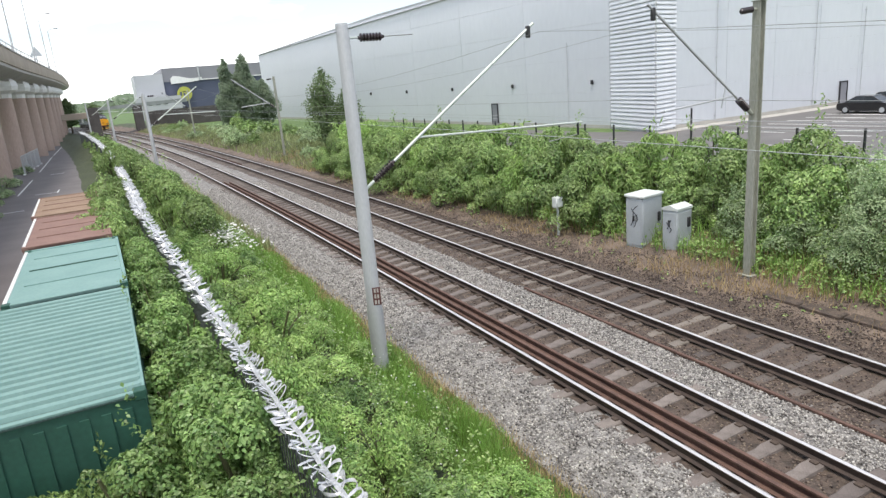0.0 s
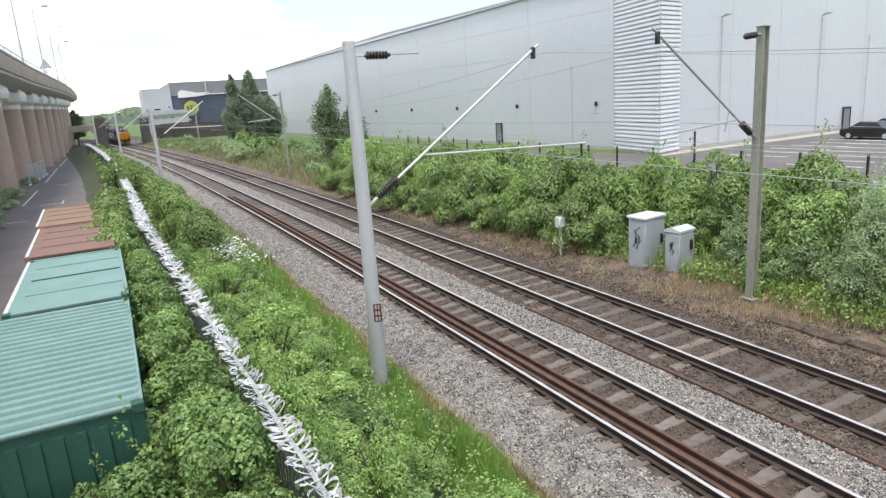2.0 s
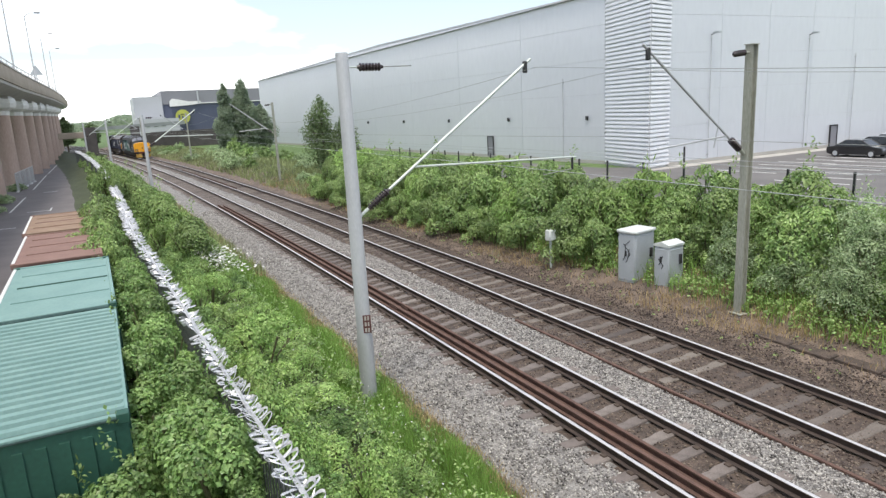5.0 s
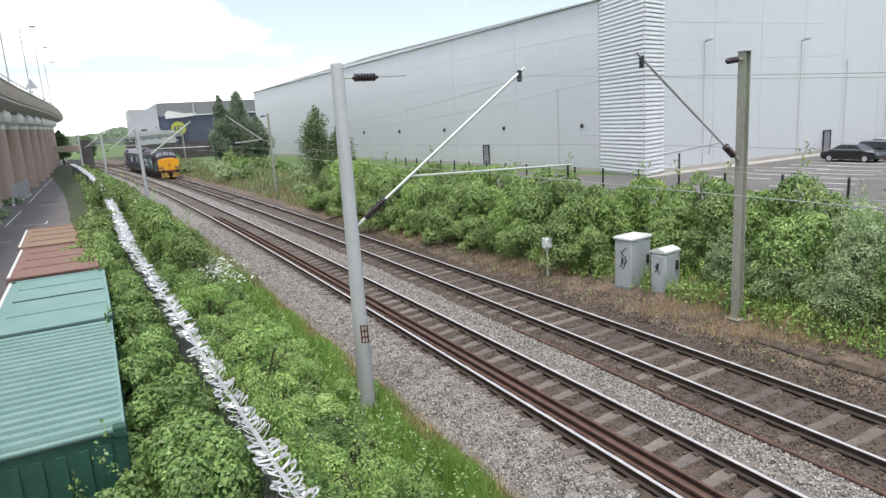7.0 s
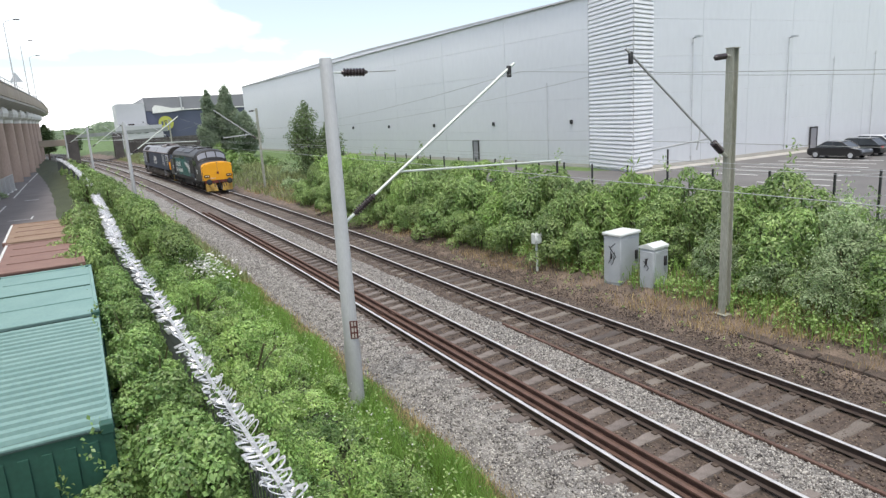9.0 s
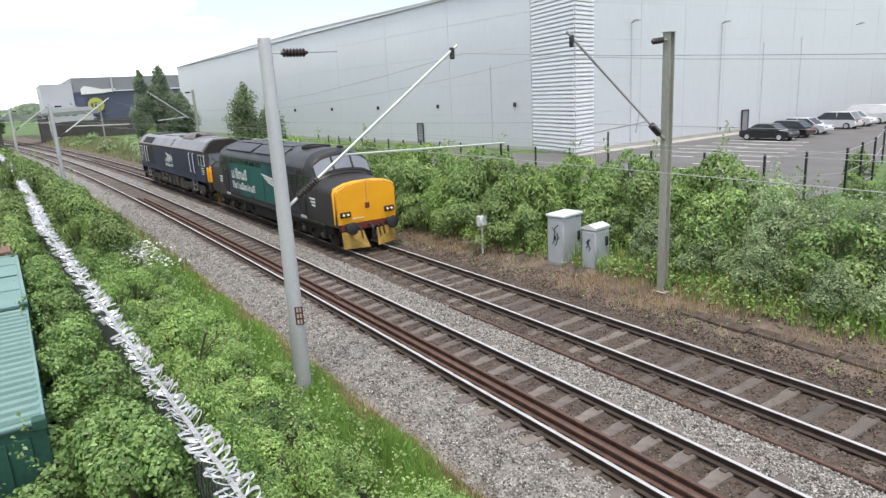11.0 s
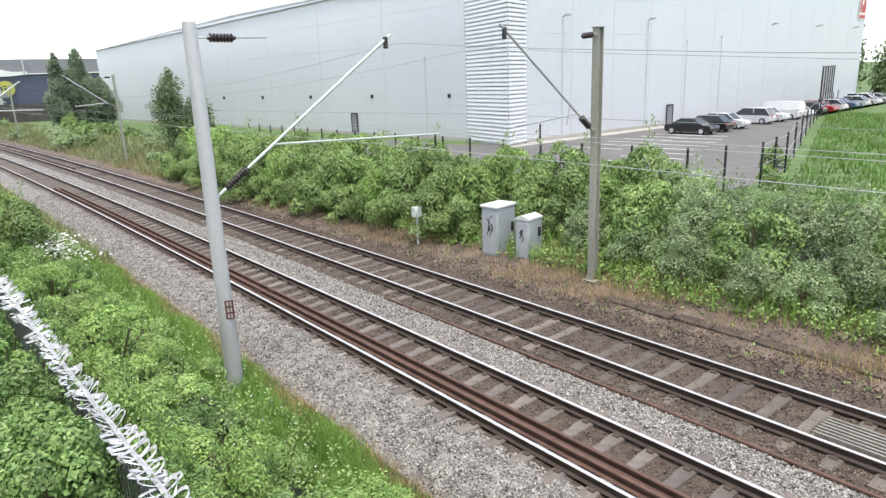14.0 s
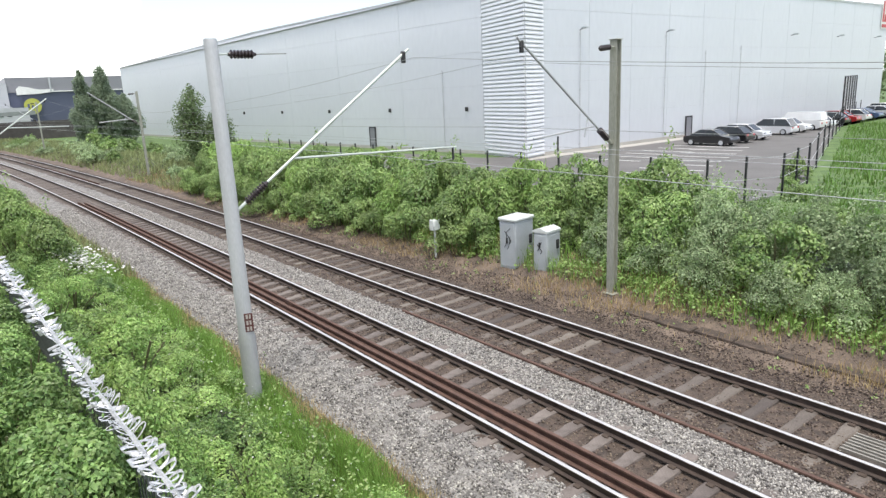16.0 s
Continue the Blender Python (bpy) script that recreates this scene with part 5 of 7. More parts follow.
M["bogie"] = mat("grimy_bogie", (0.09, 0.077, 0.067), (0.042, 0.036, 0.031), rough=0.8, scale=3, fine=24, bump=0.3)
M["silencer"] = mat("heat_stained_steel", (0.26, 0.23, 0.215), (0.12, 0.10, 0.09), rough=0.5, metal=0.3, scale=1.4, fine=18, bump=0.05)
M["bogie_black"] = mat("black_bogie", (0.03, 0.026, 0.024), (0.014, 0.012, 0.011), rough=0.8, scale=3, fine=24, bump=0.3)
M["wheel"] = mat("steel_wheel", (0.12, 0.10, 0.085), (0.06, 0.05, 0.045), rough=0.6, metal=0.4, scale=4, bump=0.1)
M["beam_red"] = mat("buffer_beam_red", (0.20, 0.035, 0.025), (0.10, 0.025, 0.02), rough=0.6, scale=4, bump=0.1)
M["plough"] = mat("grimy_yellow", (0.48, 0.30, 0.05), (0.22, 0.14, 0.04), rough=0.7, scale=3, fine=20, bump=0.1)
M["glass_blue"] = glass("blue_grey_windscreen", (0.035, 0.045, 0.06), 0.06)
M["decal"] = mat("white_decal", (0.74, 0.75, 0.74), (0.62, 0.63, 0.62), rough=0.5, scale=6, bump=0)
M["handrail"] = mat("pale_handrail", (0.68, 0.70, 0.72), rough=0.45, metal=0.2, bump=0)
M["orange_line"] = mat("orange_line", (0.42, 0.20, 0.14), rough=0.5, bump=0)

# the front of the train along the line, by seconds
TIMES = [0, 1.0, 2.0, 3.5, 5.0, 6.5, 8.0, 9.25, 10.5, 10.8, 11.2, 11.6, 12.0, 13.0, 16.0]
PLACES = [185, 173, 161.5, 142.5, 124, 102.5, 77.8, 55.5, 32.35, 26.25, 18.2, 10.05, 2.0, -18.15, -78.7]


def wheelset(parent, y, r, gauge=0.7525):
    w = part("wheelset", Shape().tube((-gauge - 0.15, 0, 0), (gauge + 0.15, 0, 0), 0.08, n=10), M["wheel"], parent, m=pose(0, y, r))
    for x in (-1, 1):
        wh = part("wheel", Shape().lathe([(r * 0.55, -0.05), (r + 0.02, -0.065), (r + 0.02, -0.04), (r, -0.035), (r - 0.01, 0.065), (r * 0.9, 0.065), (r * 0.84, 0.03), (r * 0.3, 0.02), (r * 0.28, 0.075), (0.1, 0.08)], 20, pose(0, 0, 0, 0, 90 * x, 0)), M["wheel"], w, m=pose(x * gauge, 0, 0))
        part("hub", Shape().lathe([(0.15, 0.07), (0.15, 0.13), (0.09, 0.15)], 10, pose(0, 0, 0, 0, 90 * x, 0)), M["bogie"], w, m=pose(x * gauge, 0, 0))
    return w


def bogie(parent, y0, pitch, r, material, wheels, heavy=False):
    b = part("bogie", Shape().box(-1.16, -0.98, y0 - pitch - 0.75, y0 + pitch + 0.75, 0.62, 0.92, 0.04).box(0.98, 1.16, y0 - pitch - 0.75, y0 + pitch + 0.75, 0.62, 0.92, 0.04)
             .box(-1.0, 1.0, y0 - 0.4, y0 + 0.4, 0.6, 0.95), material, parent, "grimy three-axle bogie frame")
    for i in (-1, 0, 1):
        y = y0 + i * pitch
        for x in (-1, 1):
            part("axle_box", Shape().box(min(x * 1.0, x * 1.26), max(x * 1.0, x * 1.26), y - 0.19, y + 0.19, 0.36, 0.74, 0.05), material, b)
            part("axle_cap", Shape().lathe([(0.13, 0), (0.13, 0.05), (0.08, 0.07)], 12, pose(x * 1.26, y, 0.53, 0, 90 * x, 0)), M["wheel"], b)
            for k in (-0.42, 0.42):
                part("spring", Shape().lathe([(0.09, 0.42), (0.11, 0.46), (0.09, 0.5), (0.11, 0.54), (0.09, 0.58), (0.11, 0.62), (0.09, 0.66)], 10, pose(x * 1.13, y + k, 0)), M["bogie_black"], b)
            if heavy:
                part("side_frame", Shape().slab([(y - pitch * 0.5, 0.98), (y + pitch * 0.5, 0.98), (y + pitch * 0.42, 0.55), (y + 0.3, 0.72), (y - 0.3, 0.72), (y - pitch * 0.42, 0.55)], "x", min(x * 1.14, x * 1.24), max(x * 1.14, x * 1.24)), material, b)
            part("brake_block", Shape().box(min(x * 0.7, x * 0.83), max(x * 0.7, x * 0.83), y + r + 0.03, y + r + 0.14, 0.35, 0.75, 0.02), M["bogie_black"], b)
        wheels.append((wheelset(parent, y, r), y, r))
    for x in (-1, 1):
        part("sand_pipe", Shape().line([(x * 1.05, y0 - pitch - 0.7, 0.8), (x * 0.85, y0 - pitch - 0.62, 0.3), (x * 0.76, y0 - pitch - 0.55, 0.1)], 0.025), M["bogie_black"], b)
        part("brake_cylinder", Shape().tube((x * 1.2, y0 - 0.5, 0.98), (x * 1.2, y0 + 0.3, 0.98), 0.12, n=12), material, b)
    return b


def buffers(parent, y, out, z=1.05, material=None):
    for x in (-0.87, 0.87):
        bf = part("buffer", Shape().lathe([(0.15, 0), (0.15, 0.05), (0.1, 0.07), (0.09, 0.34)], 16, pose(x, y, z, 90 if out < 0 else -90)), M["bogie_black"], parent)
        part("buffer_head", Shape().lathe([(0.1, 0.34), (0.24, 0.36), (0.25, 0.40), (0.2, 0.43)], 20, pose(x, y, z, 90 if out < 0 else -90)), M["dark"], bf)
    part("coupling_hook", Shape().line([(0, y, z), (0, y + out * 0.3, z), (0, y + out * 0.38, z - 0.12), (0, y + out * 0.3, z - 0.5)], 0.05, 8), M["dark"], parent)
    for x, d in ((-0.42, 0.55), (0.36, 0.6), (0.55, 0.5)):
        part("brake_hose", Shape().line([(x, y, z - 0.05), (x, y + out * 0.2, z - 0.12), (x + 0.03, y + out * 0.22, z - d * 0.8), (x + 0.1, y + out * 0.1, z - d)], 0.03, 8), M["dark"], parent)


def decal(parent, x, poly, name="decal", material=None):
    """A flat painted shape, (y, z) corners, on the side wall at x."""
    a, b = (x - 0.006, x - 0.001) if x < 0 else (x + 0.001, x + 0.006)
    return part(name, Shape().slab(poly, "x", a, b), material or M["decal"], parent, smooth=0)


def word(parent, x, y0, y1, z0, z1, widths, flip):
    """A line of plain upright bars where a word stands."""
    tot = sum(widths) + 0.28 * (len(widths) - 1)
    u = (y1 - y0) / tot
    y = y0
    for i, w in enumerate(widths):
        h = 1.0 if i % 3 == 0 or w < 0.6 else 0.74
        k, top = 0.36 * u * min(w, 0.75), z0 + (z1 - z0) * h
        e = y + w * u
        # two uprights and a crosspiece stand for each letter
        decal(parent, x, [(y, z0), (y + k, z0), (y + k, top), (y, top)], "letter_bar")
        if w > 0.5:
            decal(parent, x, [(e - k, z0), (e, z0), (e, top), (e - k, top)], "letter_bar")
            zc = z0 if i % 2 else top - k
            decal(parent, x, [(y + k, zc), (e - k, zc), (e - k, zc + k), (y + k, zc + k)], "letter_bar")
        y += (w + 0.28) * u


def star(parent, x, y, z, r):
    """A compass-star emblem in plain shapes."""
    def ring(r0, r1, n=22):
        for i in range(n):
            a, b = 2 * math.pi * i / n, 2 * math.pi * (i + 1) / n
            yield [(y + r0 * math.cos(a), z + r0 * math.sin(a)), (y + r1 * math.cos(a), z + r1 * math.sin(a)), (y + r1 * math.cos(b), z + r1 * math.sin(b)), (y + r0 * math.cos(b), z + r0 * math.sin(b))]
    g = Shape()
    a, b = (x - 0.006, x - 0.001) if x < 0 else (x + 0.001, x + 0.006)
    for q in ring(r * 0.6, r * 0.68):
        g.slab(q, "x", a, b)
    part("emblem_ring", g, M["decal"], parent, smooth=0)
    pts = []
    for i in range(16):
        a_ = 2 * math.pi * i / 16 + 0.1
        rr = r * (1.2 if i % 4 == 0 else 0.82 if i % 2 == 0 else 0.26)
        pts.append((y + rr * math.cos(a_), z + rr * math.sin(a_)))
    decal(parent, x, pts, "emblem_star")


def wings(parent, x, y0, y1, z, sgn):
    for i, (a, b) in enumerate(((0.0, 0.0), (0.18, 0.16), (0.36, 0.32))):
        L = y1 - y0
        ya, yb = y0 + L * a, y1
        decal(parent, x, [(ya, z - b * 0.9), (yb, z - b * 0.9 - 0.16), (yb, z - b * 0.9 - 0.27), (ya + L * 0.12, z - b * 0.9 - 0.1)], "emblem_wing")


def nose_loco(m):
    t = root("diesel_locomotive", m, "dark grey, blue and teal diesel locomotive with a yellow nose", "locomotive", "coupled locomotives")
    L = 16.3
    wheels = []

    def section(w, zb, zc, zr, y):
        out = [(-w, zb), (-w, zc - 0.12), (-w * 0.985, zc), (-w * 0.90, zc + (zr - zc) * 0.42), (-w * 0.66, zc + (zr - zc) * 0.78), (-w * 0.33, zr - (zr - zc) * 0.05), (0, zr)]
        full = out + [(-x, z) for x, z in reversed(out[:-1])]
        return [(x, y, z) for x, z in full]

    def lower(w, zb, zc, y):
        return [(-w, y, zb), (-w, y, zc), (w, y, zc), (w, y, zb)]

    nose = [(0.05, 1.26, 2.28, 2.62), (0.0, 1.31, 2.32, 2.66), (0.5, 1.325, 2.35, 2.70), (1.5, 1.335, 2.40, 2.78), (1.62, 1.34, 2.44, 2.82)]
    cab = [(1.62, 1.34, 2.44, 2.82), (2.06, 1.345, 3.06, 3.70), (2.62, 1.35, 3.12, 3.82)]
    for end in (0, 1):
        f = (lambda y: y) if end == 0 else (lambda y: L - y)
        rings = [section(1.25, 1.02, 2.25, 2.58, f(-0.02))] + [section(w, 1.0, zc, zr, f(y)) for y, w, zc, zr in nose[1:] + cab[1:]]
        n = part("nose", Shape().loft(rings), M["loco_grey"], t, "dark grey nose and cab")
        # yellow end
        poly = [(-1.24, 1.10), (1.24, 1.10), (1.26, 2.22), (1.18, 2.40), (0.82, 2.54), (0.35, 2.61), (-0.35, 2.61), (-0.82, 2.54), (-1.18, 2.40), (-1.26, 2.22)]
        ye = part("end_panel", Shape().slab(poly, "y", f(-0.045), f(-0.015)), M["loco_yellow"], t, "bright yellow warning panel")
        lip = [poly[1]] + poly[2:] + [poly[0]]
        part("panel_edge", Shape().loft([[(x + math.copysign(dx, x), f(y), z + (dz if z > 1.5 else 0)) for x, z in lip] for y, dx, dz in ((-0.035, 0.012, 0.01), (0.03, 0.058, 0.05), (0.17, 0.085, 0.085))], closed=False), M["loco_yellow"], ye, "yellow paint carried round the corners")
        for x in (-0.95, 0.95):
            lc = part("lamp_cluster", Shape().box(x - 0.23, x + 0.23, min(f(-0.11), f(-0.04)), max(f(-0.11), f(-0.04)), 1.36, 1.58, 0.03), M["bogie_black"], ye)
            for k in (-0.09, 0.09):
                part("lens", Shape().lathe([(0.05, 0), (0.04, 0.03)], 12, pose(x + k, f(-0.11), 1.47, 90 if end == 0 else -90)), M["lamp_white"] if end == 0 else M["beam_red"], lc)
        part("socket", Shape().box(-0.09, 0.09, min(f(-0.09), f(-0.04)), max(f(-0.09), f(-0.04)), 1.62, 1.84, 0.02), M["beam_red"], ye)
        part("nose_handrail", Shape().line([(-0.7, f(-0.09), 1.28), (-0.2, f(-0.09), 1.28)], 0.018), M["handrail"], ye)
        part("door_seam", Shape().box(-0.012, 0.012, min(f(-0.052), f(-0.04)), max(f(-0.052), f(-0.04)), 1.9, 2.6), M["orange_line"], ye)
        # buffer beam, snow ploughs
        part("buffer_beam", Shape().box(-1.16, 1.16, min(f(-0.04), f(0.2)), max(f(-0.04), f(0.2)), 0.82, 1.12, 0.03), M["beam_red"], t, "grimy red buffer beam")
        buffers(t, f(-0.04), -1 if end == 0 else 1, 0.98)
        for x in (-1, 1):
            part("snow_plough", Shape().loft([[(x * 1.14, f(-0.10), 0.16), (x * 1.14, f(-0.02), 0.80), (x * 0.30, f(-0.16), 0.80), (x * 0.18, f(-0.42), 0.16)], [(x * 1.14, f(-0.06), 0.16), (x * 1.14, f(0.02), 0.80), (x * 0.30, f(-0.12), 0.80), (x * 0.18, f(-0.38), 0.16)]]), M["plough"], t, "dull yellow mini snow plough", smooth=0)
        # windscreens
        def roof_line(w, zc, zr, x):
            d = zr - zc
            return float(np.interp(abs(x), [0, 0.33 * w, 0.66 * w, 0.9 * w, 0.985 * w], [zr, zr - 0.05 * d, zc + 0.78 * d, zc + 0.42 * d, zc]))

        def ws(x, u, lift):
            z0, z1 = roof_line(1.34, 2.44, 2.82, x), roof_line(1.345, 3.06, 3.70, x)
            return (x, f(1.62 + 0.44 * u - lift), z0 + (z1 - z0) * u + lift * 0.8)

        def pane(xa, xb, u0, u1, lift):
            cols = [xa + (xb - xa) * i / 6 for i in range(7)]
            return Shape().loft([[ws(x, u0, lift), ws(x, u1, lift), ws(x, u1, -0.03), ws(x, u0, -0.03)] for x in cols])
        for xa, xb in ((-1.2, -0.46), (-0.38, 0.38), (0.46, 1.2)):
            fr = part("screen_frame", pane(xa - 0.05, xb + 0.05, 0.14, 0.90, 0.018), M["bogie_black"], t)
            part("windscreen", pane(xa + 0.01, xb - 0.01, 0.24, 0.80, 0.030), M["glass_pale"], fr, "pale reflecting windscreen pane")
        part("roof_lip", Shape().loft([[ws(x, 0.0, 0.02), ws(x, 0.05, 0.03), ws(x, 0.05, -0.02), ws(x, 0.0, -0.02)] for x in (-1.2, -0.6, 0, 0.6, 1.2)]), M["bogie_black"], t)
        for x in (-1.362, 1.362):
            part("cab_window", Shape().box(x - 0.012, x + 0.012, min(f(2.05), f(2.55)), max(f(2.05), f(2.55)), 2.28, 2.82, 0.01), M["glass"], t)
            d = part("cab_door", Shape().box(x - 0.014, x + 0.014, min(f(2.72), f(3.32)), max(f(2.72), f(3.32)), 1.2, 3.02, 0.01), M["bogie_black"], t, "dark cab door")
            part("door_window", Shape().box(x - 0.022, x + 0.022, min(f(2.82), f(3.22)), max(f(2.82), f(3.22)), 2.3, 2.85, 0.01), M["glass"], d)
            part("grab_rail", Shape().tube((x * 1.03, f(2.64), 1.35), (x * 1.015, f(2.64), 2.6), 0.012, n=6), M["loco_grey"], t)
            part("step_plate", Shape().box(x - 0.02, x + 0.02, min(f(2.7), f(3.4)), max(f(2.75), f(3.3)), 1.04, 1.16, 0.01), M["cab_grey"], t, "pale kick plate")
        for x in (-1.346, 1.346):
            for k in range(3):
                decal(t, x, [(f(1.75), 1.98 - 0.13 * k), (f(2.3 - 0.1 * k), 1.98 - 0.13 * k), (f(2.3 - 0.1 * k), 1.90 - 0.13 * k), (f(1.75), 1.90 - 0.13 * k)], "marking")
    # middle body and roof
    body = part("body", Shape().loft([lower(1.35, 1.0, 3.10, 2.6), lower(1.35, 1.0, 3.10, L - 2.6)]), M["loco_side"], t, "blue and teal body sides")
    roof_prof = [(-1.35, 3.10), (-1.33, 3.16), (-1.20, 3.42), (-0.9, 3.63), (-0.45, 3.77), (0, 3.82), (0.45, 3.77), (0.9, 3.63), (1.20, 3.42), (1.33, 3.16), (1.35, 3.10)]
    part("roof", Shape().loft([[(x, y, z) for x, z in roof_prof] for y in (2.6, 6.0, 9.0, L - 2.6)]), M["loco_roof"], t, "sooty dark grey roof")
    for x in (-1.36, 1.36):
        part("cantrail", Shape().box(x - 0.012, x + 0.012, 2.6, L - 2.6, 3.085, 3.11), M["loco_grey"], t)
        part("solebar", Shape().box(x - 0.02, x + 0.02, 1.0, L - 1.0, 0.94, 1.06, 0.01), M["bogie_black"], t)
        sg = 1 if x > 0 else -1
        g = part("grille", Shape().box(x - 0.006, x + 0.006, 3.5, 4.85, 1.62, 2.78), M["black"], t, "black radiator opening")
        part("grille_frame", Shape().box(x - 0.03, x + 0.03, 3.46, 4.89, 2.78, 2.83).box(x - 0.03, x + 0.03, 3.46, 4.89, 1.57, 1.62).box(x - 0.03, x + 0.03, 3.46, 3.5, 1.62, 2.78).box(x - 0.03, x + 0.03, 4.85, 4.89, 1.62, 2.78), M["loco_grey"], g)
        for k in range(9):
            part("slat", Shape().box(x - 0.016, x + 0.016, 3.52, 4.83, 1.68 + 0.12 * k, 1.70 + 0.12 * k), M["bogie_black"], g)
        part("grille_brace", Shape().tube((x + sg * 0.02, 4.5, 2.75), (x + sg * 0.02, 3.9, 1.65), 0.018, n=6), M["loco_roof"], g)
        part("grille_brace", Shape().tube((x + sg * 0.02, 4.05, 2.75), (x + sg * 0.02, 4.15, 1.65), 0.018, n=6), M["loco_roof"], g)
        for k, (ya, yb) in enumerate(((5.0, 7.5), (7.7, 9.5), (9.7, 13.4))):
            part("panel_seam", Shape().box(x - 0.005, x + 0.005, yb - 0.012, yb + 0.012, 1.12, 2.76), M["loco_grey"], t)
        part("grime_strip", Shape().box(x - 0.005, x + 0.005, 2.65, L - 2.65, 1.06, 1.22), M["bogie_black"], t, "grimy lower edge of the body side")
        for k in range(7):
            y = 7.7 + 0.86 * k
            part("side_window", Shape().box(x - 0.01, x + 0.01, y, y + 0.7, 2.82, 3.03, 0.006), M["glass"], t)
        for k, y in enumerate((1.3 + 3.2, 9.0, 11.4, 13.0)):
            part("body_panel", Shape().box(x - 0.004, x + 0.004, y, y + 0.6, 1.1, 1.35), M["loco_grey"], t)
        sx = x
        word(t, sx, 9.9, 12.25, 2.02, 2.55, [1, 0.35, 0.6, 1, 0.9, 0.6][::-1] if x < 0 else [1, 0.35, 0.6, 1, 0.9, 0.6], x > 0)
        word(t, sx, 8.85, 12.25, 1.50, 1.86, [0.9, 0.9, 0.9, 0.35, 0.9, 0.6, 0.9, 0.9, 0.2, 0.35, 0.35, 0.9, 1][:13], x > 0)
        star(t, sx, 5.55, 2.0, 0.56)
        wings(t, sx, 7.75, 5.95, 2.56, 1)
    # roof detail
    part("fan_grille", Shape().lathe([(0.62, 3.62), (0.62, 3.87), (0.5, 3.88), (0.48, 3.8)], 24, pose(0, 4.2, 0)), M["bogie_black"], t, "round roof fan")
    for k in range(6):
        part("fan_bar", Shape().box(-0.5, 0.5, -0.012, 0.012, 3.83, 3.86), M["dark"], t, m=pose(0, 4.2, 0, 0, 0, 30 * k))
    for a, b, w in ((5.6, 7.2, 0.62), (7.4, 9.2, 0.62), (9.4, 11.0, 0.55), (11.4, 13.0, 0.62)):
        part("roof_hatch", Shape().box(-w, w, a, b, 3.74, 3.835, 0.02), M["loco_roof"], t)
    for x in (-0.95, 0.95):
        for a, b in ((5.2, 8.8), (9.2, 13.2)):
            part("roof_panel", Shape().box(-0.34, 0.34, a, b, -0.015, 0.02, 0.01), M["loco_roof"], t, m=pose(x, 0, 3.62, 0, 27 if x > 0 else -27, 0))
    part("exhaust", Shape().box(-0.2, 0.2, 8.3, 8.9, 3.76, 3.92, 0.03), M["bogie_black"], t)
    for y in (1.95, L - 1.95):
        part("horn", Shape().tube((0.2, y + 0.6, 3.86), (0.2, y + 0.2, 3.86), 0.04, 0.08, n=10), M["bogie_black"], t)
    part("underframe", Shape().box(-0.9, 0.9, 0.4, L - 0.4, 0.7, 1.0), M["bogie_black"], t)
    for x in (-1, 1):
        part("fuel_tank", Shape().box(min(x * 0.3, x * 1.18), max(x * 0.3, x * 1.18), 6.2, 9.9, 0.3, 0.95, 0.12), M["bogie_black"], t)
        part("battery_box", Shape().box(min(x * 0.6, x * 1.22), max(x * 0.6, x * 1.22), 5.7, 6.15, 0.4, 0.95, 0.03), M["bogie_black"], t)
        part("air_tank", Shape().tube((x * 1.0, 10.0, 0.62), (x * 1.0, 10.9, 0.62), 0.2, n=14), M["bogie_black"], t)
    for y in (3.35, L - 3.35):
        bogie(t, y, 1.9, 0.55, M["bogie_black"], wheels)
    return t, wheels


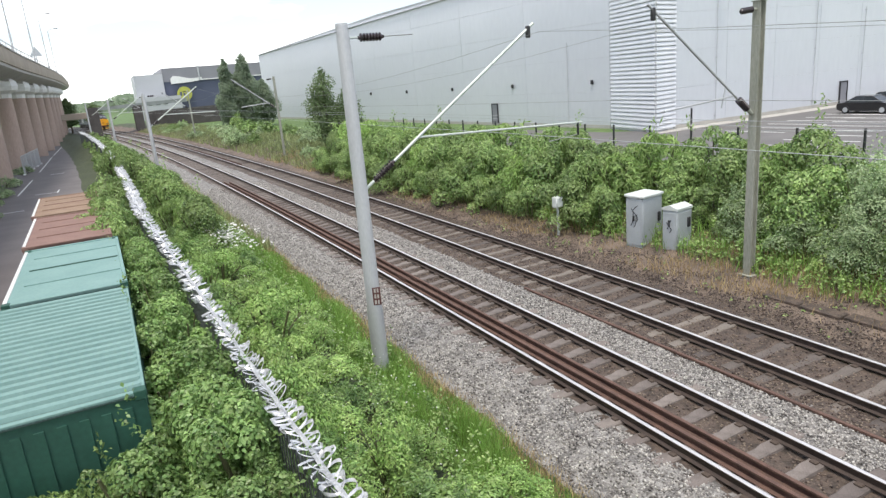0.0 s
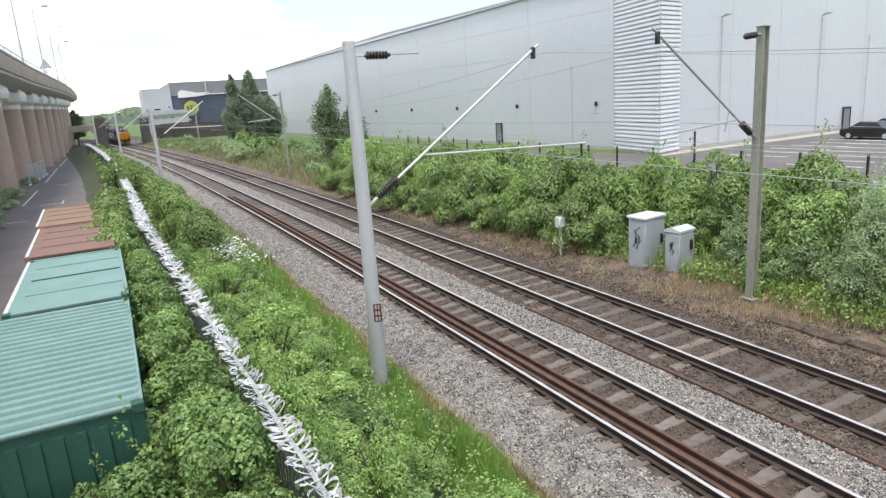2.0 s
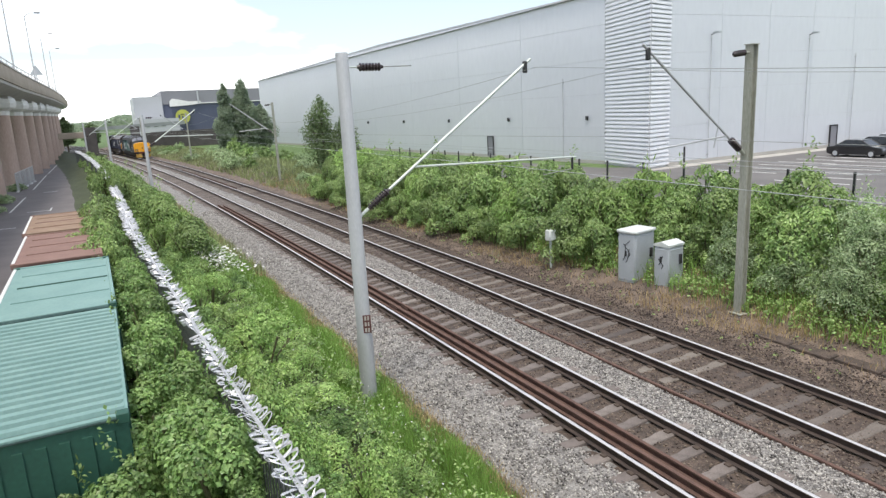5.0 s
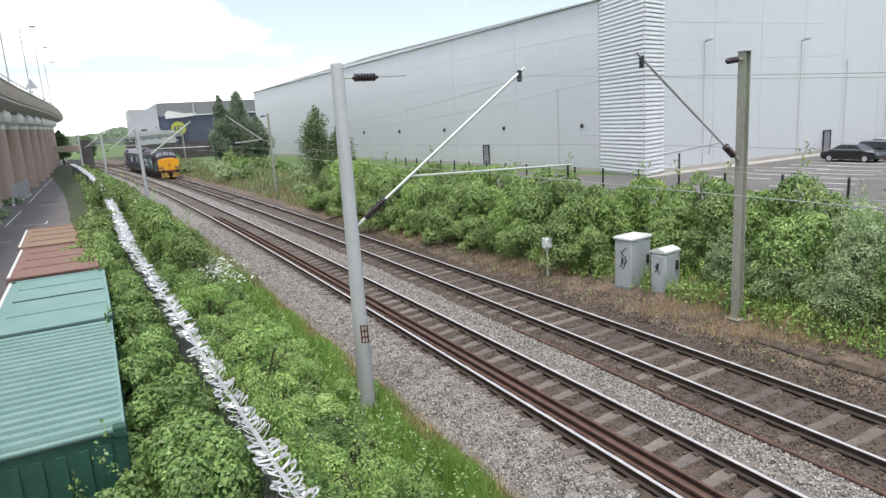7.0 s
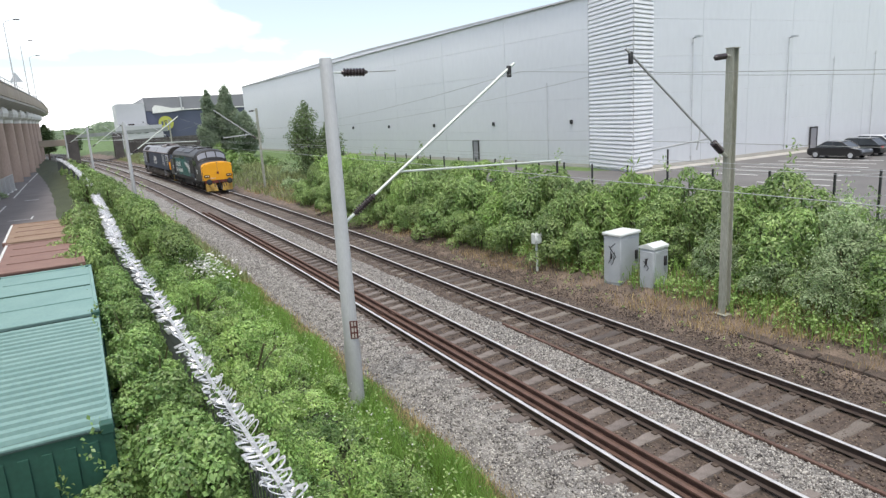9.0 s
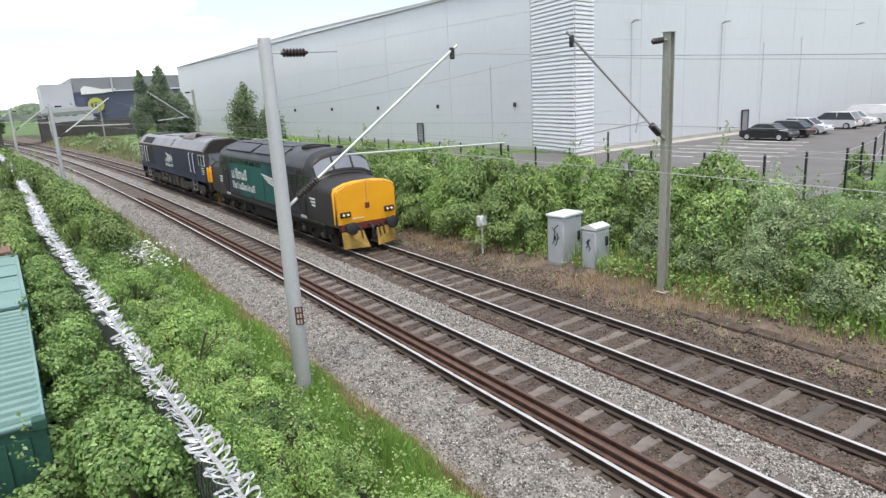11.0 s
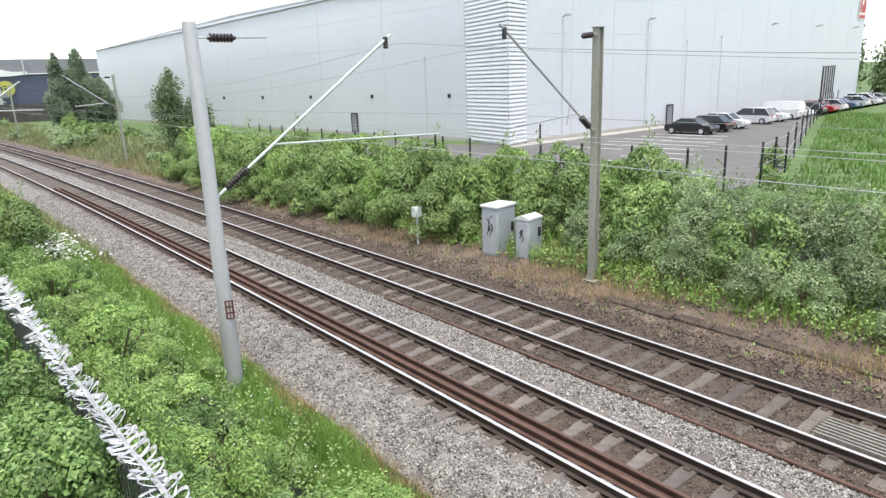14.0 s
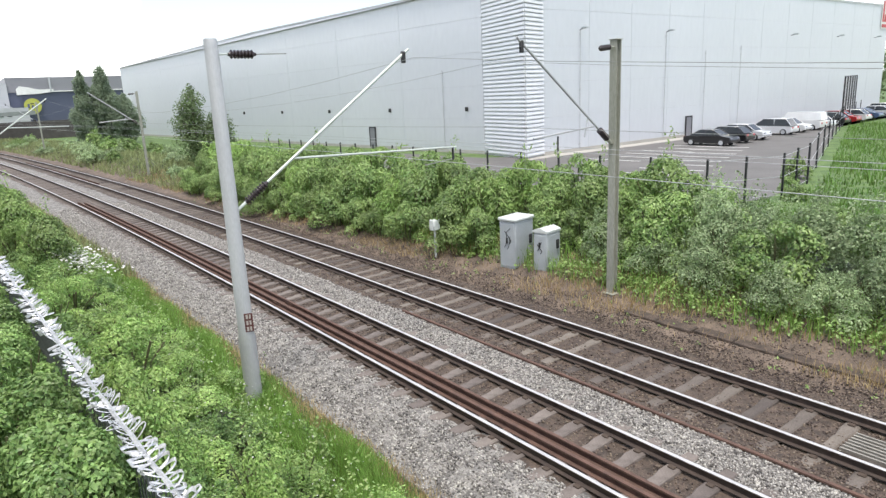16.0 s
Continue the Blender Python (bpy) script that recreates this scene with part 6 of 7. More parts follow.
def freight_loco(m):
    t = root("freight_locomotive", m, "dark blue ribbed freight diesel locomotive with a grey roof", "locomotive", "coupled locomotives")
    L = 18.8
    wheels = []
    W = 1.32
    prof = [(-W, 3.06), (-W, 3.14), (-0.92, 3.62), (-0.55, 3.78), (0.55, 3.78), (0.92, 3.62), (W, 3.14), (W, 3.06)]
    part("body", Shape().box(-W, W, 2.2, L - 2.2, 1.3, 3.06), M["freight_blue"], t, "dark blue body side")
    part("roof", Shape().loft([[(x, y, z) for x, z in prof] for y in (0.35, 2.2, L - 2.2, L - 0.35)]), M["freight_roof"], t, "grey sloped roof", smooth=25)
    for end in (0, 1):
        f = (lambda y: y) if end == 0 else (lambda y: L - y)
        # cab
        def cabring(y, zt):
            return [(-W, f(y), 1.3), (W, f(y), 1.3), (W, f(y), zt), (-W, f(y), zt)]
        part("cab", Shape().loft([[(-1.2, f(0.02), 1.3), (1.2, f(0.02), 1.3), (1.2, f(0.02), 2.22), (-1.2, f(0.02), 2.22)],
                                  [(-W, f(0.3), 1.3), (W, f(0.3), 1.3), (W, f(0.3), 2.95), (-W, f(0.3), 2.95)],
                                  cabring(0.4, 3.06), cabring(2.2, 3.06)]), M["freight_blue"], t, "dark blue cab", smooth=0)
        part("cab_brow", Shape().loft([[(-1.22, f(0.30), 2.98), (1.22, f(0.30), 2.98), (1.18, f(0.30), 3.14), (0.82, f(0.3), 3.58), (0.5, f(0.3), 3.72), (-0.5, f(0.3), 3.72), (-0.82, f(0.3), 3.58), (-1.18, f(0.3), 3.14)],
                                       [(-W, f(0.42), 2.98), (W, f(0.42), 2.98), (W, f(0.42), 3.16), (0.93, f(0.42), 3.64), (0.56, f(0.42), 3.8), (-0.56, f(0.42), 3.8), (-0.93, f(0.42), 3.64), (-W, f(0.42), 3.16)]]), M["bogie_black"], t, "black windscreen surround", smooth=0)
        part("screen_surround", Shape().loft([[(-1.2, f(0.035), 2.24), (1.2, f(0.035), 2.24), (1.27, f(0.285), 3.0), (-1.27, f(0.285), 3.0)], [(-1.2, f(0.10), 2.24), (1.2, f(0.10), 2.24), (1.27, f(0.33), 3.0), (-1.27, f(0.33), 3.0)]]), M["bogie_black"], t, "black windscreen surround", smooth=0)
        for xa, xb in ((-1.08, -0.06), (0.06, 1.08)):
            part("wiper", Shape().tube((xa * 0.5 + xb * 0.5, f(0.02), 2.32), (xa * 0.8 + xb * 0.2, f(0.12), 2.75), 0.012, n=5), M["black"], t)
            part("windscreen", Shape().loft([[(xa, f(0.03), 2.3), (xb, f(0.03), 2.3), (xb * 0.96, f(0.245), 2.95), (xa * 0.96, f(0.245), 2.95)], [(xa, f(0.09), 2.3), (xb, f(0.09), 2.3), (xb * 0.96, f(0.295), 2.95), (xa * 0.96, f(0.295), 2.95)]]), M["glass_blue"], t, "reflecting windscreen pane", smooth=0)
        ye = part("end_panel", Shape().loft([[(-w, f(0.06), z0), (w, f(0.06), z0), (w, f(y), z0), (w * 0.82, f(y - 0.05), z0), (-w * 0.82, f(y - 0.05), z0), (-w, f(y), z0)] for w, y, z0 in ((1.19, -0.03, 1.32), (1.2, -0.03, 1.78), (1.2, 0.0, 2.14), (1.14, 0.03, 2.25))]), M["loco_yellow"], t, "yellow warning panel with bevelled corners", smooth=20)
        for x in (-1.235, 1.235):
            part("panel_return", Shape().box(x - 0.04, x + 0.04, min(f(0.0), f(0.22)), max(f(0.0), f(0.22)), 1.32, 2.2, 0.02), M["loco_yellow"], ye)
        part("gangway_step", Shape().box(-0.5, 0.5, min(f(-0.13), f(-0.03)), max(f(-0.13), f(-0.03)), 1.26, 1.33, 0.01), M["bogie_black"], ye)
        for x in (-0.8, 0.8):
            lc = part("lamp_cluster", Shape().box(x - 0.25, x + 0.25, min(f(-0.08), f(-0.03)), max(f(-0.08), f(-0.03)), 1.5, 1.72, 0.03), M["bogie_black"], ye)
            part("lens", Shape().lathe([(0.07, 0), (0.05, 0.03)], 12, pose(x, f(-0.08), 1.61, 90 if end == 0 else -90)), M["handrail"], lc)
        part("control_box", Shape().box(-0.3, 0.3, min(f(-0.1), f(-0.03)), max(f(-0.1), f(-0.03)), 1.75, 2.0, 0.02), M["dark"], ye)
        part("buffer_beam", Shape().box(-1.25, 1.25, min(f(-0.05), f(0.25)), max(f(-0.05), f(0.25)), 0.75, 1.3, 0.03), M["bogie_black"], t)
        buffers(t, f(-0.05), -1 if end == 0 else 1, 1.02)
        part("obstacle_guard", Shape().box(-1.15, 1.15, min(f(-0.12), f(-0.05)), max(f(-0.12), f(-0.05)), 0.22, 0.62, 0.03), M["bogie_black"], t)
        for x in (-W, W):
            sg = 1 if x > 0 else -1
            wn = part("cab_window", Shape().box(x - 0.012, x + 0.012, min(f(0.32), f(1.45)), max(f(0.32), f(1.45)), 2.28, 2.88, 0.01), M["glass"], t, "cab side window in a pale frame")
            part("window_frame", Shape().box(x - 0.022, x + 0.022, min(f(0.28), f(1.5)), max(f(0.28), f(1.5)), 2.87, 2.90).box(x - 0.022, x + 0.022, min(f(0.28), f(1.5)), max(f(0.28), f(1.5)), 2.26, 2.29)
                 .box(x - 0.022, x + 0.022, min(f(0.26), f(0.31)), max(f(0.26), f(0.31)), 2.25, 2.91).box(x - 0.022, x + 0.022, min(f(1.46), f(1.51)), max(f(1.46), f(1.51)), 2.25, 2.91).box(x - 0.022, x + 0.022, min(f(0.86), f(0.9)), max(f(0.86), f(0.9)), 2.28, 2.88), M["handrail"], wn)
            dr = part("cab_door", Shape().box(x - 0.008, x + 0.008, min(f(2.58), f(3.25)), max(f(2.58), f(3.25)), 1.35, 3.02, 0.006), M["freight_blue"], t)
            for y in (2.5, 3.34):
                part("handrail", Shape().line([(x, f(y), 2.92), (x + sg * 0.07, f(y), 2.9), (x + sg * 0.07, f(y), 1.78), (x, f(y), 1.74)], 0.026, 6), M["handrail"], dr, "pale vertical handrail")
            part("step_frame", Shape().box(x - 0.03, x + 0.03, min(f(2.5), f(2.55)), max(f(2.5), f(2.55)), 0.62, 1.32).box(x - 0.03, x + 0.03, min(f(3.25), f(3.3)), max(f(3.25), f(3.3)), 0.62, 1.32).box(x - 0.05, x + 0.05, min(f(2.5), f(3.3)), max(f(2.5), f(3.3)), 0.62, 0.66).box(x - 0.05, x + 0.05, min(f(2.5), f(3.3)), max(f(2.5), f(3.3)), 0.95, 0.98), M["far_grey"], dr, "grey entry steps")
            for k, (ya, yb) in enumerate(((0.45, 1.15), (0.45, 0.72), (0.78, 1.05), (0.45, 0.95), (0.55, 1.0))):
                zt = (2.14, 2.02, 2.02, 1.92, 1.80)[k]
                decal(t, x, [(f(ya), zt), (f(yb), zt), (f(yb), zt - 0.055), (f(ya + 0.05), zt - 0.055)], "marking")
    for x in (-W, W):
        rib = Shape().box(x - 0.018, x + 0.018, 3.75, 12.85, -0.016, 0.016).mesh("side_rib", M["freight_blue"], 0)
        for k in range(14):
            part("side_rib", rib, None, t, m=pose(0, 0, 1.53 + 0.105 * k))
        part("radiator_grille", Shape().box(x - 0.014, x + 0.014, 13.85, 16.2, 1.62, 3.0, 0.006), M["bogie_black"], t, "black radiator grille panel")
        part("sill", Shape().box(x - 0.025, x + 0.025, 0.4, L - 0.4, 1.26, 1.40, 0.01), M["freight_blue"], t)
        part("cantrail", Shape().box(x - 0.014, x + 0.014, 0.4, L - 0.4, 3.04, 3.10), M["loco_grey"], t)
        part("warning_line", Shape().box(x - 0.016, x + 0.016, 0.4, L - 0.4, 3.10, 3.116), M["orange_line"], t, "thin orange warning line")
        dx = x + math.copysign(0.018, x)
        word(t, dx, 8.62, 10.05, 2.06, 2.36, [1, 0.35, 0.6, 1, 0.9, 0.6][::-1], False)
        word(t, dx, 7.95, 10.05, 1.74, 1.98, [0.9, 0.9, 0.9, 0.35, 0.9, 0.6, 0.9, 0.9, 0.2, 0.35, 0.35, 0.9, 1], False)
        star(t, dx, 8.2, 2.34, 0.34)
        wings(t, dx, 9.75, 8.5, 2.70, 1)
    # roof detail
    sl = part("silencer", Shape().loft([[(k * 0.82 * math.cos(a), y, 3.68 + k * 0.36 * math.sin(a)) for a in (math.pi * i / 14 for i in range(15))] for k, y in ((0.9, 4.0), (1, 4.1), (1, 6.5), (0.92, 6.6))]), M["silencer"], t, "pale heat-stained exhaust silencer drum", smooth=30)
    part("exhaust_port", Shape().lathe([(0.2, 0), (0.22, 0.05), (0.14, 0.06)], 18, pose(-0.42, 4.02, 3.83, 90)), M["bogie_black"], sl, "sooty round exhaust outlet")
    for y in (4.5, 5.3, 6.1):
        part("silencer_band", Shape().loft([[(k * math.cos(a), y + d, 3.68 + k * 0.445 * math.sin(a)) for a in (math.pi * i / 14 for i in range(15))] for k, d in ((0.835, 0.0), (0.835, 0.05))], closed=False), M["bogie"], sl)
    part("rusty_hatch", Shape().box(-0.62, 0.62, 6.75, 8.1, 3.77, 3.86, 0.03), M["bogie"], t, "rust-brown roof hatch behind the silencer")
    for a, b, w in ((8.3, 9.6, 0.5), (9.9, 12.0, 0.6), (2.4, 3.8, 0.5)):
        part("roof_hatch", Shape().box(-w, w, a, b, 3.76, 3.83, 0.02), M["freight_roof"], t)
    for x in (-1, 1):
        part("roof_grille", Shape().box(-0.26, 0.26, 13.9, 16.9, -0.012, 0.02, 0.01), M["bogie_black"], t, "dark roof grille", m=pose(x * 1.12, 0, 3.4, 0, 50 * x, 0))
        part("roof_seam", Shape().box(-0.3, 0.3, 8.0, 8.04, -0.01, 0.02), M["loco_roof"], t, m=pose(x * 1.1, 0, 3.41, 0, 50 * x, 0))
    part("roof_grille", Shape().box(-0.6, 0.6, 13.9, 16.9, 3.77, 3.81, 0.01), M["bogie_black"], t, "dark roof grille")
    part("underframe", Shape().box(-1.0, 1.0, 0.4, L - 0.4, 1.0, 1.3), M["bogie_black"], t)
    tank = part("fuel_tank", Shape().loft([[(-1.22, y, 1.15), (-1.22, y, 0.6), (-0.95, y, 0.28), (0.95, y, 0.28), (1.22, y, 0.6), (1.22, y, 1.15)] for y in (6.6, 11.6)]), M["bogie"], t, "grimy fuel tank", smooth=20)
    for x in (-1, 1):
        part("equipment_box", Shape().box(min(x * 0.9, x * 1.26), max(x * 0.9, x * 1.26), 6.0, 6.9, 0.42, 1.12, 0.03), M["bogie"], t)
        part("equipment_box", Shape().box(min(x * 0.9, x * 1.26), max(x * 0.9, x * 1.26), 11.7, 12.3, 0.5, 1.12, 0.03), M["bogie"], t)
        part("pipe_run", Shape().tube((x * 1.28, 7.0, 1.12), (x * 1.28, 12.0, 1.12), 0.04, n=8), M["bogie"], t)
        for y, w, zl in ((7.3, 0.7, 0.5), (8.3, 0.55, 0.42), (9.3, 0.8, 0.55), (12.6, 0.5, 0.6)):
            part("equipment_box", Shape().box(min(x * 1.1, x * 1.29), max(x * 1.1, x * 1.29), y, y + w, zl, 1.06, 0.04), M["bogie"], t)
        part("air_tank", Shape().tube((x * 1.12, 10.2, 0.72), (x * 1.12, 11.5, 0.72), 0.21, n=14), M["bogie"], t)
        for y in (9.8, 11.1):
            part("step_tread", Shape().box(min(x * 1.24, x * 1.34), max(x * 1.24, x * 1.34), y, y + 0.75, 1.0, 1.12), M["bogie"], t)
    for y in (3.75, L - 3.75):
        bogie(t, y, 1.75, 0.52, M["bogie"], wheels, heavy=True)
    return t, wheels


loco_a, wheels_a = nose_loco(pose(*along(PLACES[0], GAP)))
loco_b, wheels_b = freight_loco(pose(*along(PLACES[0] + 17.25, GAP)))


def front_at(t):
    return float(np.interp(t, TIMES, PLACES))


def rolling_pose(s, length):
    a, b = Vector(along(s, GAP)), Vector(along(s + length, GAP))
    d = b - a
    return Matrix.Translation(a) @ Matrix.Rotation(math.atan2(-d.x, d.y), 4, "Z")


# ---- plants ----
def unit(a):
    return a / np.maximum(np.linalg.norm(a, axis=-1, keepdims=True), 1e-9)


def leaf_mesh(name, P, N, size, material, r, wide=0.36):
    """Folded four-cornered leaves at the points P, facing along N."""
    n = len(P)
    N = unit(N)
    T = unit(np.cross(N, r.normal(0, 1, (n, 3))))
    B = np.cross(N, T)
    s = size[:, None]
    V = np.stack([P - T * s * 0.5, P + B * s * wide + N * s * 0.10, P + T * s * 0.5 - N * s * 0.06, P - B * s * wide + N * s * 0.10], 1).reshape(-1, 3)
    k = (np.arange(n) * 4)[:, None]
    F = np.concatenate([k + np.array([[0, 3, 2]]), k + np.array([[0, 2, 1]])], 0)
    return soup(name, V, F, material)


def crown(seed, rx, ry, h, n, leaf, material, lumps=18, low=0.0, spikes=8, name="foliage", fat=1.0, wide=0.36):
    """An uneven heap of leaf clumps rx by ry wide and h high, from the ground (or from low) up."""
    r = np.random.RandomState(seed)
    # clumps spread evenly over the height, within a dome
    a = r.uniform(0, 6.283, lumps)
    zf = (np.arange(lumps) + r.uniform(0, 1, lumps)) / lumps
    d0 = np.sqrt(np.maximum(1 - zf ** 2.6, 0)) * np.sqrt(r.uniform(0.05, 0.62, lumps))
    C = np.stack([np.cos(a) * d0 * rx, np.sin(a) * d0 * ry, low + (h - low) * (0.08 + 0.74 * zf)], 1)
    R = fat * r.uniform(0.22, 0.50, lumps) * min(rx, ry, h - low)
    m = int(2.6 * n)
    which = r.choice(lumps, m, p=(R ** 2) / (R ** 2).sum())
    d = unit(r.normal(0, 1, (m, 3)))
    d[:, 2] = np.where(d[:, 2] < -0.35, -d[:, 2], d[:, 2])
    P = C[which] + d * (R[which] * r.uniform(0.82, 1.10, m))[:, None] * np.array([1, 1, 0.85])
    # leaves buried inside another clump are left out
    inside = (np.linalg.norm(P[:, None, :] - C[None], axis=2) < 0.72 * R[None]).any(1)
    pick = np.nonzero(~inside & (P[:, 2] > -0.05))[0][:n]
    P, d = P[pick], d[pick]
    n = len(P)
    N = 0.95 * d + 0.35 * np.array([0, 0, 1]) + r.normal(0, 0.42, (n, 3))
    for i in range(spikes):
        m = 26
        b = C[r.randint(lumps)]
        way = unit(np.array([r.normal(0, 0.5), r.normal(0, 0.5), 1.0]))
        Lg = r.uniform(0.25, 0.5) * h
        tt = r.uniform(0.2, 1, m)[:, None]
        P = np.concatenate([P, b + way * Lg * tt + r.normal(0, leaf * 0.7, (m, 3)) + np.array([0, 0, 0.25 * h])])
        N = np.concatenate([N, r.normal(0, 0.6, (m, 3)) + np.array([0, 0, 0.6])])
    P[:, 2] = np.maximum(P[:, 2], 0.02)
    return leaf_mesh(name, P, N, leaf * r.uniform(0.6, 1.3, len(P)), material, r, wide)


def stems(seed, rx, h, n=7, r0=0.02):
    g = Shape()
    r = random.Random(seed)
    for i in range(n):
        a = r.uniform(0, 6.28)
        x, y = math.cos(a) * rx * r.uniform(0.1, 0.7), math.sin(a) * rx * r.uniform(0.1, 0.7)
        g.line([(x * 0.2, y * 0.2, -0.3), (x * 0.5, y * 0.5, h * 0.4), (x, y, h * r.uniform(0.6, 0.85))], r0 * r.uniform(0.6, 1.2), 5)
    return g.mesh("stem_tangle", M["stem"], 0)


BUSHES = {}


def bush_kind(key, variants, **kw):
    BUSHES[key] = []
    for i in range(variants):
        BUSHES[key].append((crown(100 * len(BUSHES) + i, **kw), stems(i + 7 * len(BUSHES), kw["rx"], kw["h"])))


bush_kind("bramble", 5, rx=1.0, ry=1.0, h=0.95, n=3300, leaf=0.066, material=M["leaf"], lumps=11, fat=0.85, wide=0.30)
bush_kind("thicket", 5, rx=0.8, ry=0.95, h=2.0, n=6400, leaf=0.068, material=M["leaf"], lumps=15, spikes=2, fat=0.85, wide=0.34)
bush_kind("bank", 5, rx=0.9, ry=0.9, h=1.3, n=3700, leaf=0.062, material=M["weed"], lumps=12, fat=0.82, spikes=6, wide=0.28)
bush_kind("hedge", 6, rx=1.15, ry=1.15, h=1.6, n=4200, leaf=0.09, material=M["leaf_dark"], lumps=13, fat=0.9, spikes=1, wide=0.30)
bush_kind("sedge", 4, rx=1.1, ry=1.1, h=1.5, n=2700, leaf=0.2, material=M["weed"], lumps=20, fat=0.9, wide=0.10, spikes=3)
bush_kind("willow", 4, rx=1.1, ry=1.1, h=1.35, n=4200, leaf=0.07, material=M["leaf_grey"], lumps=16, spikes=40, fat=0.85, wide=0.28)
bush_kind("far", 4, rx=1.4, ry=1.4, h=1.5, n=1100, leaf=0.22, material=M["leaf_dark"], lumps=18)
bush_kind("far_light", 4, rx=1.4, ry=1.4, h=1.1, n=1500, leaf=0.15, material=M["leaf_grey"], lumps=14)
rb = random.Random(11)


def bush(key, x, y, scale, label, group, tall=1.0, z=None):
    fol, stm = BUSHES[key][rb.randrange(len(BUSHES[key]))]
    g0 = float(ground_height(np.array(x), np.array(y))) if z is None else z
    m = pose(x, y, g0 - 0.05, 0, 0, rb.uniform(0, 360)) @ Matrix.Diagonal((scale * rb.uniform(0.9, 1.15), scale * rb.uniform(0.9, 1.15), scale * tall, 1))
    t = root("bush", m, label, "bush", group)
    part("foliage", fol, None, t, kind="stuff")
    part("stem_tangle", stm, None, t, kind="stuff")
    return t


# hedge on the far side, in rows up the bank
for s in np.arange(-3.0, 46, 1.7):
    foot = float(np.interp(s, [-3, 8.3, 11.5, 13, 16.5, 17.5, 23, 42], [6.9, 6.9, 7.35, 8.1, 8.3, 6.5, 5.75, 5.2]))
    key0 = "willow" if s < 13 else "hedge"
    for row, (do, sc, tall) in enumerate(((0.6, 0.85, 1.05), (1.6, 1.1, 1.2), (3.0, 1.2, 1.2), (4.5, 1.0, 1.08))):
        if row == 3 and (s > 24 or s < 4):
            continue
        o = foot + do + rb.uniform(-0.25, 0.25)
        x, y, _ = along(float(s) + rb.uniform(-0.4, 0.4), o)
        kk = key0 if row < 1 else rb.choice([key0, "hedge", "sedge" if s > 9 else "willow", "sedge" if 13 < s < 26 else "hedge" if s > 20 else "willow"])
        lab = {"hedge": "dense dark green shrub in the lineside hedge", "willow": "grey-green leafy shrub on the lineside bank", "sedge": "bright green grassy shrub on the lineside bank"}[kk]
        bush(kk, x, y, sc * rb.uniform(0.85, 1.12), lab, "hedge along the far side of the line", tall * float(np.interp(s, [6, 14, 20, 30], [0.90, 1.12, 1.22, 1.2])))
# far bank beyond the hedge
for i in range(40):
    s = 46 + 95 * rb.random()
    o = rb.uniform(6.6, 15)
    x, y, _ = along(s, o)
    bush("far_light" if rb.random() < 0.75 else "far", x, y, rb.uniform(0.5, 1.15), "low green scrub on the distant bank", "scrub on the distant bank", rb.uniform(0.6, 1.2))
# scrub between the hedge and the car park
for i in range(26):
    x = 14.5 + 22 * rb.random() ** 1.2
    y = rb.uniform(2, 13.5)
    bush("far_light", x, y, rb.uniform(0.3, 0.6), "rank green scrub in the uncut grass", "scrub in the uncut grass", rb.uniform(0.5, 0.9))
# brambles on the near bank, on both sides of the fence
NEAR = "brambles round the security fence"
for s in np.arange(1.5, 44, 1.35):
    for o, sc, tall, pr in ((-5.9, 1.0, 1.25, 1.0), (-5.1, 1.0, 1.0, 0.95), (-4.35, 0.9, 0.9, 0.95), (-3.7, 0.6, 0.8, 0.5)):
        if rb.random() > pr:
            continue
        x, y, _ = along(float(s) + rb.uniform(-0.4, 0.4), o + rb.uniform(-0.25, 0.25))
        if math.hypot(x + 3.75, y - 11.9) < 0.75:
            continue
        bush(rb.choice(["bank", "bank", "bramble"]), x, y, sc * rb.uniform(0.65, 1.15), "low green bramble mound on the grassy bank", NEAR, tall * rb.uniform(0.55, 1.3))
for s in np.arange(1.6, 30, 1.05):
    o = fence_o(s) - 0.52 + rb.uniform(-0.15, 0.1)
    x, y, _ = along(float(s), o)
    bush("thicket", x, y, rb.uniform(0.88, 1.08), "green bramble thicket between the fence and the containers", NEAR, rb.uniform(0.98, 1.24))
    if s > 16:
        continue
    x, y, _ = along(float(s) + 0.5, fence_o(s) - 0.34)
    bush("thicket", x, y, rb.uniform(0.62, 0.8), "green bramble pressed against the steel fence", NEAR, rb.uniform(1.0, 1.3))
for x, y, sc, tall in ((-7.6, 7.2, 1.0, 1.0), (-7.55, 9.4, 0.95, 1.05), (-7.7, 11.0, 1.0, 1.12), (-7.85, 12.5, 1.05, 1.2), (-8.15, 8.35, 1.0, 1.2), (-7.85, 9.9, 1.0, 1.22), (-7.65, 14.2, 0.8, 1.0), (-7.6, 16.4, 0.8, 1.0), (-7.6, 18.6, 0.8, 1.0), (-8.0, 8.7, 0.9, 1.0), (-7.6, 5.0, 1.0, 0.9)):
    bush("thicket", x, y, sc, "tall leafy bramble crowding the container", NEAR, tall)
for x, y, sc, tall in ((-8.7, 8.75, 0.62, 2.5), (-9.4, 8.85, 0.6, 2.4), (-10.1, 8.8, 0.62, 2.5), (-10.8, 8.75, 0.6, 2.5), (-11.5, 8.8, 0.62, 1.9), (-9.0, 7.6, 0.9, 1.55), (-9.9, 7.7, 0.85, 1.5), (-10.7, 7.6, 0.85, 1.5), (-11.4, 7.6, 0.8, 1.4), (-8.4, 7.0, 0.95, 1.5), (-8.3, 6.0, 0.9, 1.3)):
    bush("hedge", x, y, sc * 1.1, "grey-green leafy shrub growing before the container end", NEAR, tall * 0.74)
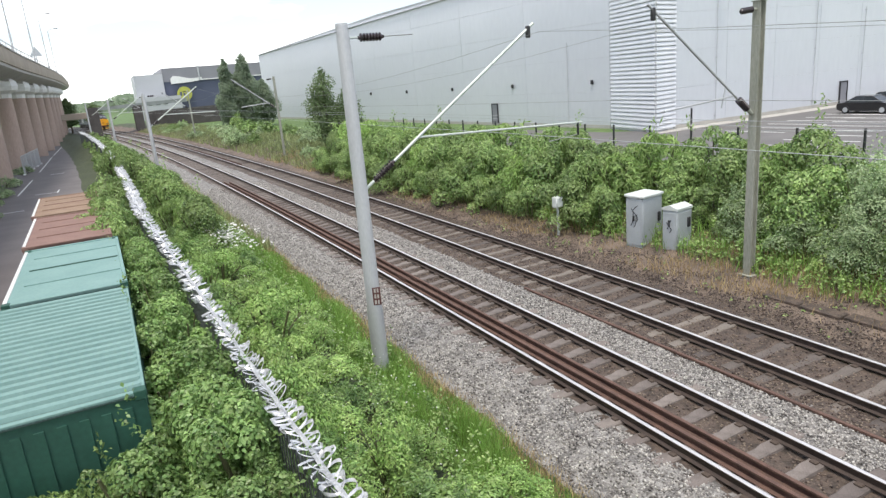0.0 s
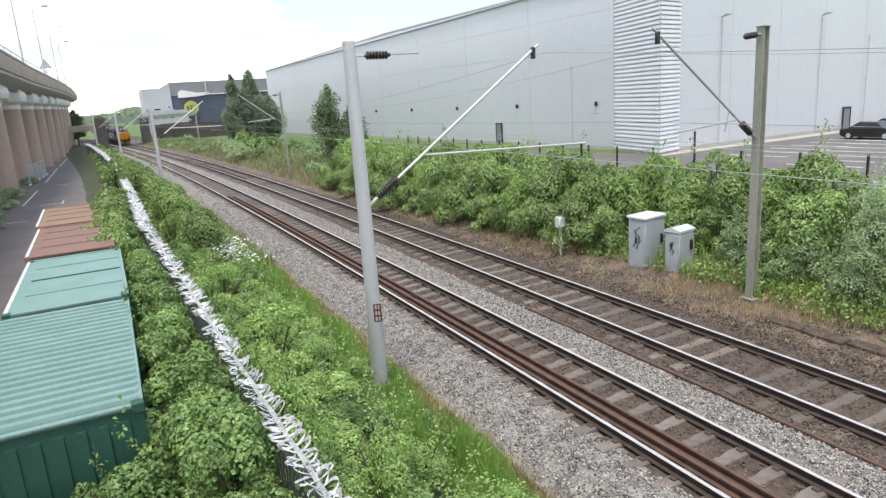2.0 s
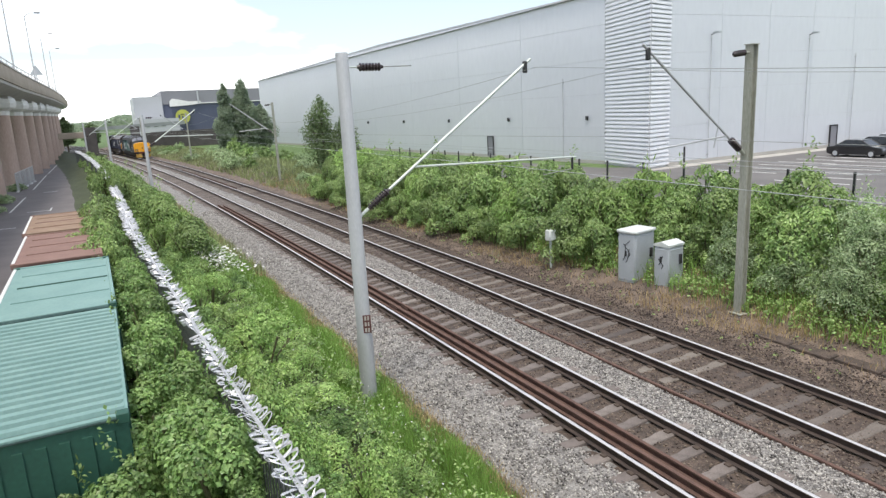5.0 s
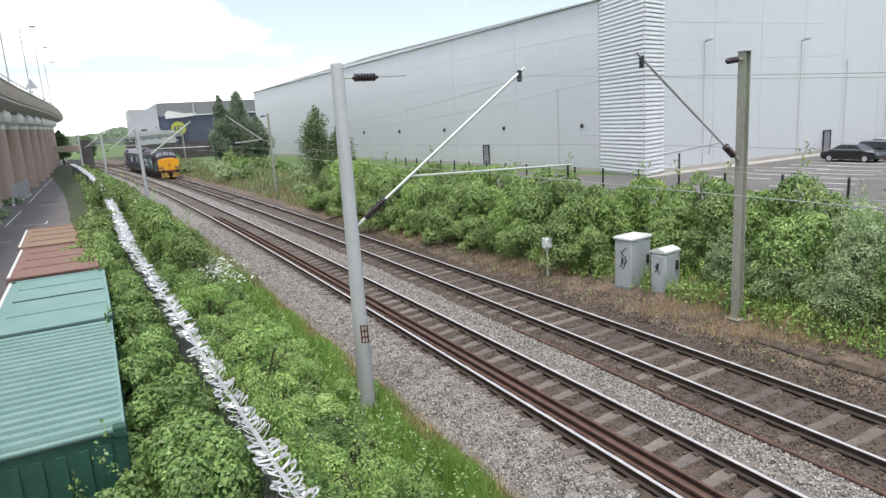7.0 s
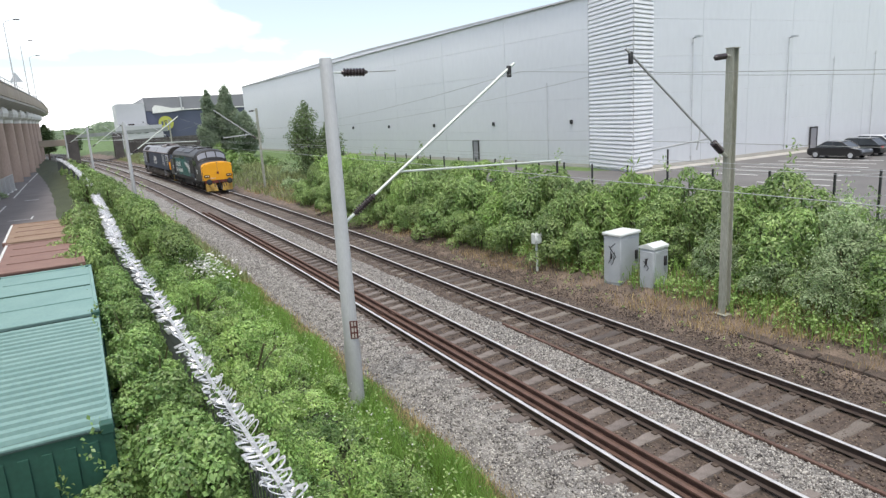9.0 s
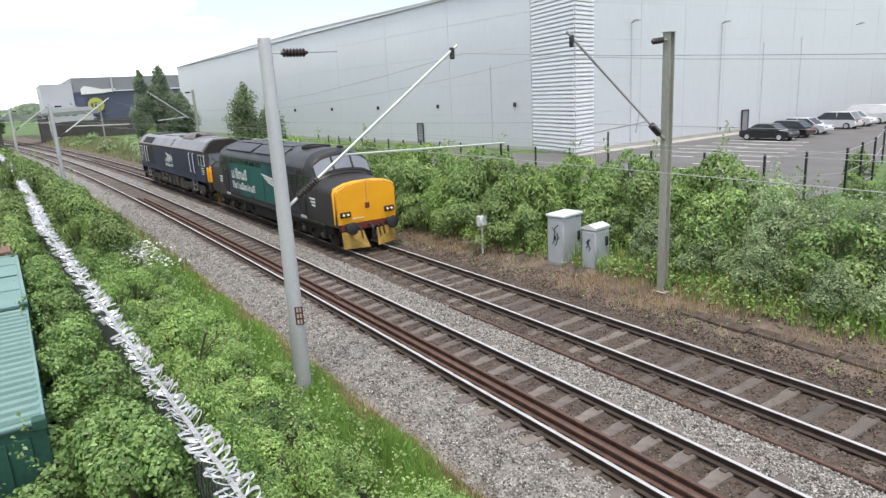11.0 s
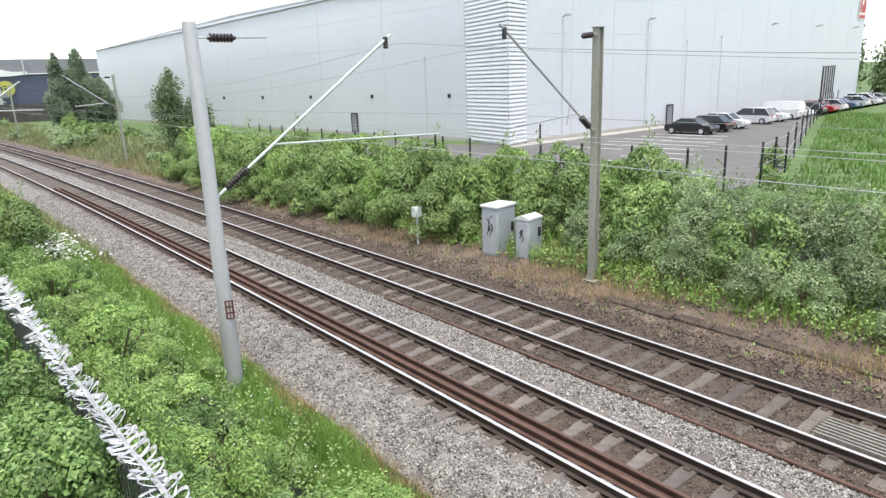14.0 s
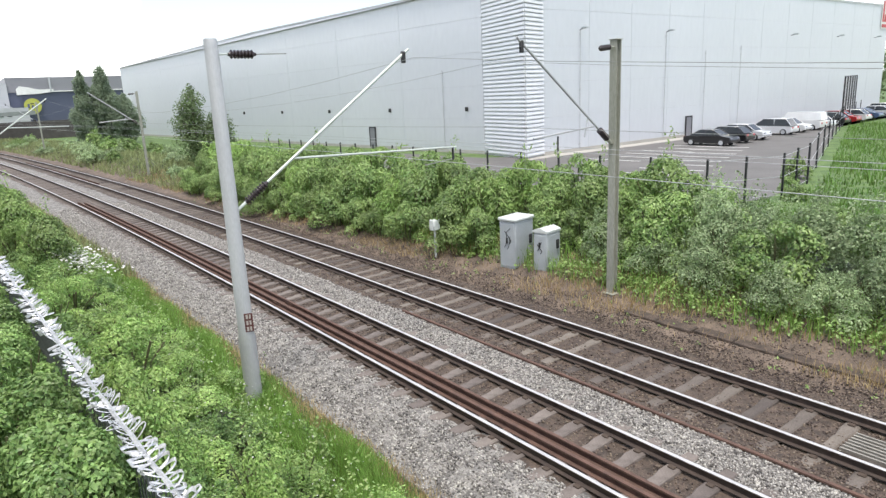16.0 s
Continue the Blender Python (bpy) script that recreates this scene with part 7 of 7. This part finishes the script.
for x, y, sc, tall in ((-8.5, 24.5, 1.1, 2.0), (-8.6, 27.3, 1.1, 1.9), (-8.4, 30.0, 1.1, 1.9), (-8.6, 33, 1.2, 1.9), (-8.1, 22.0, 0.8, 2.0), (-8.4, 36.5, 1.2, 1.8)):
    bush("hedge", x, y, sc, "overgrown green shrub beside the containers", NEAR, tall * 0.84)
for s, o, sc, tall in ((50.5, -7.3, 1.3, 1.9), (33, -5.6, 1.3, 1.35), (38, -5.4, 1.3, 1.4), (44, -5.6, 1.3, 1.5), (50, -5.9, 1.5, 1.6), (57, -5.9, 1.5, 1.5), (64, -6.0, 1.5, 1.5), (72, -5.6, 1.5, 1.3), (26.5, -5.1, 1.35, 1.15), (30.5, -4.9, 1.2, 1.1), (28.4, -4.5, 1.0, 0.95), (80, -5.6, 1.5, 1.3), (90, -5.4, 1.5, 1.3), (101, -5.4, 1.6, 1.3), (113, -5.2, 1.6, 1.3)):
    x, y, _ = along(s, o)
    bush("hedge" if s < 60 else "far", x, y, sc * 0.9, "rounded dark green shrub beside the fence", NEAR, tall * (0.95 if s < 60 else 0.6))
for s in np.arange(44, 130, 4.5):
    x, y, _ = along(float(s), rb.uniform(-5.6, -3.6))
    bush("far_light", x, y, rb.uniform(0.5, 0.85), "low scrub along the distant track edge", "scrub along the near track", rb.uniform(0.5, 0.9))
for x, y, sc in ((-16.4, 55, 0.9), (-16.7, 62, 0.9), (-17.0, 70, 1.0), (-16.8, 84, 0.9), (-16.1, 50, 0.8)):
    bush("far_light", x, y, sc, "weedy scrub at the foot of the viaduct columns", "scrub under the viaduct", 0.8, z=-0.66)
for x, y, sc, tall in ((27.3, 15.6, 0.45, 1.0), (31.5, 17.3, 0.7, 1.0), (24.6, 14.2, 0.42, 1.1)):
    bush("far", x, y, sc, "green shrub beside the car park fence", "shrubs by the car park", tall)


# ---- trees ----
def tree_crown(seed, h, rx, low, n, leaf, material, pointed):
    r = np.random.RandomState(seed)
    k = 46
    zf = (np.arange(k) + r.uniform(0, 1, k)) / k
    rad = rx * (np.minimum(1.25 * (1 - zf) ** 0.62, 0.55 + 1.2 * zf) + 0.08 if pointed else np.sin(np.pi * (0.16 + 0.8 * zf)))
    a = r.uniform(0, 6.283, k)
    R = 0.42 * rad + 0.05 * rx
    d0 = np.maximum(rad - R, 0) * r.uniform(0.2, 1.05, k)
    C = np.stack([np.cos(a) * d0, np.sin(a) * d0, h * low + (h * (1 - low)) * zf * 0.97], 1)
    which = r.choice(k, n, p=R ** 2 / (R ** 2).sum())
    d = unit(r.normal(0, 1, (n, 3)))
    P = C[which] + d * (R[which] * r.uniform(0.6, 1.15, n))[:, None]
    P[:, 2] = np.maximum(P[:, 2], 0.1)
    return leaf_mesh("crown", P, 0.8 * d + 0.5 * np.array([0, 0, 1]) + r.normal(0, 0.45, (n, 3)), leaf * r.uniform(0.6, 1.3, n), material, r)


def tree(m, seed, h, rx, material, label, low=0.25, n=9000, leaf=0.3, tops=1, pointed=False):
    t = root("tree", m, label, "tree", "trees beyond the line")
    r = random.Random(seed)
    trunk = part("trunk", Shape().lathe([(0.03 * h, -0.5), (0.022 * h, 0.1 * h), (0.014 * h, 0.4 * h), (0.005 * h, 0.7 * h)], 9), M["bark"], t)
    for i in range(9):
        a = r.uniform(0, 6.28)
        z = h * r.uniform(0.2, 0.6)
        e = (math.cos(a) * rx * 0.55, math.sin(a) * rx * 0.55, z + h * 0.1)
        part("limb", Shape().tube((0, 0, z), e, 0.008 * h, 0.003 * h, n=6), M["bark"], trunk)
    for k in range(tops):
        ox = (k - (tops - 1) / 2) * rx * 0.95
        c = tree_crown(seed + 50 * k, h * (1 if k != 1 else 1.05), rx * (1 if tops == 1 else 0.8), low, n // tops, leaf, material, pointed)
        part("crown", c, None, t, m=pose(ox, 0, 0), kind="stuff")


# the trees by the warehouse get their haze from the leaf colour
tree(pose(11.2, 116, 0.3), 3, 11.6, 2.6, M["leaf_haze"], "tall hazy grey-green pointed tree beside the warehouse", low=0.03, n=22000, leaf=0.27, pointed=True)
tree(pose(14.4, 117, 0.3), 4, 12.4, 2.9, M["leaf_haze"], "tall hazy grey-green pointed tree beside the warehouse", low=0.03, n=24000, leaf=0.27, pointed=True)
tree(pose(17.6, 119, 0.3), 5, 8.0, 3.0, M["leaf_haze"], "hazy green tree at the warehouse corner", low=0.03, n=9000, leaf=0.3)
tree(pose(9.2, 55.4, 0.6), 9, 7.0, 2.0, M["leaf_far"], "bushy dark green tree standing in the hedge", low=0.06, n=9000, leaf=0.17)
tree(pose(10.9, 54.5, 0.6), 10, 5.2, 1.9, M["leaf_far"], "bushy dark green tree standing in the hedge", low=0.04, n=7000, leaf=0.16)
tree(pose(-16.2, 196, -0.4), 12, 9.0, 3.2, M["leaf_far"], "round dark tree beyond the lane bridge", n=5000, leaf=0.45)
tree(pose(-10.5, 203, -0.4), 13, 7.2, 3.2, M["leaf_far"], "round dark tree beyond the girder bridge", n=5000, leaf=0.45)
for i, (x, y, h, w) in enumerate(((120, 46, 15, 5), (128, 40, 11, 6), (136, 52, 17, 5), (118, 37, 5, 4), (142, 40, 12, 7), (150, 60, 15, 7))):
    tree(pose(x, y, 0), 30 + i, h, w, M["leaf_far"], "leafy green tree at the car park's far end", low=0.1, n=4200, leaf=0.55)
# distant woods on the skyline, air haze put into their leaf colour
rw = np.random.RandomState(77)
nw = 26000
wx = rw.uniform(-420, 420, nw)
wy = rw.uniform(430, 760, nw)
top = 7 + 3 * np.sin(wx * 0.021) + 2 * np.sin(wx * 0.057 + 1) + 1.5 * np.sin(wx * 0.17)
wz = top * rw.uniform(0, 1, nw) ** 0.6 + ground_height(wx, wy)
wn = rw.normal(0, 0.6, (nw, 3)) + np.array([0, -0.6, 0.7])
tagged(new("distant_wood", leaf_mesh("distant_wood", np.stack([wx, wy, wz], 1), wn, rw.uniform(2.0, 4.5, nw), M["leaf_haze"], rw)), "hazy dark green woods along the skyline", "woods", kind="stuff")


# ---- grass and weeds ----
def scatter(n, seed, s0, s1, o0, o1, power=1.6):
    r = np.random.RandomState(seed)
    s = s0 + (s1 - s0) * r.uniform(0, 1, n) ** power
    o = r.uniform(o0, o1, n)
    x = np.where(s > 0, -1 / CURVE + (1 / CURVE + o) * np.cos(s * CURVE), o)
    y = np.where(s > 0, (1 / CURVE + o) * np.sin(s * CURVE), s)
    return r, s, o, x, y


def blades(name, r, x, y, h, w, material, label):
    n = len(x)
    z = ground_height(x, y)
    a = r.uniform(0, 6.283, n)
    lean = r.uniform(0.1, 0.6, n) * h
    b = r.uniform(0, 6.283, n)
    base = np.stack([x, y, z - 0.03], 1)
    side = np.stack([np.cos(a), np.sin(a), np.zeros(n)], 1) * w[:, None] / 2
    half = np.stack([np.cos(b) * lean * 0.3, np.sin(b) * lean * 0.3, h * 0.6], 1)
    tip = np.stack([np.cos(b) * lean, np.sin(b) * lean, h], 1)
    V = np.stack([base - side, base + side, base + half + side * 0.7, base + half - side * 0.7, base + tip], 1).reshape(-1, 3)
    k = (np.arange(n) * 5)[:, None]
    F = np.concatenate([k + np.array([[0, 1, 2]]), k + np.array([[0, 2, 3]]), k + np.array([[3, 2, 4]])], 0)
    tagged(new(name, soup(name, V, F, material)), label, "grass", kind="stuff")


r, s, o, x, y = scatter(52000, 1, 2.0, 30, -3.9, -2.42)
edge = np.clip((-2.3 - o) / 0.8, 0.25, 1)
blades("bank_grass", r, x, y, r.uniform(0.2, 0.62, len(x)) * edge * (0.75 + 0.35 * np.sin(s * 1.7 + 2 * np.sin(o * 3))) * np.clip(np.hypot(x + 3.6, y - 12.1), 0.75, 1), r.uniform(0.009, 0.018, len(x)), M["grass"], "tall bright green grass along the ballast edge")
r, s, o, x, y = scatter(18000, 2, 26, 130, -6.3, -2.45, 1.3)
blades("far_bank_grass", r, x, y, r.uniform(0.2, 0.55, len(x)), r.uniform(0.03, 0.07, len(x)), M["grass_pale"], "green grass on the distant near bank")
r, s, o, x, y = scatter(16000, 3, 2.0, 60, -2.95, -2.25)
blades("dry_edge_grass", r, x, y, r.uniform(0.06, 0.26, len(x)), r.uniform(0.010, 0.018, len(x)), M["grass_dry"], "straw-coloured dry grass at the ballast edge")
r, s, o, x, y = scatter(60000, 4, -2, 60, 5.4, 8.2, 1.4)
keep = r.uniform(0, 1, len(x)) < np.clip(0.12 + 0.4 * np.sin(s * 0.7 + o) + 0.3 * np.sin(s * 2.1 + 3 * o) + 0.35 * (o - 5.5), 0.03, 1)
x, y, n_ = x[keep], y[keep], int(keep.sum())
blades("cess_dry_grass", r, x, y, r.uniform(0.06, 0.30, n_), r.uniform(0.010, 0.022, n_), M["grass_dry"], "dry straw-brown grass along the far cess")
r, s, o, x, y = scatter(7000, 5, -2, 44, 6.5, 9.0, 1.3)
blades("bank_foot_grass", r, x, y, r.uniform(0.2, 0.75, len(x)), r.uniform(0.014, 0.028, len(x)), M["grass"], "rank green grass at the hedge's foot")
r, s, o, x, y = scatter(18000, 6, 44, 150, 5.6, 16, 1.2)
blades("distant_bank_grass", r, x, y, r.uniform(0.25, 0.7, len(x)), r.uniform(0.05, 0.10, len(x)), M["grass_pale"], "pale green rough grass on the distant bank")
rl = np.random.RandomState(8)
lx, ly = 14 + 66 * rl.uniform(0, 1, 44000) ** 1.3, rl.uniform(-4, 31, 44000)
keep = ly < np.interp(lx, [14, 20, 24, 30, 73, 80], [16, 16, 14.6, 15.4, 30.6, 33]) - 0.2
lx, ly = lx[keep], ly[keep]
blades("lawn_grass", rl, lx, ly, rl.uniform(0.25, 0.75, len(lx)) * (0.65 + 0.5 * np.sin(lx * 0.9) * np.sin(ly * 1.3)), rl.uniform(0.04, 0.09, len(lx)), M["meadow"], "green uncut grass beside the car park")


def weeds(name, n, seed, s0, s1, o0, o1, h0, h1, leaf, per, material, label, power=1.5):
    """Upright leafy stalks."""
    r, s, o, x, y = scatter(n, seed, s0, s1, o0, o1, power)
    patch = np.sin(1.9 * s + 1.3 * np.sin(2.3 * o)) * np.sin(2.7 * o + 1.1 * np.sin(1.4 * s + seed)) + 0.5 * np.sin(4.3 * s + 3.1 * o)
    h = (h0 + (h1 - h0) * np.clip(0.42 + 0.42 * patch, 0.0, 1)) * r.uniform(0.7, 1.15, n)
    z = ground_height(x, y)
    u = r.uniform(0.15, 1, (n, per))
    a = r.uniform(0, 6.283, (n, per))
    d = leaf * (1.25 - u) * 0.9
    lean = r.normal(0, 0.12, (n, 1, 2))
    P = np.stack([x[:, None] + np.cos(a) * d + lean[..., 0] * u * h[:, None] * 2, y[:, None] + np.sin(a) * d + lean[..., 1] * u * h[:, None] * 2, z[:, None] + u * h[:, None]], -1).reshape(-1, 3)
    N = np.stack([np.cos(a) * 0.5, np.sin(a) * 0.5, np.ones_like(a) * 0.8], -1).reshape(-1, 3) + r.normal(0, 0.3, (n * per, 3))
    tagged(new(name, leaf_mesh(name, P, N, leaf * r.uniform(0.6, 1.25, n * per), material, r, 0.3)), label, "weeds", kind="stuff")


weeds("bank_weeds", 2200, 21, 1.6, 44, -6.4, -3.1, 0.12, 1.05, 0.075, 13, M["weed"], "nettles and leafy weeds covering the near bank")
weeds("bank_bramble_shoots", 700, 22, 1.6, 32, -6.4, -3.5, 0.1, 1.0, 0.07, 11, M["leaf"], "bramble shoots tangled through the near bank")
weeds("hedge_foot_weeds", 2600, 23, -2, 44, 6.6, 8.8, 0.2, 0.7, 0.10, 10, M["weed"], "leafy weeds at the foot of the hedge")
weeds("cess_weeds", 260, 24, -2, 44, 5.0, 6.4, 0.06, 0.2, 0.06, 7, M["weed"], "small weeds scattered on the cess")


def flowers(name, n, x, y, z, r, size, label):
    P = np.stack([x, y, z], 1)
    N = r.normal(0, 0.35, (n, 3)) + np.array([0, 0, 1.0])
    tagged(new(name, leaf_mesh(name, P, N, size * r.uniform(0.6, 1.3, n), M["petal"], r, 0.5)), label, "flowers", kind="stuff")


rf = np.random.RandomState(31)
fx, fy = rf.normal(-4.4, 0.42, 420), rf.normal(25.6, 1.1, 420)
flowers("white_flowers", 420, fx, fy, ground_height(fx, fy) + rf.uniform(0.75, 1.2, 420), rf, 0.10, "patch of white umbel flowers on the bank")
rr_, s, o, x, y = scatter(700, 33, 2, 28, -6.2, -3.3, 1.2)
flowers("bramble_blossom", len(x), x, y, ground_height(x, y) + rr_.uniform(0.45, 0.8, len(x)), rr_, 0.032, "small white blossoms scattered over the brambles")


# ---- parked cars ----
def car_paint(name, c):
    return mat(name, c, tuple(0.85 * v for v in c), rough=0.28, metal=0.2, scale=1, fine=10, bump=0, coat=0.6)


def car(m, paint, label, kind="saloon"):
    t = root("parked_car", m, label, "car", "parked cars")
    Lh, W = (2.3, 0.9) if kind != "van" else (2.5, 0.97)
    H = {"saloon": 1.44, "hatch": 1.5, "mpv": 1.66, "van": 1.95}[kind]
    belt = 0.92 if kind != "van" else 1.1
    prof = [(-Lh, 0.35), (-Lh - 0.03, 0.55), (-Lh + 0.08, belt - 0.12), (-Lh + 0.9, belt), (Lh - 0.75, belt), (Lh - 0.05, belt - 0.08), (Lh, 0.6), (Lh - 0.03, 0.35), (Lh - 0.3, 0.22), (-Lh + 0.3, 0.22)]
    part("body", Shape().loft([[(x, y * k, z) for y, z in prof] for x, k in ((-W, 0.965), (-W + 0.08, 1), (W - 0.08, 1), (W, 0.965))]), paint, t, smooth=30)
    a, b, c, d = {"saloon": (-1.3, -0.55, 0.75, 1.6), "hatch": (-1.35, -0.6, 1.35, 2.05), "mpv": (-1.75, -0.75, 1.6, 2.15), "van": (-1.9, -1.15, 2.3, 2.42)}[kind]
    part("cabin", Shape().loft([[(-W + 0.06, a, belt), (W - 0.06, a, belt), (W - 0.06, d, belt), (-W + 0.06, d, belt)], [(-W + 0.22, b, H - 0.04), (W - 0.22, b, H - 0.04), (W - 0.22, c, H - 0.04), (-W + 0.22, c, H - 0.04)]]), M["glass"] if kind != "van" else paint, t, "dark glazed cabin", smooth=0)
    part("roof", Shape().box(-W + 0.2, W - 0.2, b - 0.02, c + 0.02, H - 0.05, H, 0.03), paint, t)
    for x in (-W + 0.14, W - 0.14):
        for y0, y1 in ((a, b), (d, c), ((b + c) / 2, (b + c) / 2)):
            part("pillar", Shape().tube((x * 1.03, y0, belt), (x * 0.93, y1, H - 0.04), 0.035, n=6), paint, t)
    for x in (-W + 0.02, W - 0.02):
        for y in (-Lh + 0.85, Lh - 0.85):
            sg = 1 if x > 0 else -1
            w = part("wheel", Shape().lathe([(0.26, -0.1), (0.32, -0.08), (0.32, 0.06), (0.28, 0.09)], 18, pose(0, 0, 0, 0, 90 * sg, 0)), M["tyre"], t, m=pose(x, y, 0.32))
            part("rim", Shape().lathe([(0.2, 0.05), (0.21, 0.095), (0.06, 0.1)], 14, pose(0, 0, 0, 0, 90 * sg, 0)), M["galv"], w)
    for x in (-0.62, 0.62):
        part("headlight", Shape().box(x - 0.2, x + 0.2, -Lh - 0.005, -Lh + 0.16, 0.6, 0.74, 0.03), M["glass_pale"], t)
        part("tail_light", Shape().box(x - 0.17, x + 0.17, Lh - 0.12, Lh + 0.005, 0.66, 0.84, 0.03), M["red_sign"], t)
    for x in (-1, 1):
        part("mirror", Shape().box(min(x * W, x * (W + 0.16)), max(x * W, x * (W + 0.16)), a + 0.42, a + 0.54, belt, belt + 0.12, 0.03), paint, t)
    return t


BLACK, SILVER, WHITE_, RED_, BLUE_ = (car_paint(n, c) for n, c in (("black_car_paint", (0.012, 0.012, 0.014)), ("silver_car_paint", (0.70, 0.71, 0.73)), ("white_car_paint", (0.78, 0.78, 0.78)), ("red_car_paint", (0.42, 0.03, 0.03)), ("blue_car_paint", (0.08, 0.12, 0.22))))
for i, (x, p, k, lab) in enumerate(((48.6, BLACK, "saloon", "black saloon car parked by the warehouse"), (51.7, BLACK, "hatch", "black hatchback parked beside the saloon"), (55.2, SILVER, "hatch", "silver hatchback parked in a bay"),
                                    (61.6, SILVER, "mpv", "silver people carrier parked in a bay"), (65.0, WHITE_, "hatch", "white hatchback parked in a bay"), (68.6, WHITE_, "van", "white van parked in a bay"), (72.0, WHITE_, "mpv", "white people carrier parked in a bay"),
                                    (76.2, BLACK, "hatch", "black hatchback parked behind the screen fence"), (80.0, RED_, "hatch", "red hatchback parked behind the screen fence"), (83.5, WHITE_, "hatch", "white hatchback behind the screen fence"),
                                    (88.0, BLUE_, "saloon", "dark blue saloon at the far end"), (92.5, SILVER, "hatch", "silver hatchback at the far end"), (97.5, WHITE_, "mpv", "white people carrier at the far end"), (103, SILVER, "saloon", "silver saloon at the far end"))):
    car(pose(x, 32.6 + 0.05 * (x - 48), 0.0, 0, 0, 2 + (180 if i % 2 else 0)), p, lab, k)


# ---- motion ----
def motions():
    ticks = [i * 0.5 for i in range(33)]
    ticks = sorted(set(ticks + TIMES))
    walk(loco_a, [(t, rolling_pose(front_at(t), 16.3)) for t in ticks])
    walk(loco_b, [(t, rolling_pose(front_at(t) + 17.25, 18.8)) for t in ticks])
    fine = [i / 30 for i in range(0, 481)]
    for wheels in (wheels_a, wheels_b):
        for w, y, r in wheels:
            walk(w, [(t, pose(0, y, r, math.degrees((PLACES[0] - front_at(t)) / r))) for t in fine])


motions()
